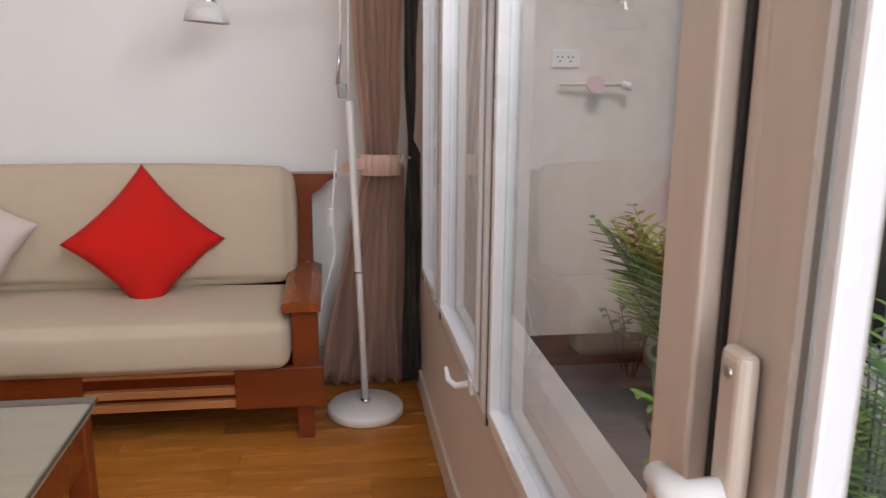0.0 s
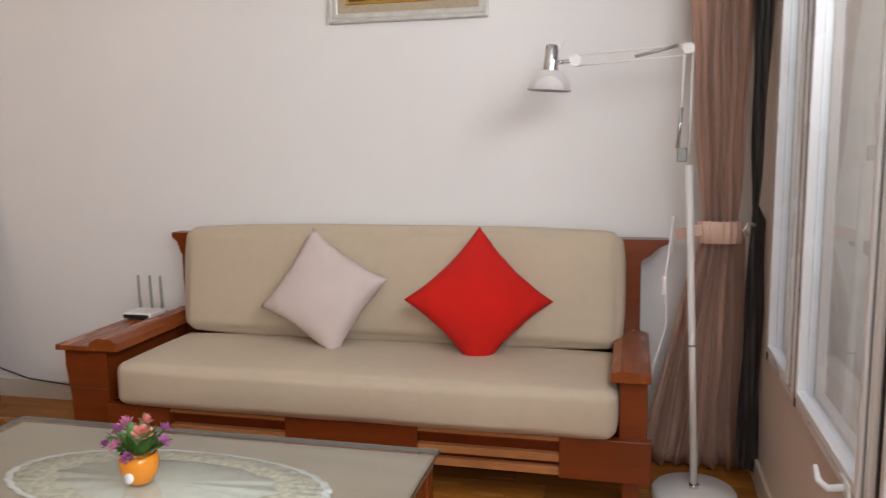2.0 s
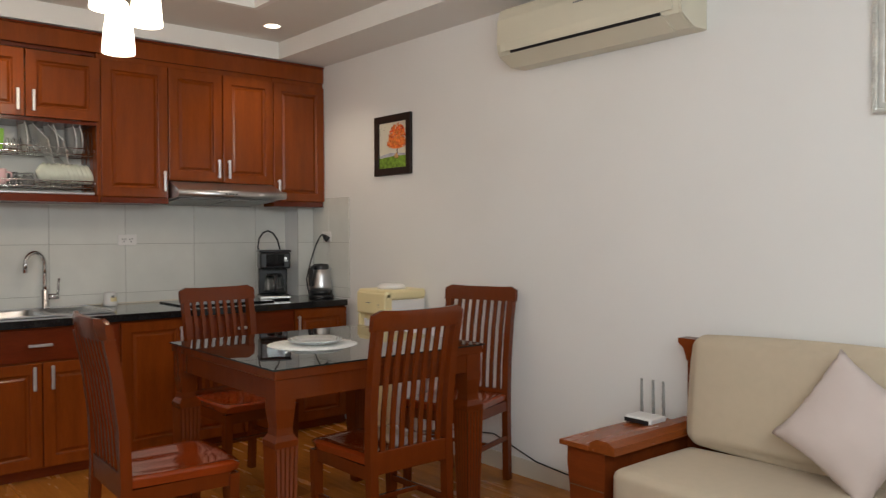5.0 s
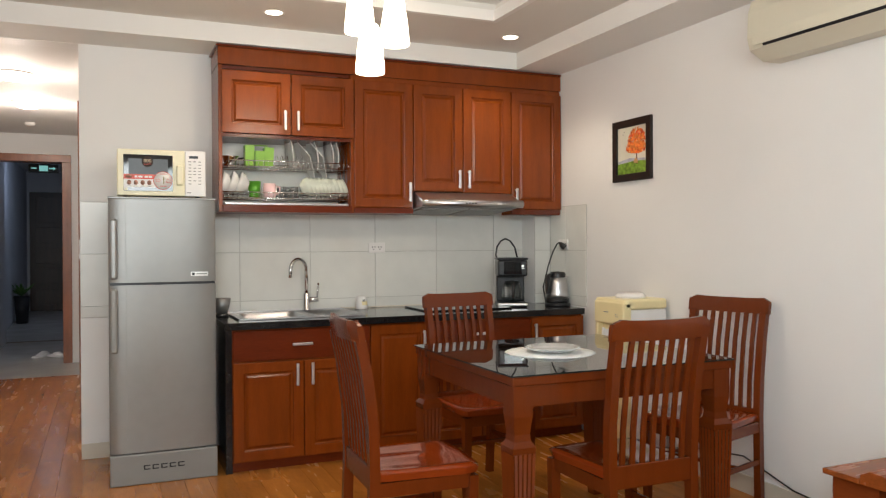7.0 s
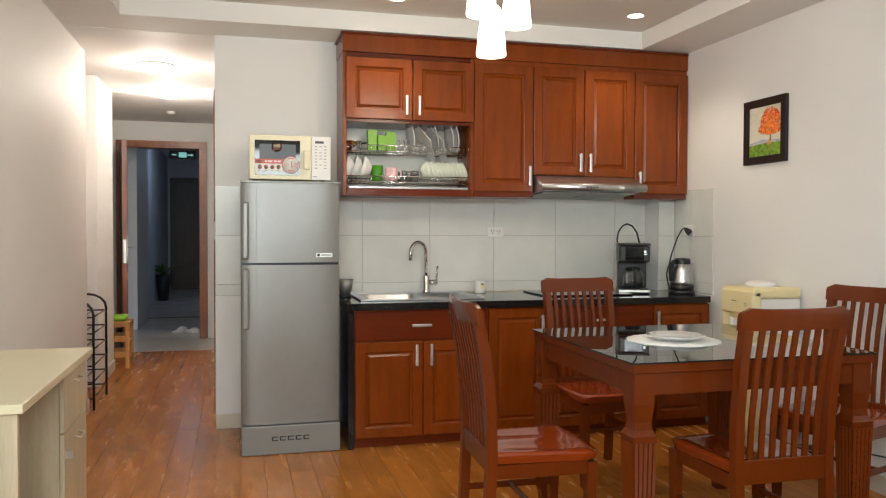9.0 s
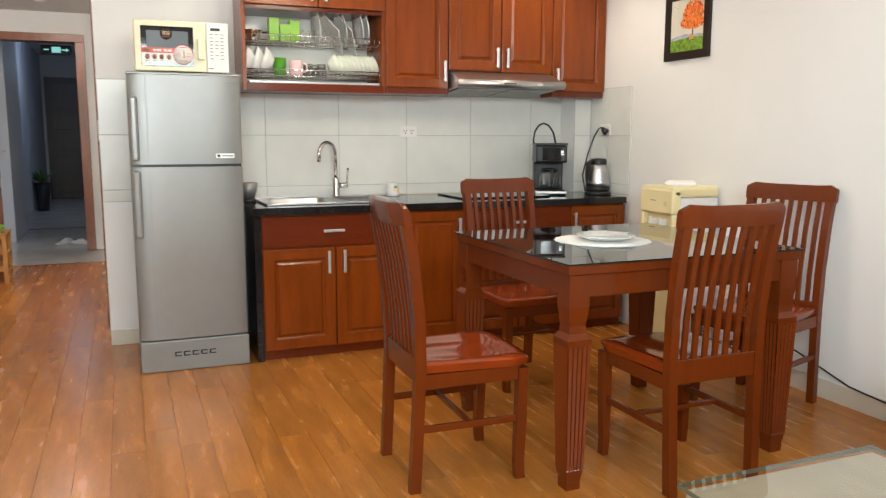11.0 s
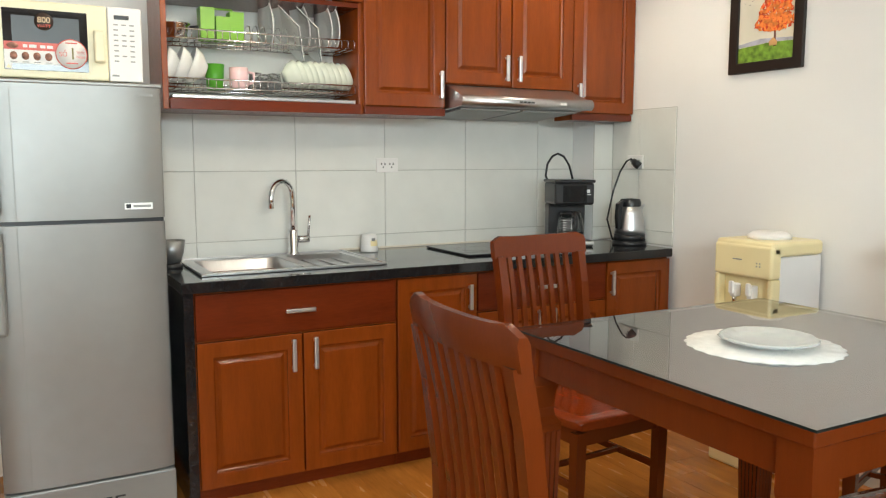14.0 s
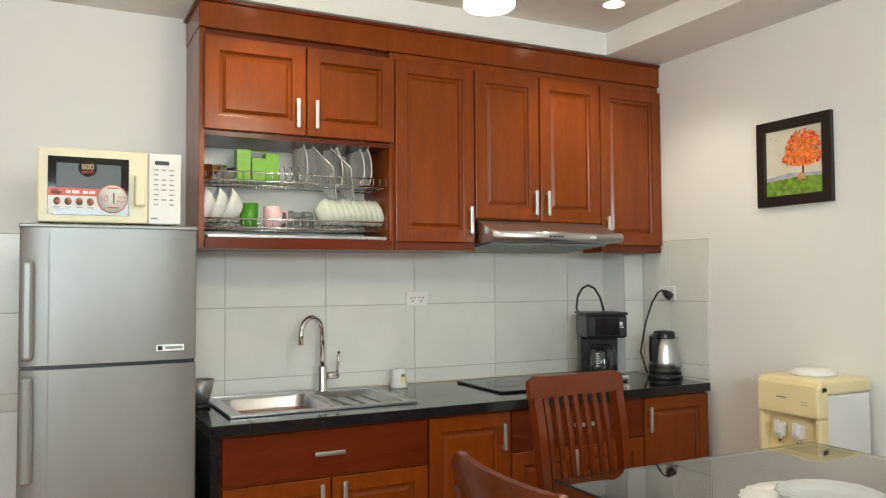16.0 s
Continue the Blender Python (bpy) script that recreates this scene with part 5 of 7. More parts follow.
for n, tint in enumerate(tints):
    dabs(sp, "tree_crown", -3.978, Q0 + 0.240, 0.082, 0.076, 120, 0.011, yy - 0.0014 - 0.0006 * n, tint, 7 + n)
    dabs(sp, "tree_crown", -3.978, Q0 + 0.200, 0.100, 0.034, 70, 0.011, yy - 0.0016 - 0.0006 * n, tint, 17 + n)
flat(sp, "hut", [(-4.005, Q0 + 0.105), (-3.965, Q0 + 0.105), (-3.965, Q0 + 0.122), (-3.985, Q0 + 0.138), (-4.005, Q0 + 0.124)], yy - 0.0032, paint("hut", (0.55, 0.30, 0.12)))
for n, (x, z) in enumerate(((-4.14, Q1 - 0.075), (-4.115, Q1 - 0.085), (-4.10, Q1 - 0.07))):
    flat(sp, "bird", [(x - 0.006, z), (x, z - 0.003), (x + 0.006, z), (x, z - 0.001)], yy - 0.0006, M_DFRAME)

lpz = thing("painting", "landscape painting in a wide white moulded frame", "painting", pose(0, 0, 0))
A0, A1, B0, B1 = -1.187, -0.530, 1.684, 2.20
M_WFRAME = mat("pearl_white_frame", (0.62, 0.61, 0.57), 0.32, 0.25, vary=0.12, scale=20)
M_GOLD = mat("gilt", (0.62, 0.40, 0.10), 0.3, 0.9, vary=0.15, scale=20)
fr = part("picture_frame", ring_frame(A0, A1, B0, B1, 0.018, SY - 0.030, SY - 0.001, 0.006), M_WFRAME, lpz)
part("inner_moulding", ring_frame(A0 + 0.017, A1 - 0.017, B0 + 0.017, B1 - 0.017, 0.022, SY - 0.022, SY - 0.002, 0.005), M_WFRAME, lpz)
bm = bmesh.new()
for z in [B0 + 0.02 + k * 0.0115 for k in range(40)]:
    for x in (A0 + 0.009, A1 - 0.009):
        box(bm, x - 0.008, x + 0.008, SY - 0.034, SY - 0.029, z, z + 0.006)
tagged(part("beading", bm, M_WFRAME, fr), kind="stuff")
part("mat_board", ring_frame(A0 + 0.038, A1 - 0.038, B0 + 0.038, B1 - 0.038, 0.034, SY - 0.014, SY - 0.002), mat("beige_linen", (0.45, 0.37, 0.26), 0.8, vary=0.1, scale=90), lpz, "beige linen inner border")
part("gilt_slip", ring_frame(A0 + 0.071, A1 - 0.071, B0 + 0.071, B1 - 0.071, 0.012, SY - 0.020, SY - 0.003, 0.003), M_GOLD, lpz, "thin gold inner moulding")
a0, a1, b0, b1 = A0 + 0.082, A1 - 0.082, B0 + 0.082, B1 - 0.082
yp = SY - 0.008
part("canvas", bx(a0, a1, yp, SY - 0.003, b0, b1), paint("lilac_sky", (0.52, 0.38, 0.50), 0.25, 7), lpz)
w, h = a1 - a0, b1 - b0


def pt(*uv):
    return [(a0 + u * w, b0 + v * h) for u, v in uv]


flat(lpz, "water", pt((0, 0), (1, 0), (1, 0.20), (0.5, 0.2), (0, 0.16)), yp - 0.0004, paint("brown_water", (0.15, 0.07, 0.025), 0.5, 18))
flat(lpz, "reflection", blob(a0 + 0.34 * w, b0 + 0.09 * h, 0.10 * w, 0.085 * h, 24, 0.06, 3), yp - 0.0007, paint("blue_water", (0.36, 0.36, 0.58), 0.25, 25))
flat(lpz, "reflection", blob(a0 + 0.20 * w, b0 + 0.05 * h, 0.08 * w, 0.045 * h, 20, 0.15, 5), yp - 0.0009, paint("yellow_water", (0.45, 0.33, 0.05)))
flat(lpz, "bank", pt((0.40, 0.16), (1, 0.24), (1, 0.37), (0.62, 0.33), (0.45, 0.26)), yp - 0.0010, paint("ochre_bank", (0.42, 0.25, 0.05), 0.6, 30))
flat(lpz, "bank", pt((0, 0.10), (0.26, 0.17), (0.28, 0.21), (0.1, 0.27), (0, 0.25)), yp - 0.0011, paint("ochre_bank", (0.40, 0.22, 0.04), 0.6, 30))
flat(lpz, "grass", pt((0.18, 0.27), (0.45, 0.25), (0.62, 0.33), (0.5, 0.36), (0.25, 0.31)), yp - 0.0012, paint("grass", (0.16, 0.20, 0.03), 0.5, 30))
for n, u in enumerate((0.06, 0.10, 0.14, 0.47, 0.50, 0.53, 0.90, 0.94)):
    flat(lpz, "tree_trunk", pt((u, 0.2 if u < 0.3 else 0.3), (u + 0.014, 0.2 if u < 0.3 else 0.3), (u + 0.012, 0.72), (u + 0.003, 0.72)), yp - 0.0014, paint("trunk", (0.12, 0.07, 0.05)))
FOLIAGE = [paint("dark_foliage", (0.045, 0.05, 0.012), 0.4, 40), paint("foliage", (0.10, 0.11, 0.02), 0.4, 40), paint("sunlit_foliage", (0.27, 0.22, 0.04), 0.4, 40)]
for n, (u, v, ru, rv) in enumerate(((0.08, 0.72, 0.10, 0.18), (0.18, 0.62, 0.07, 0.10), (0.50, 0.55, 0.10, 0.20), (0.48, 0.78, 0.14, 0.16), (0.92, 0.72, 0.11, 0.20))):
    for m, tint in enumerate(FOLIAGE):
        lift = (0.0, -0.02, 0.05)[m]
        dabs(lpz, "foliage", a0 + u * w, b0 + (v + lift) * h, ru * w * (1, 0.95, 0.8)[m], rv * h * (1, 0.95, 0.75)[m], (110, 60, 50)[m], 0.013, yp - 0.0016 - 0.0004 * m - 0.0001 * n, tint, 60 + 3 * n + m)
for n, u in enumerate((0.22, 0.72)):
    flat(lpz, "haystack", blob(a0 + u * w, b0 + 0.40 * h, 0.065 * w, 0.115 * h, 22, 0.05, 40 + n), yp - 0.0034, paint("hay", (0.45, 0.28, 0.03), 0.4, 40))

# ---- air conditioner ----
ac = thing("air_conditioner", "cream wall-mounted air conditioner above the sofa", "air conditioner", pose(-2.372, SY, 2.112))
body = [(-0.001, 0.295), (-0.13, 0.295), (-0.175, 0.275), (-0.195, 0.22), (-0.200, 0.10), (-0.185, 0.045), (-0.10, 0.0), (-0.001, 0.0)]
M_ACP = mat("aged_cream_plastic", (0.66, 0.62, 0.50), 0.35, vary=0.03, scale=3)
part("housing", prism(bmesh.new(), body, "x", -0.515, 0.515), M_ACP, ac)
part("front_panel", prism(bmesh.new(), [(-0.1755, 0.274), (-0.197, 0.22), (-0.206, 0.105), (-0.202, 0.06), (-0.198, 0.06), (-0.198, 0.10), (-0.190, 0.22), (-0.172, 0.272)], "x", -0.49, 0.49), M_ACP, ac)
part("air_slot", prism(bmesh.new(), [(-0.2035, 0.058), (-0.190, 0.042), (-0.186, 0.046), (-0.198, 0.062)], "x", -0.43, 0.43), M_BLACKP, ac, "dark air outlet slot")
part("louvre", prism(bmesh.new(), [(-0.197, 0.046), (-0.108, -0.006), (-0.106, 0.002), (-0.190, 0.050)], "x", -0.44, 0.44), M_ACP, ac)
part("logo_mark", bx(-0.03, 0.03, -0.2005, -0.1985, 0.20, 0.207), M_FRIDGED, ac)
part("end_cap", prism(bmesh.new(), [(p[0] * 0.985 - 0.001, p[1] * 0.985 + 0.002) for p in body], "x", -0.525, -0.5155), M_ACP, ac)
part("end_cap", prism(bmesh.new(), [(p[0] * 0.985 - 0.001, p[1] * 0.985 + 0.002) for p in body], "x", 0.5155, 0.525), M_ACP, ac)

# ---- pendant and downlights ----
pn = thing("pendant_light", "cluster of three lit frosted-glass pendant shades", "pendant lamp", pose(-3.37, 1.65, 0))
part("canopy", lathe(bmesh.new(), [(0.0, ZC - 0.03), (0.13, ZC - 0.03), (0.14, ZC - 0.02), (0.14, ZC)], 32, caps=False), M_CHROME, pn)
for px, py, pz in PEND:
    x, y = px + 3.37, py - 1.65
    sh = part("shade", lathe(bmesh.new(), [(0.0, pz + 0.005), (0.062, pz), (0.066, pz + 0.006), (0.058, pz + 0.10), (0.042, pz + 0.20), (0.036, pz + 0.215), (0.0, pz + 0.218)], 28, x, y, caps=False), M_SHADE, pn, "lit frosted glass shade")
    sh.visible_shadow = False
    part("cap", lathe(bmesh.new(), [(0.02, pz + 0.216), (0.02, pz + 0.26), (0.006, pz + 0.268)], 16, x, y), M_CHROME, pn)
    part("cord", tube(bmesh.new(), [(x, y, pz + 0.26), (x * 0.7, y * 0.7, ZC - 0.028)], 0.003, 6), M_WHITE, pn)
for dx, dy in DOWN:
    d = thing("downlight", "round white recessed downlight, lit", "downlight", pose(dx, dy, ZB), "recessed ceiling downlights")
    part("rim", lathe(bmesh.new(), [(0.046, -0.001), (0.058, -0.004), (0.062, -0.001)], 32, caps=False), M_WHITE, d)
    part("lens", lathe(bmesh.new(), [(0.0, -0.002), (0.046, -0.002)], 32, caps=False), M_DISC, d, "glowing warm lens").visible_shadow = False
for cx in (-6.2, -7.4):
    d = thing("ceiling_light", "round lit ceiling light in the corridor", "ceiling light", pose(cx, -0.02, 2.45), "corridor ceiling lights")
    part("diffuser", lathe(bmesh.new(), [(0.0, -0.055), (0.07, -0.048), (0.11, -0.02), (0.115, 0)], 32, caps=False), M_DISC, d, "glowing diffuser").visible_shadow = False
    part("rim", lathe(bmesh.new(), [(0.115, 0), (0.125, -0.012), (0.13, 0)], 32, caps=False), M_WHITE, d)
sd = solid("smoke_detector", lathe(bmesh.new(), [(0.0, 2.415), (0.03, 2.418), (0.045, 2.43), (0.045, 2.45)], 20, -8.6, -0.1, caps=False), M_WHITE, "small white ceiling sensor in the corridor", "sensor")

# ---- microwave ----


def text_mesh(body, size, depth=0.0004, align="CENTER"):
    cu = bpy.data.curves.new("text", "FONT")
    cu.body, cu.size, cu.extrude, cu.align_x, cu.align_y = body, size, depth, align, "CENTER"
    ob = bpy.data.objects.new("text_tmp", cu)
    scene.collection.objects.link(ob)
    me = bpy.data.meshes.new_from_object(ob.evaluated_get(bpy.context.evaluated_depsgraph_get()))
    bpy.data.objects.remove(ob)
    return me


def face_x(x, y, z):
    """Writing that faces +x."""
    return pose(x, y, z, 90, 0, 90)


mw = thing("microwave_oven", "cream microwave oven with stickers, on the refrigerator", "microwave", pose(-4.77, 0.845, 1.518))
MX = 0.15
part("body", bx(-0.17, MX - 0.025, -0.225, 0.228, 0.014, 0.262, bevel=0.006), M_CREAM, mw)
dr = part("door", bx(MX - 0.024, MX, -0.227, 0.118, 0.013, 0.263, bevel=0.006), M_CREAM, mw)
part("door_window", bx(MX, MX + 0.002, -0.196, 0.055, 0.038, 0.234, bevel=0.0008), M_BLACKG, dr, "black glossy door window")
part("inner_window", bx(MX + 0.002, MX + 0.0024, -0.170, 0.030, 0.125, 0.212), mat("grey_mesh_window", (0.045, 0.05, 0.055), 0.3, vary=0.1), dr)
part("handle", bx(MX, MX + 0.030, 0.072, 0.108, 0.072, 0.180, bevel=0.008, seg=3), M_CREAM, dr, "cream vertical grip")
cp = part("control_panel", bx(MX - 0.024, MX, 0.119, 0.228, 0.013, 0.263, bevel=0.004), M_WHITE, mw, "white control panel")
part("display", bx(MX, MX + 0.0015, 0.140, 0.188, 0.222, 0.236), M_BLACKP, cp)
for r in range(8):
    for c in range(3):
        if (r, c) in ((1, 1), (5, 1), (7, 1)):
            continue
        z = 0.205 - r * 0.0175
        part("key_mark", bx(MX, MX + 0.0008, 0.137 + c * 0.026, 0.152 + c * 0.026, z - 0.0028, z + 0.0018), M_FRIDGED, cp)
part("logo_mark", bx(MX, MX + 0.0008, 0.128, 0.150, 0.030, 0.036), M_FRIDGED, cp)
M_SRED = mat("sticker_red", (0.62, 0.10, 0.07), 0.35, vary=0.04)
M_SWHITE = mat("sticker_white", (0.72, 0.70, 0.68), 0.35, vary=0.03)
M_FOOD = mat("food_photo", (0.30, 0.14, 0.10), 0.5, vary=0.6, scale=60)
X1 = MX + 0.0022
st = part("sticker", bx(X1, X1 + 0.0006, -0.195, -0.03, 0.058, 0.128), M_SWHITE, mw, "printed advertising sticker")
part("sticker_band", bx(X1 + 0.0007, X1 + 0.0012, -0.195, -0.03, 0.102, 0.128), M_SRED, st)
for k in range(4):
    part("sticker_photo", loc(lathe(bmesh.new(), [(0.0, 0.0008), (0.013, 0.0008), (0.013, 0.0)], 20, caps=False, sx=0.85), pose(X1 + 0.0006, -0.168 + k * 0.034, 0.083, 90, 0, 90)), M_FOOD, st)
    part("sticker_bar", bx(X1 + 0.0006, X1 + 0.001, -0.178 + k * 0.034, -0.158 + k * 0.034, 0.062, 0.0645), M_FRIDGED, st)
for y0, y1 in ((-0.140, -0.127), (-0.122, -0.100), (-0.090, -0.074), (-0.070, -0.052)):
    part("sticker_bar", bx(X1 + 0.0012, X1 + 0.0016, y0, y1, 0.110, 0.120), M_SWHITE, st)
part("sticker_photo", loc(lathe(bmesh.new(), [(0.0, 0.0008), (0.017, 0.0008), (0.017, 0.0)], 20, caps=False, sy=0.55), pose(X1 + 0.0012, -0.170, 0.115, 90, 0, 90)), M_FOOD, st)
sr = part("round_sticker", loc(lathe(bmesh.new(), [(0.0, 0.0016), (0.046, 0.0016), (0.046, 0.0)], 40, caps=False), pose(X1 + 0.0012, 0.003, 0.096, 90, 0, 90)), M_SWHITE, mw, "round white sticker with a red rim")
part("sticker_rim", loc(lathe(bmesh.new(), [(0.046, 0.0018), (0.049, 0.0018), (0.049, 0.0), (0.046, 0.0)], 40, caps=False), pose(X1 + 0.0012, 0.003, 0.096, 90, 0, 90)), M_SRED, sr)
part("sticker_text", text_mesh("1", 0.055), mat("sticker_gold", (0.20, 0.17, 0.05), 0.4, vary=0.2), sr).matrix_local = face_x(X1 + 0.0032, 0.007, 0.096)
part("sticker_text", text_mesh("SỐ", 0.021), M_SRED, sr).matrix_local = face_x(X1 + 0.0032, -0.022, 0.094)
part("sticker_text", text_mesh("Việt", 0.014), M_SRED, sr).matrix_local = face_x(X1 + 0.0032, 0.031, 0.102)
part("sticker_text", text_mesh("Nam", 0.014), M_SRED, sr).matrix_local = face_x(X1 + 0.0032, 0.031, 0.088)
for z in (0.130, 0.064):
    part("sticker_bar", bx(X1 + 0.0029, X1 + 0.0033, -0.014, 0.022, z, z + 0.004), M_SRED, sr)
s8 = part("watt_sticker", loc(lathe(bmesh.new(), [(0.0, 0.0008), (0.029, 0.0008), (0.029, 0.0)], 36, caps=False), pose(X1, -0.075, 0.197, 90, 0, 90)), mat("sticker_dark_brown", (0.03, 0.018, 0.014), 0.35), mw, "round dark brown wattage sticker")
M_SGOLD = mat("sticker_cream", (0.62, 0.47, 0.30), 0.4, vary=0.05)
part("sticker_text", text_mesh("800", 0.026), M_SGOLD, s8).matrix_local = face_x(X1 + 0.0012, -0.075, 0.201)
part("sticker_text", text_mesh("WATT", 0.014), M_SRED, s8).matrix_local = face_x(X1 + 0.0012, -0.075, 0.182)
part("warning_label", bx(X1, X1 + 0.0006, -0.194, -0.174, 0.040, 0.058), M_SWHITE, mw, "small warning label")
part("warning_mark", prism(bmesh.new(), [(-0.191, 0.043), (-0.177, 0.043), (-0.184, 0.055)], "x", X1 + 0.0006, X1 + 0.001), M_YELLOW, mw)
for x in (-0.13, 0.09):
    for y in (-0.19, 0.19):
        part("foot", lathe(bmesh.new(), [(0.013, 0), (0.013, 0.0135)], 12, x, y), M_BLACKP, mw)

# ---- things on the worktop ----
WZ = 0.832
cm = thing("coffee_maker", "black drip coffee maker with a glass jug", "coffee maker", pose(-4.86, 3.12, WZ + 0.0005, 0, 0, 68))
part("base", bx(-0.10, 0.10, -0.115, 0.115, 0.0, 0.032, bevel=0.010), M_BLACKP, cm)
part("column", bx(-0.095, 0.095, 0.03, 0.115, 0.032, 0.21, bevel=0.008), M_BLACKP, cm)
part("brew_head", bx(-0.10, 0.10, -0.11, 0.115, 0.208, 0.318, bevel=0.012), M_BLACKP, cm)
part("lid", bx(-0.104, 0.104, -0.114, 0.118, 0.318, 0.332, bevel=0.005), M_BLACKP, cm)
fr = bx(-0.101, 0.101, -0.122, -0.10, 0.008, 0.028, bevel=0.006)
part("front_trim", fr, M_ALU, cm, "satin silver foot rim")
part("control_panel", bx(-0.06, 0.06, -0.1125, -0.11, 0.222, 0.305, bevel=0.001), M_BLACKG, cm, "glossy black control panel")
jg = part("jug", lathe(bmesh.new(), [(0.0, 0.036), (0.060, 0.036), (0.068, 0.05), (0.070, 0.09), (0.062, 0.135), (0.050, 0.16), (0.046, 0.16), (0.058, 0.133), (0.066, 0.09), (0.064, 0.052), (0.0, 0.040)], 28, 0.0, -0.035, caps=False), glass_mat("jug_glass", (0.9, 0.92, 0.92), mirror=0.06), cm, "clear glass jug")
part("jug_lid", lathe(bmesh.new(), [(0.0, 0.176), (0.045, 0.172), (0.052, 0.16), (0.0, 0.158)], 24, 0, -0.035, caps=False), M_BLACKP, jg)
part("jug_handle", tube(bmesh.new(), [(0.0, -0.085, 0.165), (0.0, -0.128, 0.155), (0.0, -0.132, 0.10), (0.0, -0.11, 0.06)], 0.010, 8), M_BLACKP, jg)
for k in range(6):
    part("level_mark", bx(-0.052, -0.036, -0.0885, -0.088, 0.07 + k * 0.012, 0.074 + k * 0.012), M_WHITE, jg)
part("logo_mark", bx(0.055, 0.075, -0.1115, -0.11, 0.268, 0.285), M_ALU, cm)
part("logo_mark", bx(0.050, 0.080, -0.1115, -0.11, 0.258, 0.262), M_ALU, cm)
cord = [(-4.97, 3.10, 1.10), (-5.0, 3.075, 1.18), (-5.0, 3.085, 1.24), (-5.0, 3.115, 1.28), (-5.0, 3.15, 1.295), (-5.0, 3.19, 1.28), (-5.0, 3.225, 1.235), (-4.98, 3.235, 1.16)]
solid("appliance_cord", tube(bmesh.new(), cord, 0.006, 8), M_BLACKP, "looped black coffee maker cord", "cord")

kt = thing("electric_kettle", "brushed steel electric kettle on a black base", "kettle", pose(-4.735, 3.415, WZ + 0.0005, 0, 0, -10))
part("power_base", lathe(bmesh.new(), [(0.0, 0), (0.086, 0), (0.088, 0.01), (0.080, 0.022), (0.0, 0.022)], 32, caps=False), M_BLACKP, kt)
part("lower_ring", lathe(bmesh.new(), [(0.0, 0.022), (0.078, 0.022), (0.078, 0.055), (0.0, 0.055)], 32, caps=False), M_BLACKP, kt)
part("body", lathe(bmesh.new(), [(0.077, 0.055), (0.076, 0.08), (0.062, 0.16), (0.054, 0.195)], 32), M_STEEL, kt)
part("lid", lathe(bmesh.new(), [(0.054, 0.195), (0.055, 0.215), (0.048, 0.232), (0.0, 0.236)], 32, caps=False), M_BLACKP, kt)
part("handle", sweep(bmesh.new(), [[(x - 0.014, y0, z), (x + 0.014, y0, z), (x + 0.014, y1, z), (x - 0.014, y1, z)] for x, y0, y1, z in ((0.03, -0.070, -0.050, 0.225), (0.03, -0.094, -0.068, 0.21), (0.03, -0.098, -0.078, 0.14), (0.03, -0.092, -0.075, 0.085))]), M_BLACKP, kt)
part("spout", prism(bmesh.new(), [(0.03, 0.20), (0.075, 0.205), (0.05, 0.165)], "x", -0.018, 0.018), M_STEEL, kt)
part("switch", tube(bmesh.new(), [(0.085, 0.02, 0.035), (0.10, 0.022, 0.03)], 0.010, 8), M_BLACKP, kt)
kc = [(-4.80, 3.36, WZ + 0.02), (-4.87, 3.38, WZ + 0.12), (-4.885, 3.43, 1.10), (-4.87, 3.46, 1.20), (-4.84, 3.475, 1.255), (-4.80, 3.47, 1.268), (-4.768, 3.485, 1.235)]
solid("appliance_cord", tube(bmesh.new(), kc, 0.005, 8), M_BLACKP, "black kettle cord rising to a wall socket", "cord")
solid("power_plug", tube(bmesh.new(), [(-4.79, 3.472, 1.262), (-4.775, 3.48, 1.245), (-4.765, 3.495, 1.23)], [0.012, 0.020, 0.022], 12), M_BLACKP, "black angled power plug by the socket", "plug")


def socket_plate(label, m):
    s = thing("wall_socket", label, "socket", m, "wall sockets")
    part("plate", bx(-0.058, 0.058, -0.008, 0.0, -0.035, 0.035, bevel=0.003), M_WHITE, s)
    for cx in (-0.022, 0.022):
        for ux, uz in ((-0.009, 0.006), (0.009, 0.006), (0.0, -0.010)):
            part("pin_hole", bx(cx + ux - 0.003, cx + ux + 0.003, -0.0088, -0.0082, uz - 0.004, uz + 0.004), M_BLACKP, s)
    return s


socket_plate("white twin wall socket above the worktop", pose(KX + 0.0065, 2.253, 1.237, 0, 0, 90))
socket_plate("white twin wall socket beside the kettle", pose(-4.81, SY - 0.0065, 1.252))

cp2 = thing("paper_tub", "small white tub with a yellow label", "tub", pose(-5.07, 2.112, WZ + 0.0005))
part("tub", lathe(bmesh.new(), [(0.0, 0), (0.040, 0), (0.042, 0.006), (0.034, 0.080), (0.032, 0.083), (0.0, 0.083)], 28, caps=False), M_WHITE, cp2)
bm = bmesh.new()
lathe(bm, [(0.0405, 0.018), (0.0372, 0.055)], 28, caps=False)
bmesh.ops.delete(bm, geom=[f for f in bm.faces if f.calc_center_median().x < 0.012 or f.calc_center_median().y < -0.01], context="FACES")
part("tub_label", bm, M_YELLOW, cp2, "yellow paper label")
part("label_mark", bx(0.0385, 0.0395, -0.004, 0.014, 0.052, 0.066), M_FRIDGED, cp2)

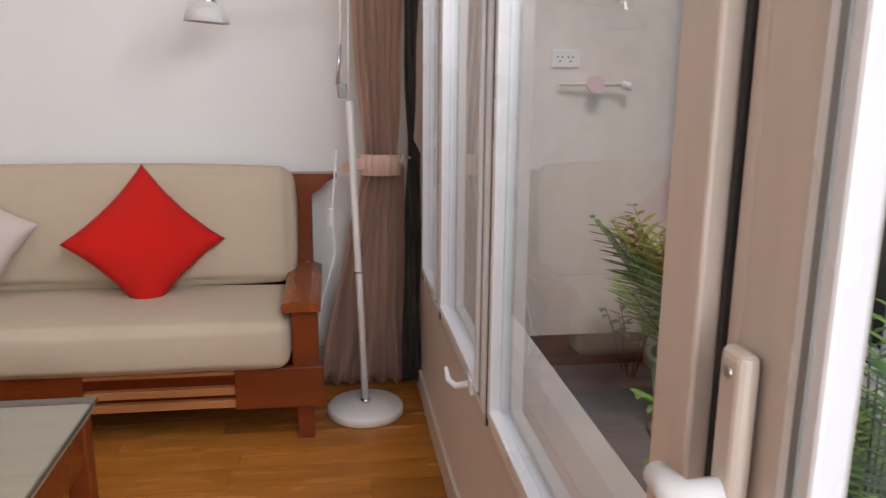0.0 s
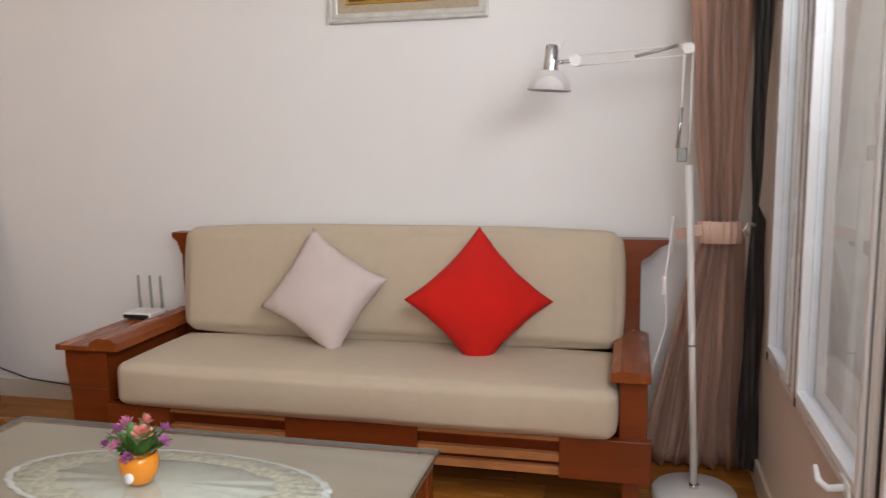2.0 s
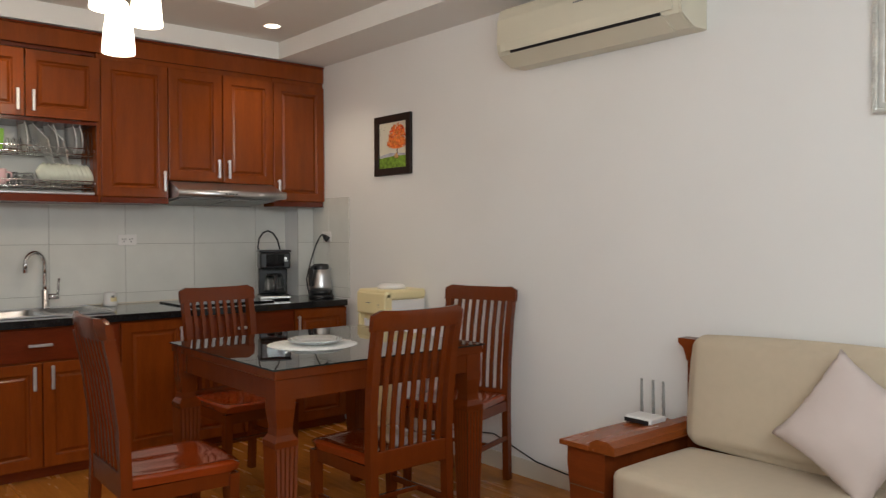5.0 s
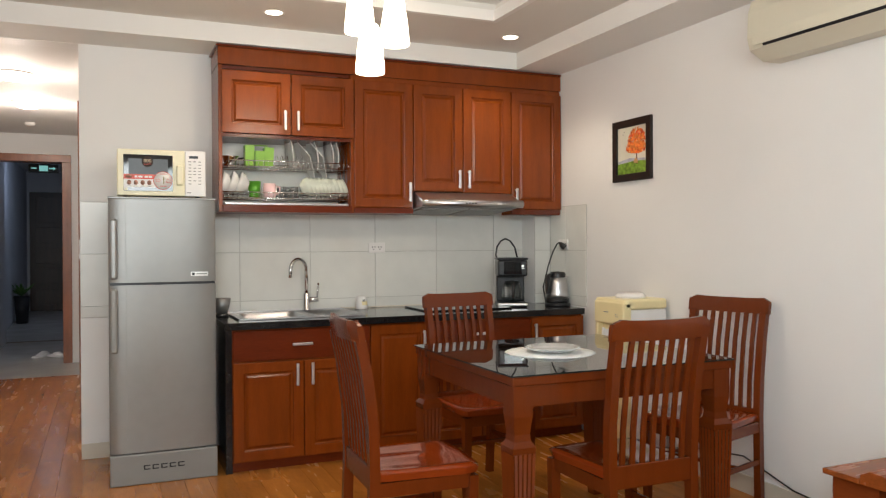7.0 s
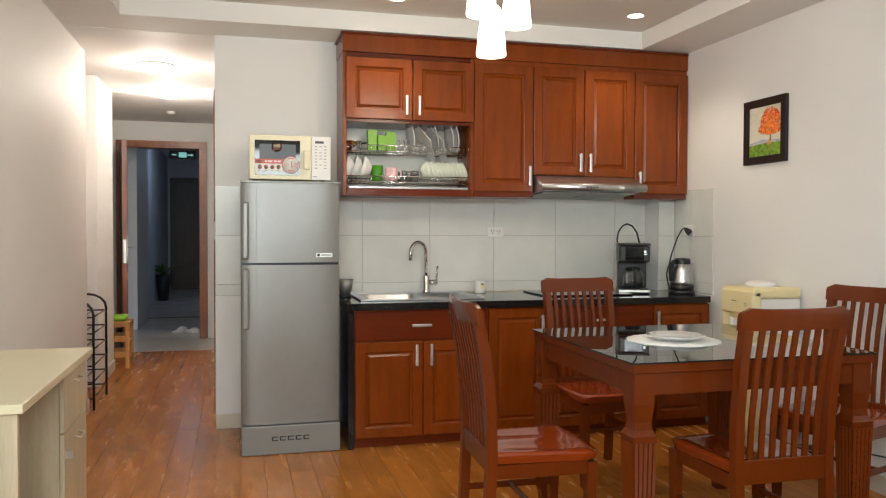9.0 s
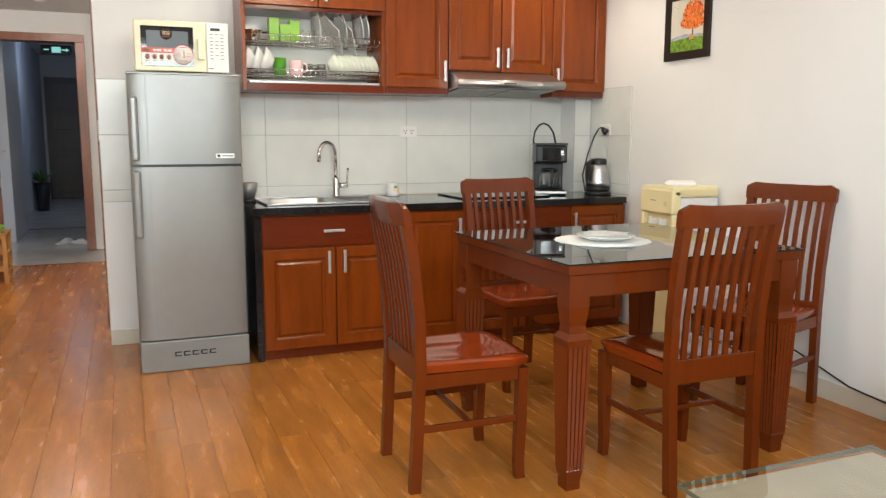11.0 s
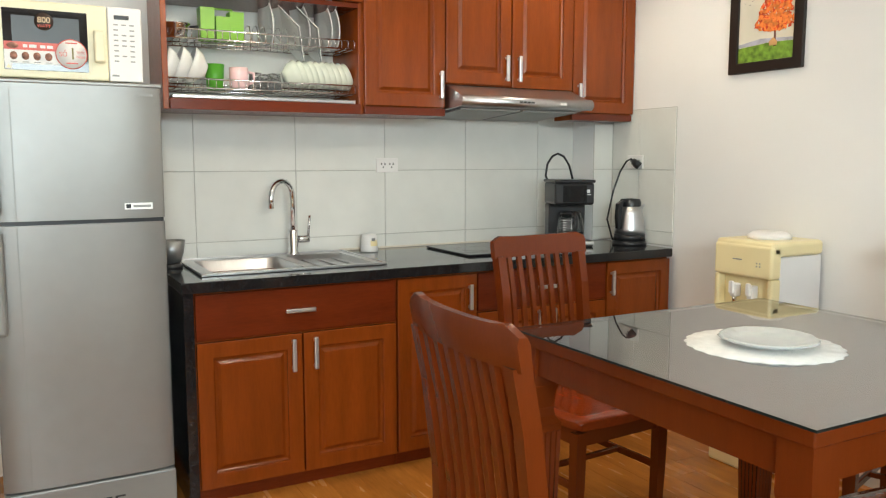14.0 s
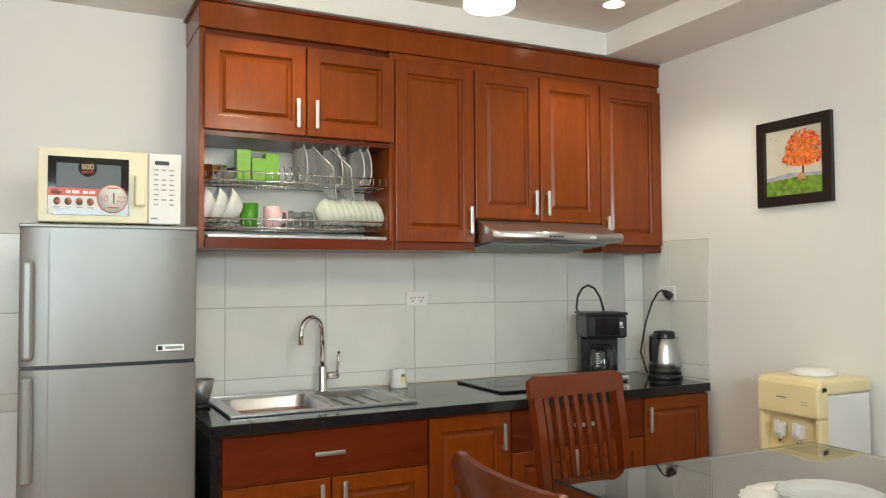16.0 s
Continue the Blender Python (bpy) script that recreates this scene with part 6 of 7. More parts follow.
bw = thing("steel_bowl", "dark grey metal bowl on a black stand", "bowl", pose(-4.93, 1.195, WZ + 0.0005))
part("stand", lathe(bmesh.new(), [(0.0, 0), (0.042, 0), (0.042, 0.012), (0.03, 0.02), (0.0, 0.02)], 20, caps=False), M_BLACKP, bw)
part("bowl", lathe(bmesh.new(), [(0.0, 0.02), (0.034, 0.02), (0.046, 0.06), (0.055, 0.11), (0.052, 0.11), (0.043, 0.062), (0.0, 0.026)], 28, caps=False), mat("smoky_metal", (0.25, 0.25, 0.25), 0.35, 0.7, vary=0.15), bw)

# ---- dishes in the rack ----
R1, R2 = 1.740, 1.549


def disc_plate(r, material, label, m, group=""):
    bm = lathe(bmesh.new(), [(0.0, 0.0), (r * 0.55, 0.0), (r * 0.68, 0.006), (r, 0.020), (r * 0.985, 0.024), (r * 0.66, 0.011), (0.0, 0.005)], 36, caps=False)
    return solid("plate", bm, material, label, "plate", m, group)


GP = "plates standing in the dish rack"
cx = UX - 0.145
p0 = disc_plate(0.105, M_PORC, "round white porcelain plate standing in the rack", pose(cx, 1.645, R1 + 0.101, 96), GP)
copy_thing(p0, pose(cx, 1.80, R1 + 0.095, 100))
copy_thing(p0, pose(cx, 1.90, R1 + 0.104, 98))
copy_thing(p0, pose(cx, 1.935, R1 + 0.103, 97))


def square_plate(m):
    bm = bmesh.new()
    def ring(h, z):
        return [(-h, -h, z), (h, -h, z), (h, h, z), (-h, h, z)]
    sweep(bm, [ring(0.07, 0), ring(0.085, 0.004), ring(0.115, 0.018), ring(0.114, 0.022), ring(0.083, 0.010), ring(0.068, 0.006)])
    return solid("square_plate", bm, M_PORC, "square white porcelain plate tilted in the rack", "plate", m, GP)


for y, tilt in ((1.72, 62), (1.80, 60)):
    square_plate(pose(cx, y + 0.015, R1 + 0.075, 90 + 28, 0, 0) @ pose(0, 0, 0, 0, 0, 45))
for k in range(7):
    solid("plate_divider", tube(bmesh.new(), [(UX - 0.20, 1.545 + k * 0.032, R1 + 0.001)] + [(UX - 0.20 + 0.05 - 0.05 * math.cos(a), 1.545 + k * 0.032, R1 + 0.045 + 0.035 * math.sin(a)) for a in (0.0, 0.8, 1.57, 2.35, 3.14)] + [(UX - 0.10, 1.545 + k * 0.032, R1 + 0.001)], 0.0022, 6),
          M_CHROME, "chrome wire plate divider in the rack", "rack divider", group="plate dividers")
tr = thing("plastic_caddy", "lime green three-part plastic cutlery caddy", "caddy", pose(UX - 0.13, 1.435, R1 + 0.004))
for y, h in ((-0.062, 0.128), (0.0, 0.096), (0.056, 0.118)):
    part("cup", sweep(bmesh.new(), [[(-0.03, y - 0.026, 0), (0.03, y - 0.026, 0), (0.03, y + 0.026, 0), (-0.03, y + 0.026, 0)], [(-0.033, y - 0.029, h), (0.033, y - 0.029, h), (0.033, y + 0.029, h), (-0.033, y + 0.029, h)],
                              [(-0.029, y - 0.025, h), (0.029, y - 0.025, h), (0.029, y + 0.025, h), (-0.029, y + 0.025, h)], [(-0.027, y - 0.023, 0.01), (0.027, y - 0.023, 0.01), (0.027, y + 0.023, 0.01), (-0.027, y + 0.023, 0.01)]]), M_GREEN, tr)
part("handle", tube(bmesh.new(), [(-0.034, -0.075, 0.118), (-0.034, -0.05, 0.135), (-0.034, 0.05, 0.135), (-0.034, 0.072, 0.105)], 0.004, 6), M_GREEN, tr)
pot = thing("saucepan", "small shiny steel pot on the rack", "pot", pose(UX - 0.11, 1.255, R1 + 0.004))
part("pot", lathe(bmesh.new(), [(0.0, 0), (0.04, 0), (0.042, 0.045), (0.052, 0.052), (0.052, 0.056), (0.038, 0.052), (0.036, 0.006), (0.0, 0.006)], 28, caps=False), M_CHROME, pot)
part("handle", tube(bmesh.new(), [(0.03, 0.045, 0.04), (0.05, 0.075, 0.042)], 0.006, 6), M_BLACKP, pot)
bowl_bm = lathe(bmesh.new(), [(0.0, 0.0), (0.03, 0.0), (0.034, 0.008), (0.062, 0.035), (0.076, 0.068), (0.073, 0.068), (0.056, 0.036), (0.0, 0.010)], 32, caps=False)
b0_ = solid("bowl", bowl_bm, M_PORC, "white porcelain bowl standing on edge", "bowl", pose(UX - 0.13, 1.265, R2 + 0.073, 74), "bowls in the dish rack")
for y in (1.315, 1.365):
    copy_thing(b0_, pose(UX - 0.13, y, R2 + 0.073, 70))
gm = thing("mug", "green plastic mug behind the bowls", "mug", pose(UX - 0.19, 1.415, R2 + 0.004))
part("cup", lathe(bmesh.new(), [(0.0, 0), (0.034, 0), (0.040, 0.105), (0.037, 0.105), (0.032, 0.006), (0.0, 0.006)], 28, caps=False), mat("green_plastic", (0.10, 0.36, 0.03), 0.35, vary=0.06), gm)
pk = thing("mug", "pale pink mug on the lower rack", "mug", pose(UX - 0.09, 1.49, R2 + 0.004))
part("cup", lathe(bmesh.new(), [(0.0, 0), (0.033, 0), (0.038, 0.01), (0.038, 0.085), (0.035, 0.085), (0.034, 0.010), (0.0, 0.008)], 28, caps=False), M_PINKC, pk)
part("handle", tube(bmesh.new(), [(0.0, 0.035, 0.07), (0.0, 0.062, 0.065), (0.0, 0.064, 0.03), (0.0, 0.036, 0.02)], 0.006, 8), M_PINKC, pk)
M_DGLASS = mat("drinking_glass", (0.85, 0.87, 0.87), 0.04, vary=0.02, alpha_tr=0.9)
for k, y in enumerate((1.565, 1.615, 1.645)):
    solid("drinking_glass", lathe(bmesh.new(), [(0.0, 0.0), (0.026, 0.0), (0.033, 0.07), (0.031, 0.07), (0.024, 0.006), (0.0, 0.006)], 24, caps=False), M_DGLASS, "clear upturned drinking glass on the rack", "glass", pose(UX - 0.11 - 0.05 * (k % 2), y, R2 + 0.074, 180), "drinking glasses in the rack")
M_CELADON = mat("celadon_porcelain", (0.66, 0.70, 0.60), 0.18, vary=0.05, coat=0.3)
bb = solid("bowl", lathe(bmesh.new(), [(0.0, 0.0), (0.028, 0.0), (0.032, 0.008), (0.052, 0.030), (0.062, 0.058), (0.059, 0.058), (0.046, 0.030), (0.0, 0.010)], 28, caps=False), M_CELADON, "pale celadon rice bowl standing on edge", "bowl", pose(UX - 0.12, 1.69, R2 + 0.061, -70), "rice bowls in the dish rack")
for k in range(1, 10):
    copy_thing(bb, pose(UX - 0.12, 1.69 + k * 0.0255, R2 + 0.061 - 0.0018 * max(0, k - 7), -70 - (k % 3)))

# ---- water dispenser ----
wd = thing("water_dispenser", "cream and grey standing hot and cold water dispenser", "water dispenser", pose(-3.83, 3.35, 0))
part("side_panel", bx(-0.135, 0.135, -0.10, 0.148, 0.02, 0.885, bevel=0.006), M_WHITE, wd, "pale grey side casing")
fr = bx(-0.142, 0.142, -0.150, -0.098, 0.0, 0.62, bevel=0.012, seg=3)
box(fr, -0.142, -0.118, -0.150, -0.098, 0.62, 0.80, bevel=0.008)
box(fr, 0.118, 0.142, -0.150, -0.098, 0.62, 0.80, bevel=0.008)
box(fr, -0.118, 0.118, -0.112, -0.098, 0.62, 0.80)
box(fr, -0.142, 0.142, -0.156, -0.098, 0.80, 0.93, bevel=0.012, seg=3)
part("front", fr, M_YELLOW, wd, "glossy cream-yellow front")
part("top", bx(-0.142, 0.142, -0.150, 0.15, 0.886, 0.945, bevel=0.016, seg=3), M_YELLOW, wd)
part("bottle_collar", lathe(bmesh.new(), [(0.0, 0.945), (0.085, 0.945), (0.085, 0.958), (0.065, 0.972), (0.0, 0.968)], 32, caps=False), M_WHITE, wd, "white bottle collar")
for x in (-0.048, 0.036):
    tp = part("tap", bx(x - 0.014, x + 0.014, -0.150, -0.112, 0.71, 0.765, bevel=0.006), M_WHITE, wd, "white push tap")
    part("tap_lever", bx(x - 0.010, x + 0.010, -0.162, -0.148, 0.725, 0.775, bevel=0.004), M_WHITE, tp)
    part("tap_nozzle", lathe(bmesh.new(), [(0.008, 0.685), (0.009, 0.712)], 10, x, -0.135), M_CHROME, tp)
part("drip_tray", bx(-0.11, 0.11, -0.160, -0.112, 0.60, 0.622, bevel=0.004), M_YELLOW, wd)
part("logo_mark", bx(-0.045, 0.0, -0.1575, -0.1562, 0.865, 0.870), M_FRIDGED, wd)
for x in (0.07, 0.085):
    for z in (0.845, 0.857):
        part("indicator", bx(x, x + 0.005, -0.1575, -0.1562, z, z + 0.005), M_FRIDGED, wd)

# ---- desk ----
dk = thing("desk", "pale ash-laminate desk with a cream top", "desk", pose(-3.1, -0.245, 0))
part("desktop", bx(-0.565, 0.56, -0.19, 0.205, 0.722, 0.75, bevel=0.003), M_DESKT, dk)
part("side_panel", bx(0.515, 0.54, -0.185, 0.185, 0.0, 0.721), M_DESK, dk)
part("back_panel", bx(-0.10, 0.514, -0.185, -0.165, 0.25, 0.721), M_DESK, dk)
pd = part("pedestal", bx(-0.54, -0.10, -0.185, 0.165, 0.0, 0.721), M_DESK, dk)
for z0, z1 in ((0.50, 0.715), (0.06, 0.495)):
    df = part("drawer_front" if z0 > 0.3 else "cabinet_door", bx(-0.535, -0.105, 0.166, 0.182, z0, z1, bevel=0.002), M_DESK, pd)
    part("handle", tube(bmesh.new(), [(-0.36, 0.182, z1 - 0.05), (-0.36, 0.205, z1 - 0.055), (-0.28, 0.205, z1 - 0.055), (-0.28, 0.182, z1 - 0.05)], 0.004, 6), M_ALU, df)
part("key", bx(-0.135, -0.125, 0.182, 0.205, 0.40, 0.43), M_ALU, pd, "small key in the lock")

# ---- corridor things ----
M_BMETAL = mat("black_lacquered_metal", (0.012, 0.012, 0.013), 0.3, vary=0.1)
rk = thing("shoe_rack", "empty black metal shoe rack with arched ends", "shoe rack", pose(-6.17, -0.53, 0))
for x in (-0.27, 0.27):
    arch = [(x, 0.125, 0.0), (x, 0.125, 0.66)] + [(x, 0.125 * math.cos(a), 0.66 + 0.10 * math.sin(a)) for a in (0.4, 0.8, 1.2, 1.57, 1.95, 2.35, 2.75)] + [(x, -0.125, 0.66), (x, -0.125, 0.0)]
    part("end_frame", tube(bmesh.new(), arch, 0.009, 8), M_BMETAL, rk)
for k in range(6):
    z = 0.08 + k * 0.112
    bm = bmesh.new()
    for y in (-0.12, -0.04, 0.04, 0.12):
        tube(bm, [(-0.27, y, z), (0.27, y, z)], 0.005, 6)
    for x in (-0.27, 0.27):
        tube(bm, [(x, -0.125, z), (x, 0.125, z)], 0.006, 6)
    part("shelf", bm, M_BMETAL, rk)
sl = thing("wooden_stool", "low slatted pine stool beside the entrance door", "stool", pose(-7.72, -0.52, 0))
for x in (-0.13, 0.13):
    for y in (-0.12, 0.12):
        part("leg", bx(x - 0.018, x + 0.018, y - 0.018, y + 0.018, 0.0, 0.40, bevel=0.003), M_PINE, sl)
    for z in (0.10, 0.24, 0.37):
        part("side_slat", bx(x - 0.01, x + 0.01, -0.102, 0.102, z, z + 0.05), M_PINE, sl)
for k in range(4):
    part("top_slat", bx(-0.155, 0.155, -0.145 + k * 0.075, -0.082 + k * 0.075, 0.401, 0.42, bevel=0.003), M_PINE, sl)
for y in (-0.12, 0.12):
    for z in (0.10, 0.24):
        part("shelf_slat", bx(-0.112, 0.112, y - 0.02, y + 0.02, z, z + 0.02), M_PINE, sl)
solid("folded_cloth", cushion_pad(-0.12, 0.12, -0.10, 0.10, 0.0, 0.04, 0.015, 0.004), M_GREEN, "folded lime green cloth on the stool", "cloth", pose(-7.72, -0.52, 0.4245))

# entrance door
df = thing("door_frame", "brown wooden entrance door frame", "door frame", kind="structure")
for y0, y1 in ((-0.745, -0.685), (0.135, 0.225)):
    part("jamb", bx(-9.62, -9.43, y0, y1, 0, 2.155, bevel=0.004), M_DOORF, df)
part("head", bx(-9.62, -9.43, -0.745, 0.225, 2.155, 2.235, bevel=0.004), M_DOORF, df)
dl2 = thing("door_1", "dark brown entrance door standing open inward", "door", pose(-9.44, -0.68, 0, 0, 0, 9), kind="structure")
part("leaf", bx(0.0, 0.82, -0.025, 0.022, 0.012, 2.145, bevel=0.003), M_DOORD, dl2)
part("leaf_edge", bx(0.82, 0.826, -0.025, 0.022, 0.012, 2.145), M_DOORF, dl2, "lighter brown door edge")
for z0, z1 in ((0.15, 0.72), (0.80, 1.10), (1.18, 2.0)):
    part("leaf_panel", bx(0.10, 0.72, 0.022, 0.030, z0, z1, bevel=0.004), M_DOORD, dl2)
hl = part("lock_plate", bx(0.735, 0.785, 0.022, 0.032, 0.90, 1.15, bevel=0.003), M_ALU, dl2, "long nickel lock plate")
part("lever", tube(bmesh.new(), [(0.76, 0.03, 1.06), (0.76, 0.075, 1.06), (0.66, 0.08, 1.06)], 0.010, 8), M_ALU, hl)
part("lock_face", bx(0.826, 0.829, -0.014, 0.012, 0.90, 1.14), M_ALU, dl2)
# door casing along the corridor
cs = thing("door_2", "brown wooden door and casing in the corridor", "door", kind="structure")
part("casing", bx(-6.62, -6.54, CY - 0.022, CY, 0, 2.12, bevel=0.004), M_DOORF, cs)
part("casing", bx(-5.76, -5.68, CY - 0.022, CY, 0, 2.12, bevel=0.004), M_DOORF, cs)
part("casing", bx(-6.62, -5.68, CY - 0.022, CY, 2.12, 2.20, bevel=0.004), M_DOORF, cs)
part("leaf", bx(-6.54, -5.76, CY - 0.008, CY, 0.01, 2.12), M_DOORF, cs)
part("switch", bx(-5.50, -5.42, CY - 0.012, CY, 1.18, 1.30, bevel=0.003), M_WHITE, cs, "white light switch")

# lobby beyond the entrance
M_LOBW = mat("lobby_wall_paint", (0.62, 0.63, 0.65), 0.6, vary=0.03, scale=2)
structure("lobby_floor", bx(-17.2, FLOOR_END, -2.6, 1.6, -0.08, -0.002), M_LOBBY, "grey-white tiled lobby floor", "floor")
structure("trim_threshold", bx(FLOOR_END - 0.01, FLOOR_END + 0.02, -0.80, CY, -0.004, 0.003), M_DOORF, "brown floor threshold strip", "trim")
structure("wall_lobby_south", bx(-17.2, -9.60, 0.57, 0.72, 0, 2.8), M_LOBW, "pale lobby wall", "wall")
structure("wall_lobby_end", bx(-17.35, -17.2, -2.6, 1.6, 0, 2.8), M_LOBW, "pale lobby end wall", "wall")
structure("wall_lobby_north", bx(-17.2, -11.7, -0.98, -0.83, 0, 2.8), M_LOBW, "pale lobby wall", "wall")
structure("wall_lobby_side", bx(-11.7, -9.60, -2.6, -2.45, 0, 2.8), M_LOBW, "pale lobby wall", "wall")
structure("column_lobby", bx(-11.7, -10.4, -1.2, -0.64, 0, 2.8), M_LOBW, "white square lobby column", "column")
structure("lobby_ceiling", bx(-17.2, -9.60, -2.6, 1.6, 2.7, 2.8), M_CEIL, "white lobby ceiling", "ceiling")
structure("floor_strip", bx(-11.78, -11.70, -0.83, 0.57, -0.002, 0.003), M_SKIRT, "dark floor joint strip", "floor")
d3 = thing("door_3", "dark brown panelled door across the lobby", "door", kind="structure")
part("leaf", bx(-17.198, -17.15, -0.78, 0.12, 0.0, 2.30, bevel=0.004), M_DOORD, d3)
for z0, z1 in ((0.12, 0.42), (0.52, 0.82), (0.92, 1.22), (1.32, 1.62), (1.72, 2.2)):
    part("leaf_panel", bx(-17.15, -17.135, -0.68, 0.02, z0, z1, bevel=0.004), M_DOORD, d3)
ex = thing("exit_sign", "green and white emergency exit sign in the lobby", "exit sign", pose(-11.2, -0.15, 2.24))
part("housing", bx(-0.02, 0.018, -0.17, 0.17, -0.055, 0.055, bevel=0.003), M_BLACKP, ex)
M_SIGN = mat("lit_sign_green", (0.1, 0.3, 0.28), 0.4, emit=(0.35, 0.9, 0.85), strength=0.5)
part("running_symbol", bx(0.018, 0.02, -0.05, 0.05, -0.035, 0.035), M_SIGN, ex)
part("arrow", prism(bmesh.new(), [(0.06, -0.008), (0.11, -0.008), (0.11, -0.022), (0.14, 0.0), (0.11, 0.022), (0.11, 0.008), (0.06, 0.008)], "x", 0.018, 0.02), M_SIGN, ex)
part("sign_bars", bx(0.018, 0.02, -0.14, -0.08, -0.008, 0.008), M_SIGN, ex)
part("hanger", tube(bmesh.new(), [(0, 0, 0.055), (0, 0, 0.46)], 0.006, 6), M_ALU, ex)


def slipper(m):
    bm = bmesh.new()
    secs = []
    for k in range(9):
        t = k / 8
        wdt = 0.032 + 0.016 * math.sin(math.pi * min(1, t * 1.1)) - 0.018 * max(0, t - 0.85) / 0.15
        h = 0.03 + 0.028 * max(0, math.sin(math.pi * (t - 0.35) / 0.65)) if t > 0.35 else 0.022
        x = -0.13 + 0.26 * t
        secs.append([(x, -wdt, 0), (x, wdt, 0), (x, wdt * 0.95, h * 0.6), (x, wdt * 0.4, h), (x, -wdt * 0.4, h), (x, -wdt * 0.95, h * 0.6)])
    return solid("shoe", sweep(bm, secs), M_WHITE, "white flat shoe outside the entrance door", "shoe", m, "pair of shoes outside the door")


slipper(pose(-10.12, -0.12, 0.0, 0, 0, 150))
slipper(pose(-10.05, 0.03, 0.0, 0, 0, 35))
pp = thing("potted_plant", "small dark potted plant in the lobby corner", "potted plant", pose(-14.6, -0.70, 0))
part("pot", lathe(bmesh.new(), [(0.09, 0), (0.12, 0.45), (0.0, 0.44)], 20), M_BLACKP, pp)
bm = bmesh.new()
for k in range(26):
    a, l = rnd.uniform(0, 6.28), rnd.uniform(0.12, 0.26)
    leaf(bm, (0, 0, 0.44), (l * math.cos(a), min(l * math.sin(a), 0.2), 0.48 + rnd.uniform(0.05, 0.22)), 0.02)
part("leaves", bm, M_LEAF, pp)

# ---- balcony things ----
M_RAIL = mat("white_painted_bar", (0.72, 0.73, 0.74), 0.4, vary=0.08, scale=12)
rl = thing("balcony_railing", "white painted steel balcony grille", "railing", pose(1.565, 0.4, 0.42), kind="structure")
for k in range(40):
    y = -3.0 + k * 0.152
    part("bar", bx(-0.009, 0.009, y - 0.009, y + 0.009, 0.0, 2.38), M_RAIL, rl)
for z in (0.06, 0.86, 1.01, 2.28):
    part("rail", bx(-0.014, 0.014, -3.05, 3.05, z, z + 0.03), M_RAIL, rl)
for y in (-1.0, 1.0, 2.95):
    part("post", bx(-0.03, 0.03, y - 0.03, y + 0.03, 0.0, 2.38), M_RAIL, rl)


def planter(m, leaves, spread, seed, label, lean=0.55):
    p = thing("potted_plant", label, "potted plant", m)
    prof = [(0.0, 0.03), (0.105, 0.03)]
    for k in range(16):
        z = 0.04 + k * 0.02
        prof += [(0.11 + 0.045 * k / 15 + 0.004, z), (0.11 + 0.045 * k / 15, z + 0.010)]
    prof += [(0.172, 0.36), (0.172, 0.385), (0.155, 0.385), (0.15, 0.33), (0.0, 0.33)]
    part("pot", lathe(bmesh.new(), prof, 32, caps=False), M_POT, p, "ribbed green plastic pot")
    part("saucer", lathe(bmesh.new(), [(0.0, 0), (0.13, 0), (0.15, 0.03), (0.14, 0.03), (0.12, 0.012), (0.0, 0.012)], 28, caps=False), M_FRIDGED, p, "grey saucer")
    part("soil", lathe(bmesh.new(), [(0.0, 0.345), (0.149, 0.335)], 20, caps=False), M_SKIRT, p)
    r = random.Random(seed)
    stems, lv, lv2 = bmesh.new(), bmesh.new(), bmesh.new()
    for k in range(leaves):
        a = r.uniform(0, 6.28)
        e = r.uniform(lean, 1.45)
        l = r.uniform(0.35, 0.8) * spread
        pts = []
        for q in range(7):
            t = q / 6
            pts.append(Vector((0.05 * math.cos(a) + l * t * math.cos(a) * math.cos(e), 0.05 * math.sin(a) + l * t * math.sin(a) * math.cos(e), 0.34 + l * t * math.sin(e) - 0.30 * l * t * t * (1.2 - 0.5 * e))))
        tube(stems, pts, [0.005 - 0.0006 * q for q in range(7)], 5)
        bmx = lv if r.random() < 0.5 else lv2
        for q in range(2, 14):
            t = q / 13
            i = min(5, int(t * 6))
            c = pts[i].lerp(pts[i + 1], t * 6 - i)
            d = (pts[i + 1] - pts[i]).normalized()
            s = d.cross(Vector((0, 0, 1))).normalized()
            for sg in (-1, 1):
                n = l * 0.26 * math.sin(math.pi * (0.2 + 0.75 * t)) * r.uniform(0.8, 1.15)
                leaf(bmx, c, c + (s * sg + d * 0.7 - Vector((0, 0, 0.25))) * n, 0.008 * spread + 0.004)
    part("stems", stems, M_LEAF, p)
    part("leaves", lv, M_LEAF, p)
    part("leaves", lv2, M_LEAFL, p, "lighter green fronds")
    return p


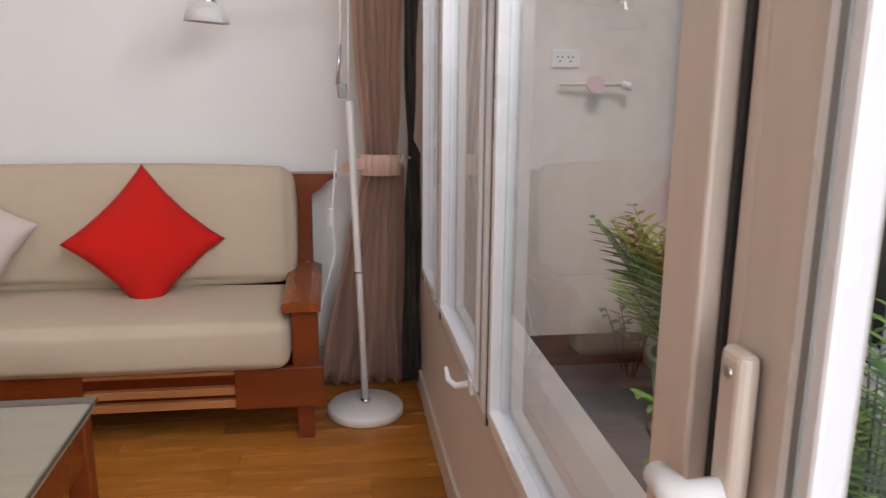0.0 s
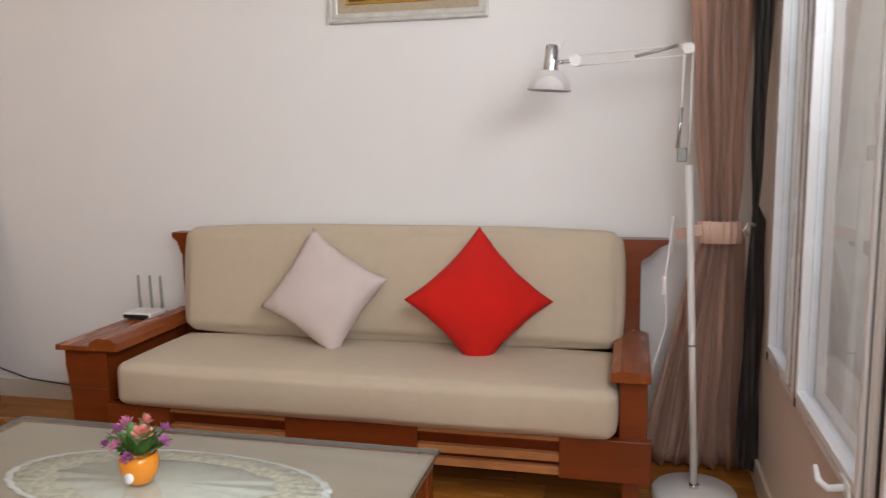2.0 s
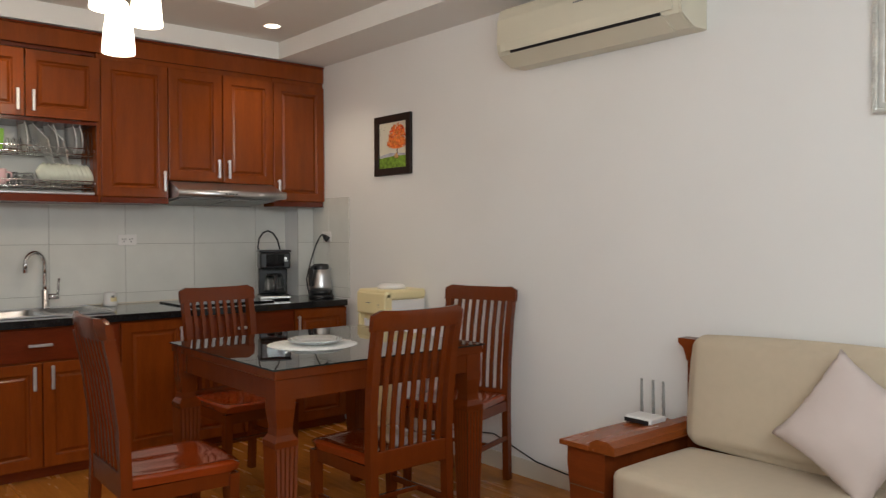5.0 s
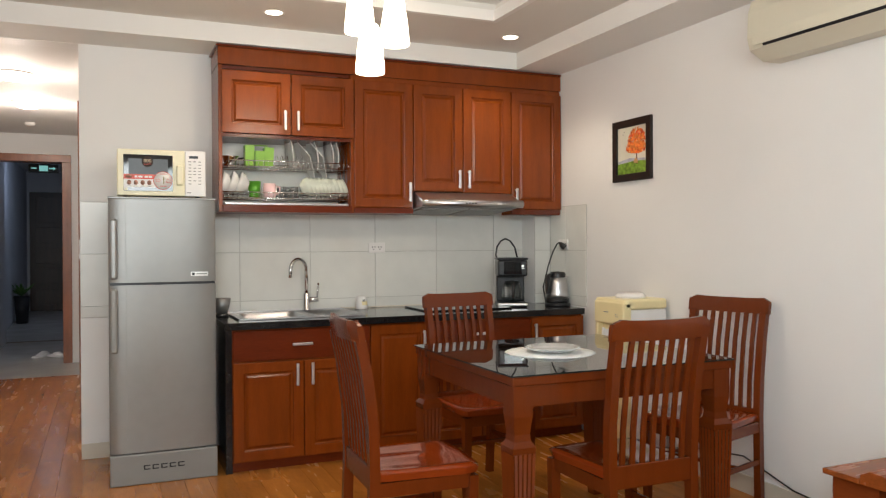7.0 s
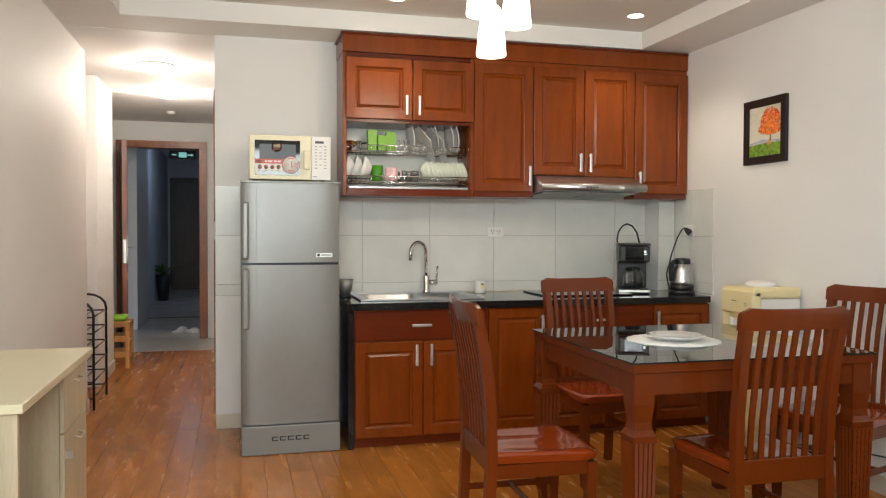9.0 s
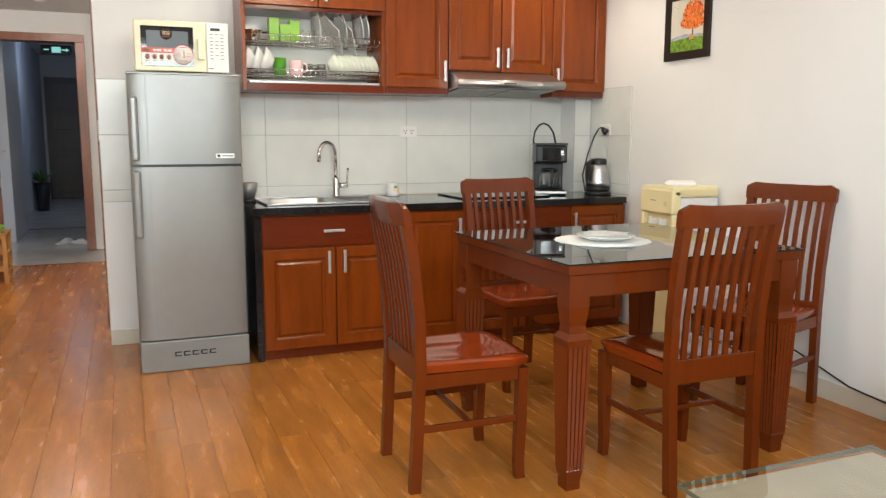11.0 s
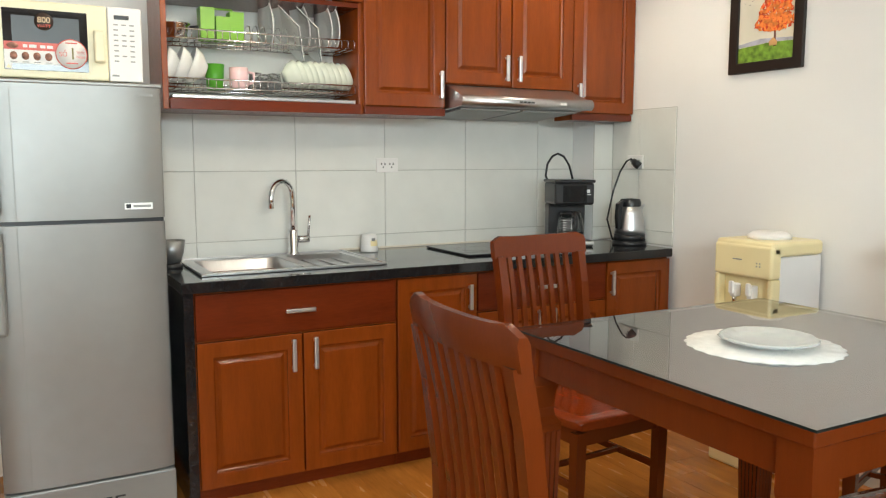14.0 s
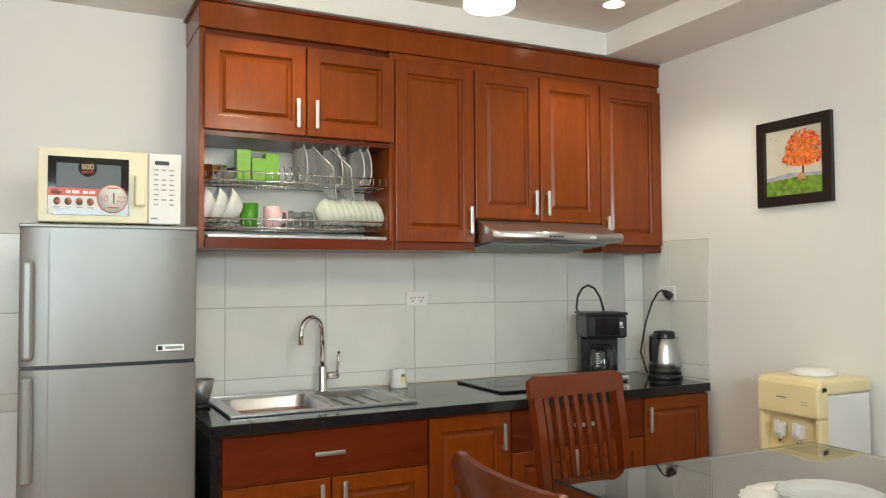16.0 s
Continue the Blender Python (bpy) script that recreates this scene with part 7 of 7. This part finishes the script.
planter(pose(1.36, 2.80, -0.04) @ Matrix.Scale(0.80, 4), 44, 1.25, 3, "feathery fern in a ribbed green pot on the balcony", 1.0)
planter(pose(1.16, 1.60, -0.04), 46, 0.80, 8, "large leafy palm in a green pot on the balcony")
planter(pose(1.28, 1.06, -0.04), 26, 1.1, 11, "bushy palm in a green pot on the balcony")
sb = thing("shrub", "small dark-leaved shrub against the stained balcony wall", "shrub", pose(1.38, 3.36, -0.04))
bm, stem = bmesh.new(), bmesh.new()
for k in range(9):
    a, h, l = rnd.uniform(0, 6.28), rnd.uniform(0.16, 0.36), rnd.uniform(0.04, 0.20)
    tip = Vector((l * math.cos(a), 0.5 * l * math.sin(a), h))
    tube(stem, [(0.2 * tip.x, 0.2 * tip.y, 0), tip * 0.6, tip], [0.004, 0.003, 0.002], 5)
    for q in range(7):
        b, c = tip * rnd.uniform(0.6, 1.0), rnd.uniform(0, 6.28)
        leaf(bm, b, b + Vector((0.045 * math.cos(c), 0.03 * math.sin(c), rnd.uniform(-0.02, 0.02))), 0.010)
part("stems", stem, M_SKIRT, sb)
part("leaves", bm, M_LEAF, sb)
# faint shapes on the balcony's end wall, modelled for a reflection in the window glass
ob = thing("outdoor_tap", "tap-shaped stand-in for a reflection in the window glass", "tap", pose(1.20, 3.512, 1.175))
part("pipe", tube(bmesh.new(), [(-0.14, -0.02, 0), (0.12, -0.03, 0.0)], 0.008, 8), M_CONC, ob)
part("wheel", tube(bmesh.new(), [(0.0, -0.06, 0.0), (0.0, -0.035, 0.0)], 0.035, 16), M_PINKC, ob, "faded red disc of the reflection stand-in")
part("nozzle", tube(bmesh.new(), [(0.12, -0.03, 0), (0.15, -0.05, -0.01)], 0.016, 8), M_WHITE, ob)
socket_plate("white socket-shaped stand-in for a reflection in the window glass", pose(1.085, 3.519, 1.275))

# ---- pieces: wall tiles ----
TZ = ((0.835, 0.899), (0.905, 1.209), (1.215, 1.520))
grout = structure("tile_bed", bx(KX, KX + 0.002, CY, SY, 0.833, 1.522), M_GROUT, "grey tile grout behind the worktop", "wall")
grout2 = structure("tile_bed_south", bx(KX, -4.533, SY - 0.002, SY, 0.833, 1.522), M_GROUT, "grey tile grout beside the worktop", "wall")
grout3 = structure("tile_bed_column", bx(-5.0, -4.998, 3.385, SY, 0.833, 1.46), M_GROUT, "grey tile grout on the corner pier", "wall")


def tile(parent, a, b, z0, z1, plane):
    g = 0.0016
    if plane == "w":
        bm = bx(KX + 0.001, KX + 0.006, a + g, b - g, z0 + g, z1 - g, bevel=0.0012, seg=1)
    elif plane == "s":
        bm = bx(a + g, b - g, SY - 0.006, SY - 0.001, z0 + g, z1 - g, bevel=0.0012, seg=1)
    else:
        bm = bx(-4.9995, -4.995, a + g, b - g, z0 + g, z1 - g, bevel=0.0012, seg=1)
    part("tile", bm, M_TILE, parent)


YJ = [CY, 0.885, 1.341, 1.795, 2.243, 2.695, 3.146, 3.385]
for z0, z1 in ((0.835, 0.902), (0.902, 1.212), (1.212, 1.520)):
    for a, b in zip(YJ, YJ[1:]):
        tile(grout, a, b, z0, z1, "w")
    tile(grout2, -4.995, -4.79, z0, z1, "s")
    tile(grout2, -4.79, -4.535, z0, z1, "s")
    tile(grout3, 3.387, 3.513, z0, min(z1, 1.458), "c")

# ---- pieces: floor planks ----
prnd = random.Random(11)
PW = 0.124
rows = int((SY + 0.80) / PW) + 1
for r in range(rows):
    y0 = -0.80 + r * PW
    y1 = min(y0 + PW, SY)
    if y1 - y0 < 0.01:
        continue
    x = (EX + 0.0) - prnd.uniform(0.2, 1.2)
    end = FLOOR_END if y0 < CY else KX
    xs = [EX] + []
    while x > end + 0.25:
        xs.append(x)
        x -= 1.21
    xs.append(end)
    for xa, xb in zip(xs, xs[1:]):
        part("plank", bx(xb + 0.0006, xa - 0.0006, y0 + 0.0006, y1 - 0.0006, -0.008, 0.0), M_PLANK, floor)
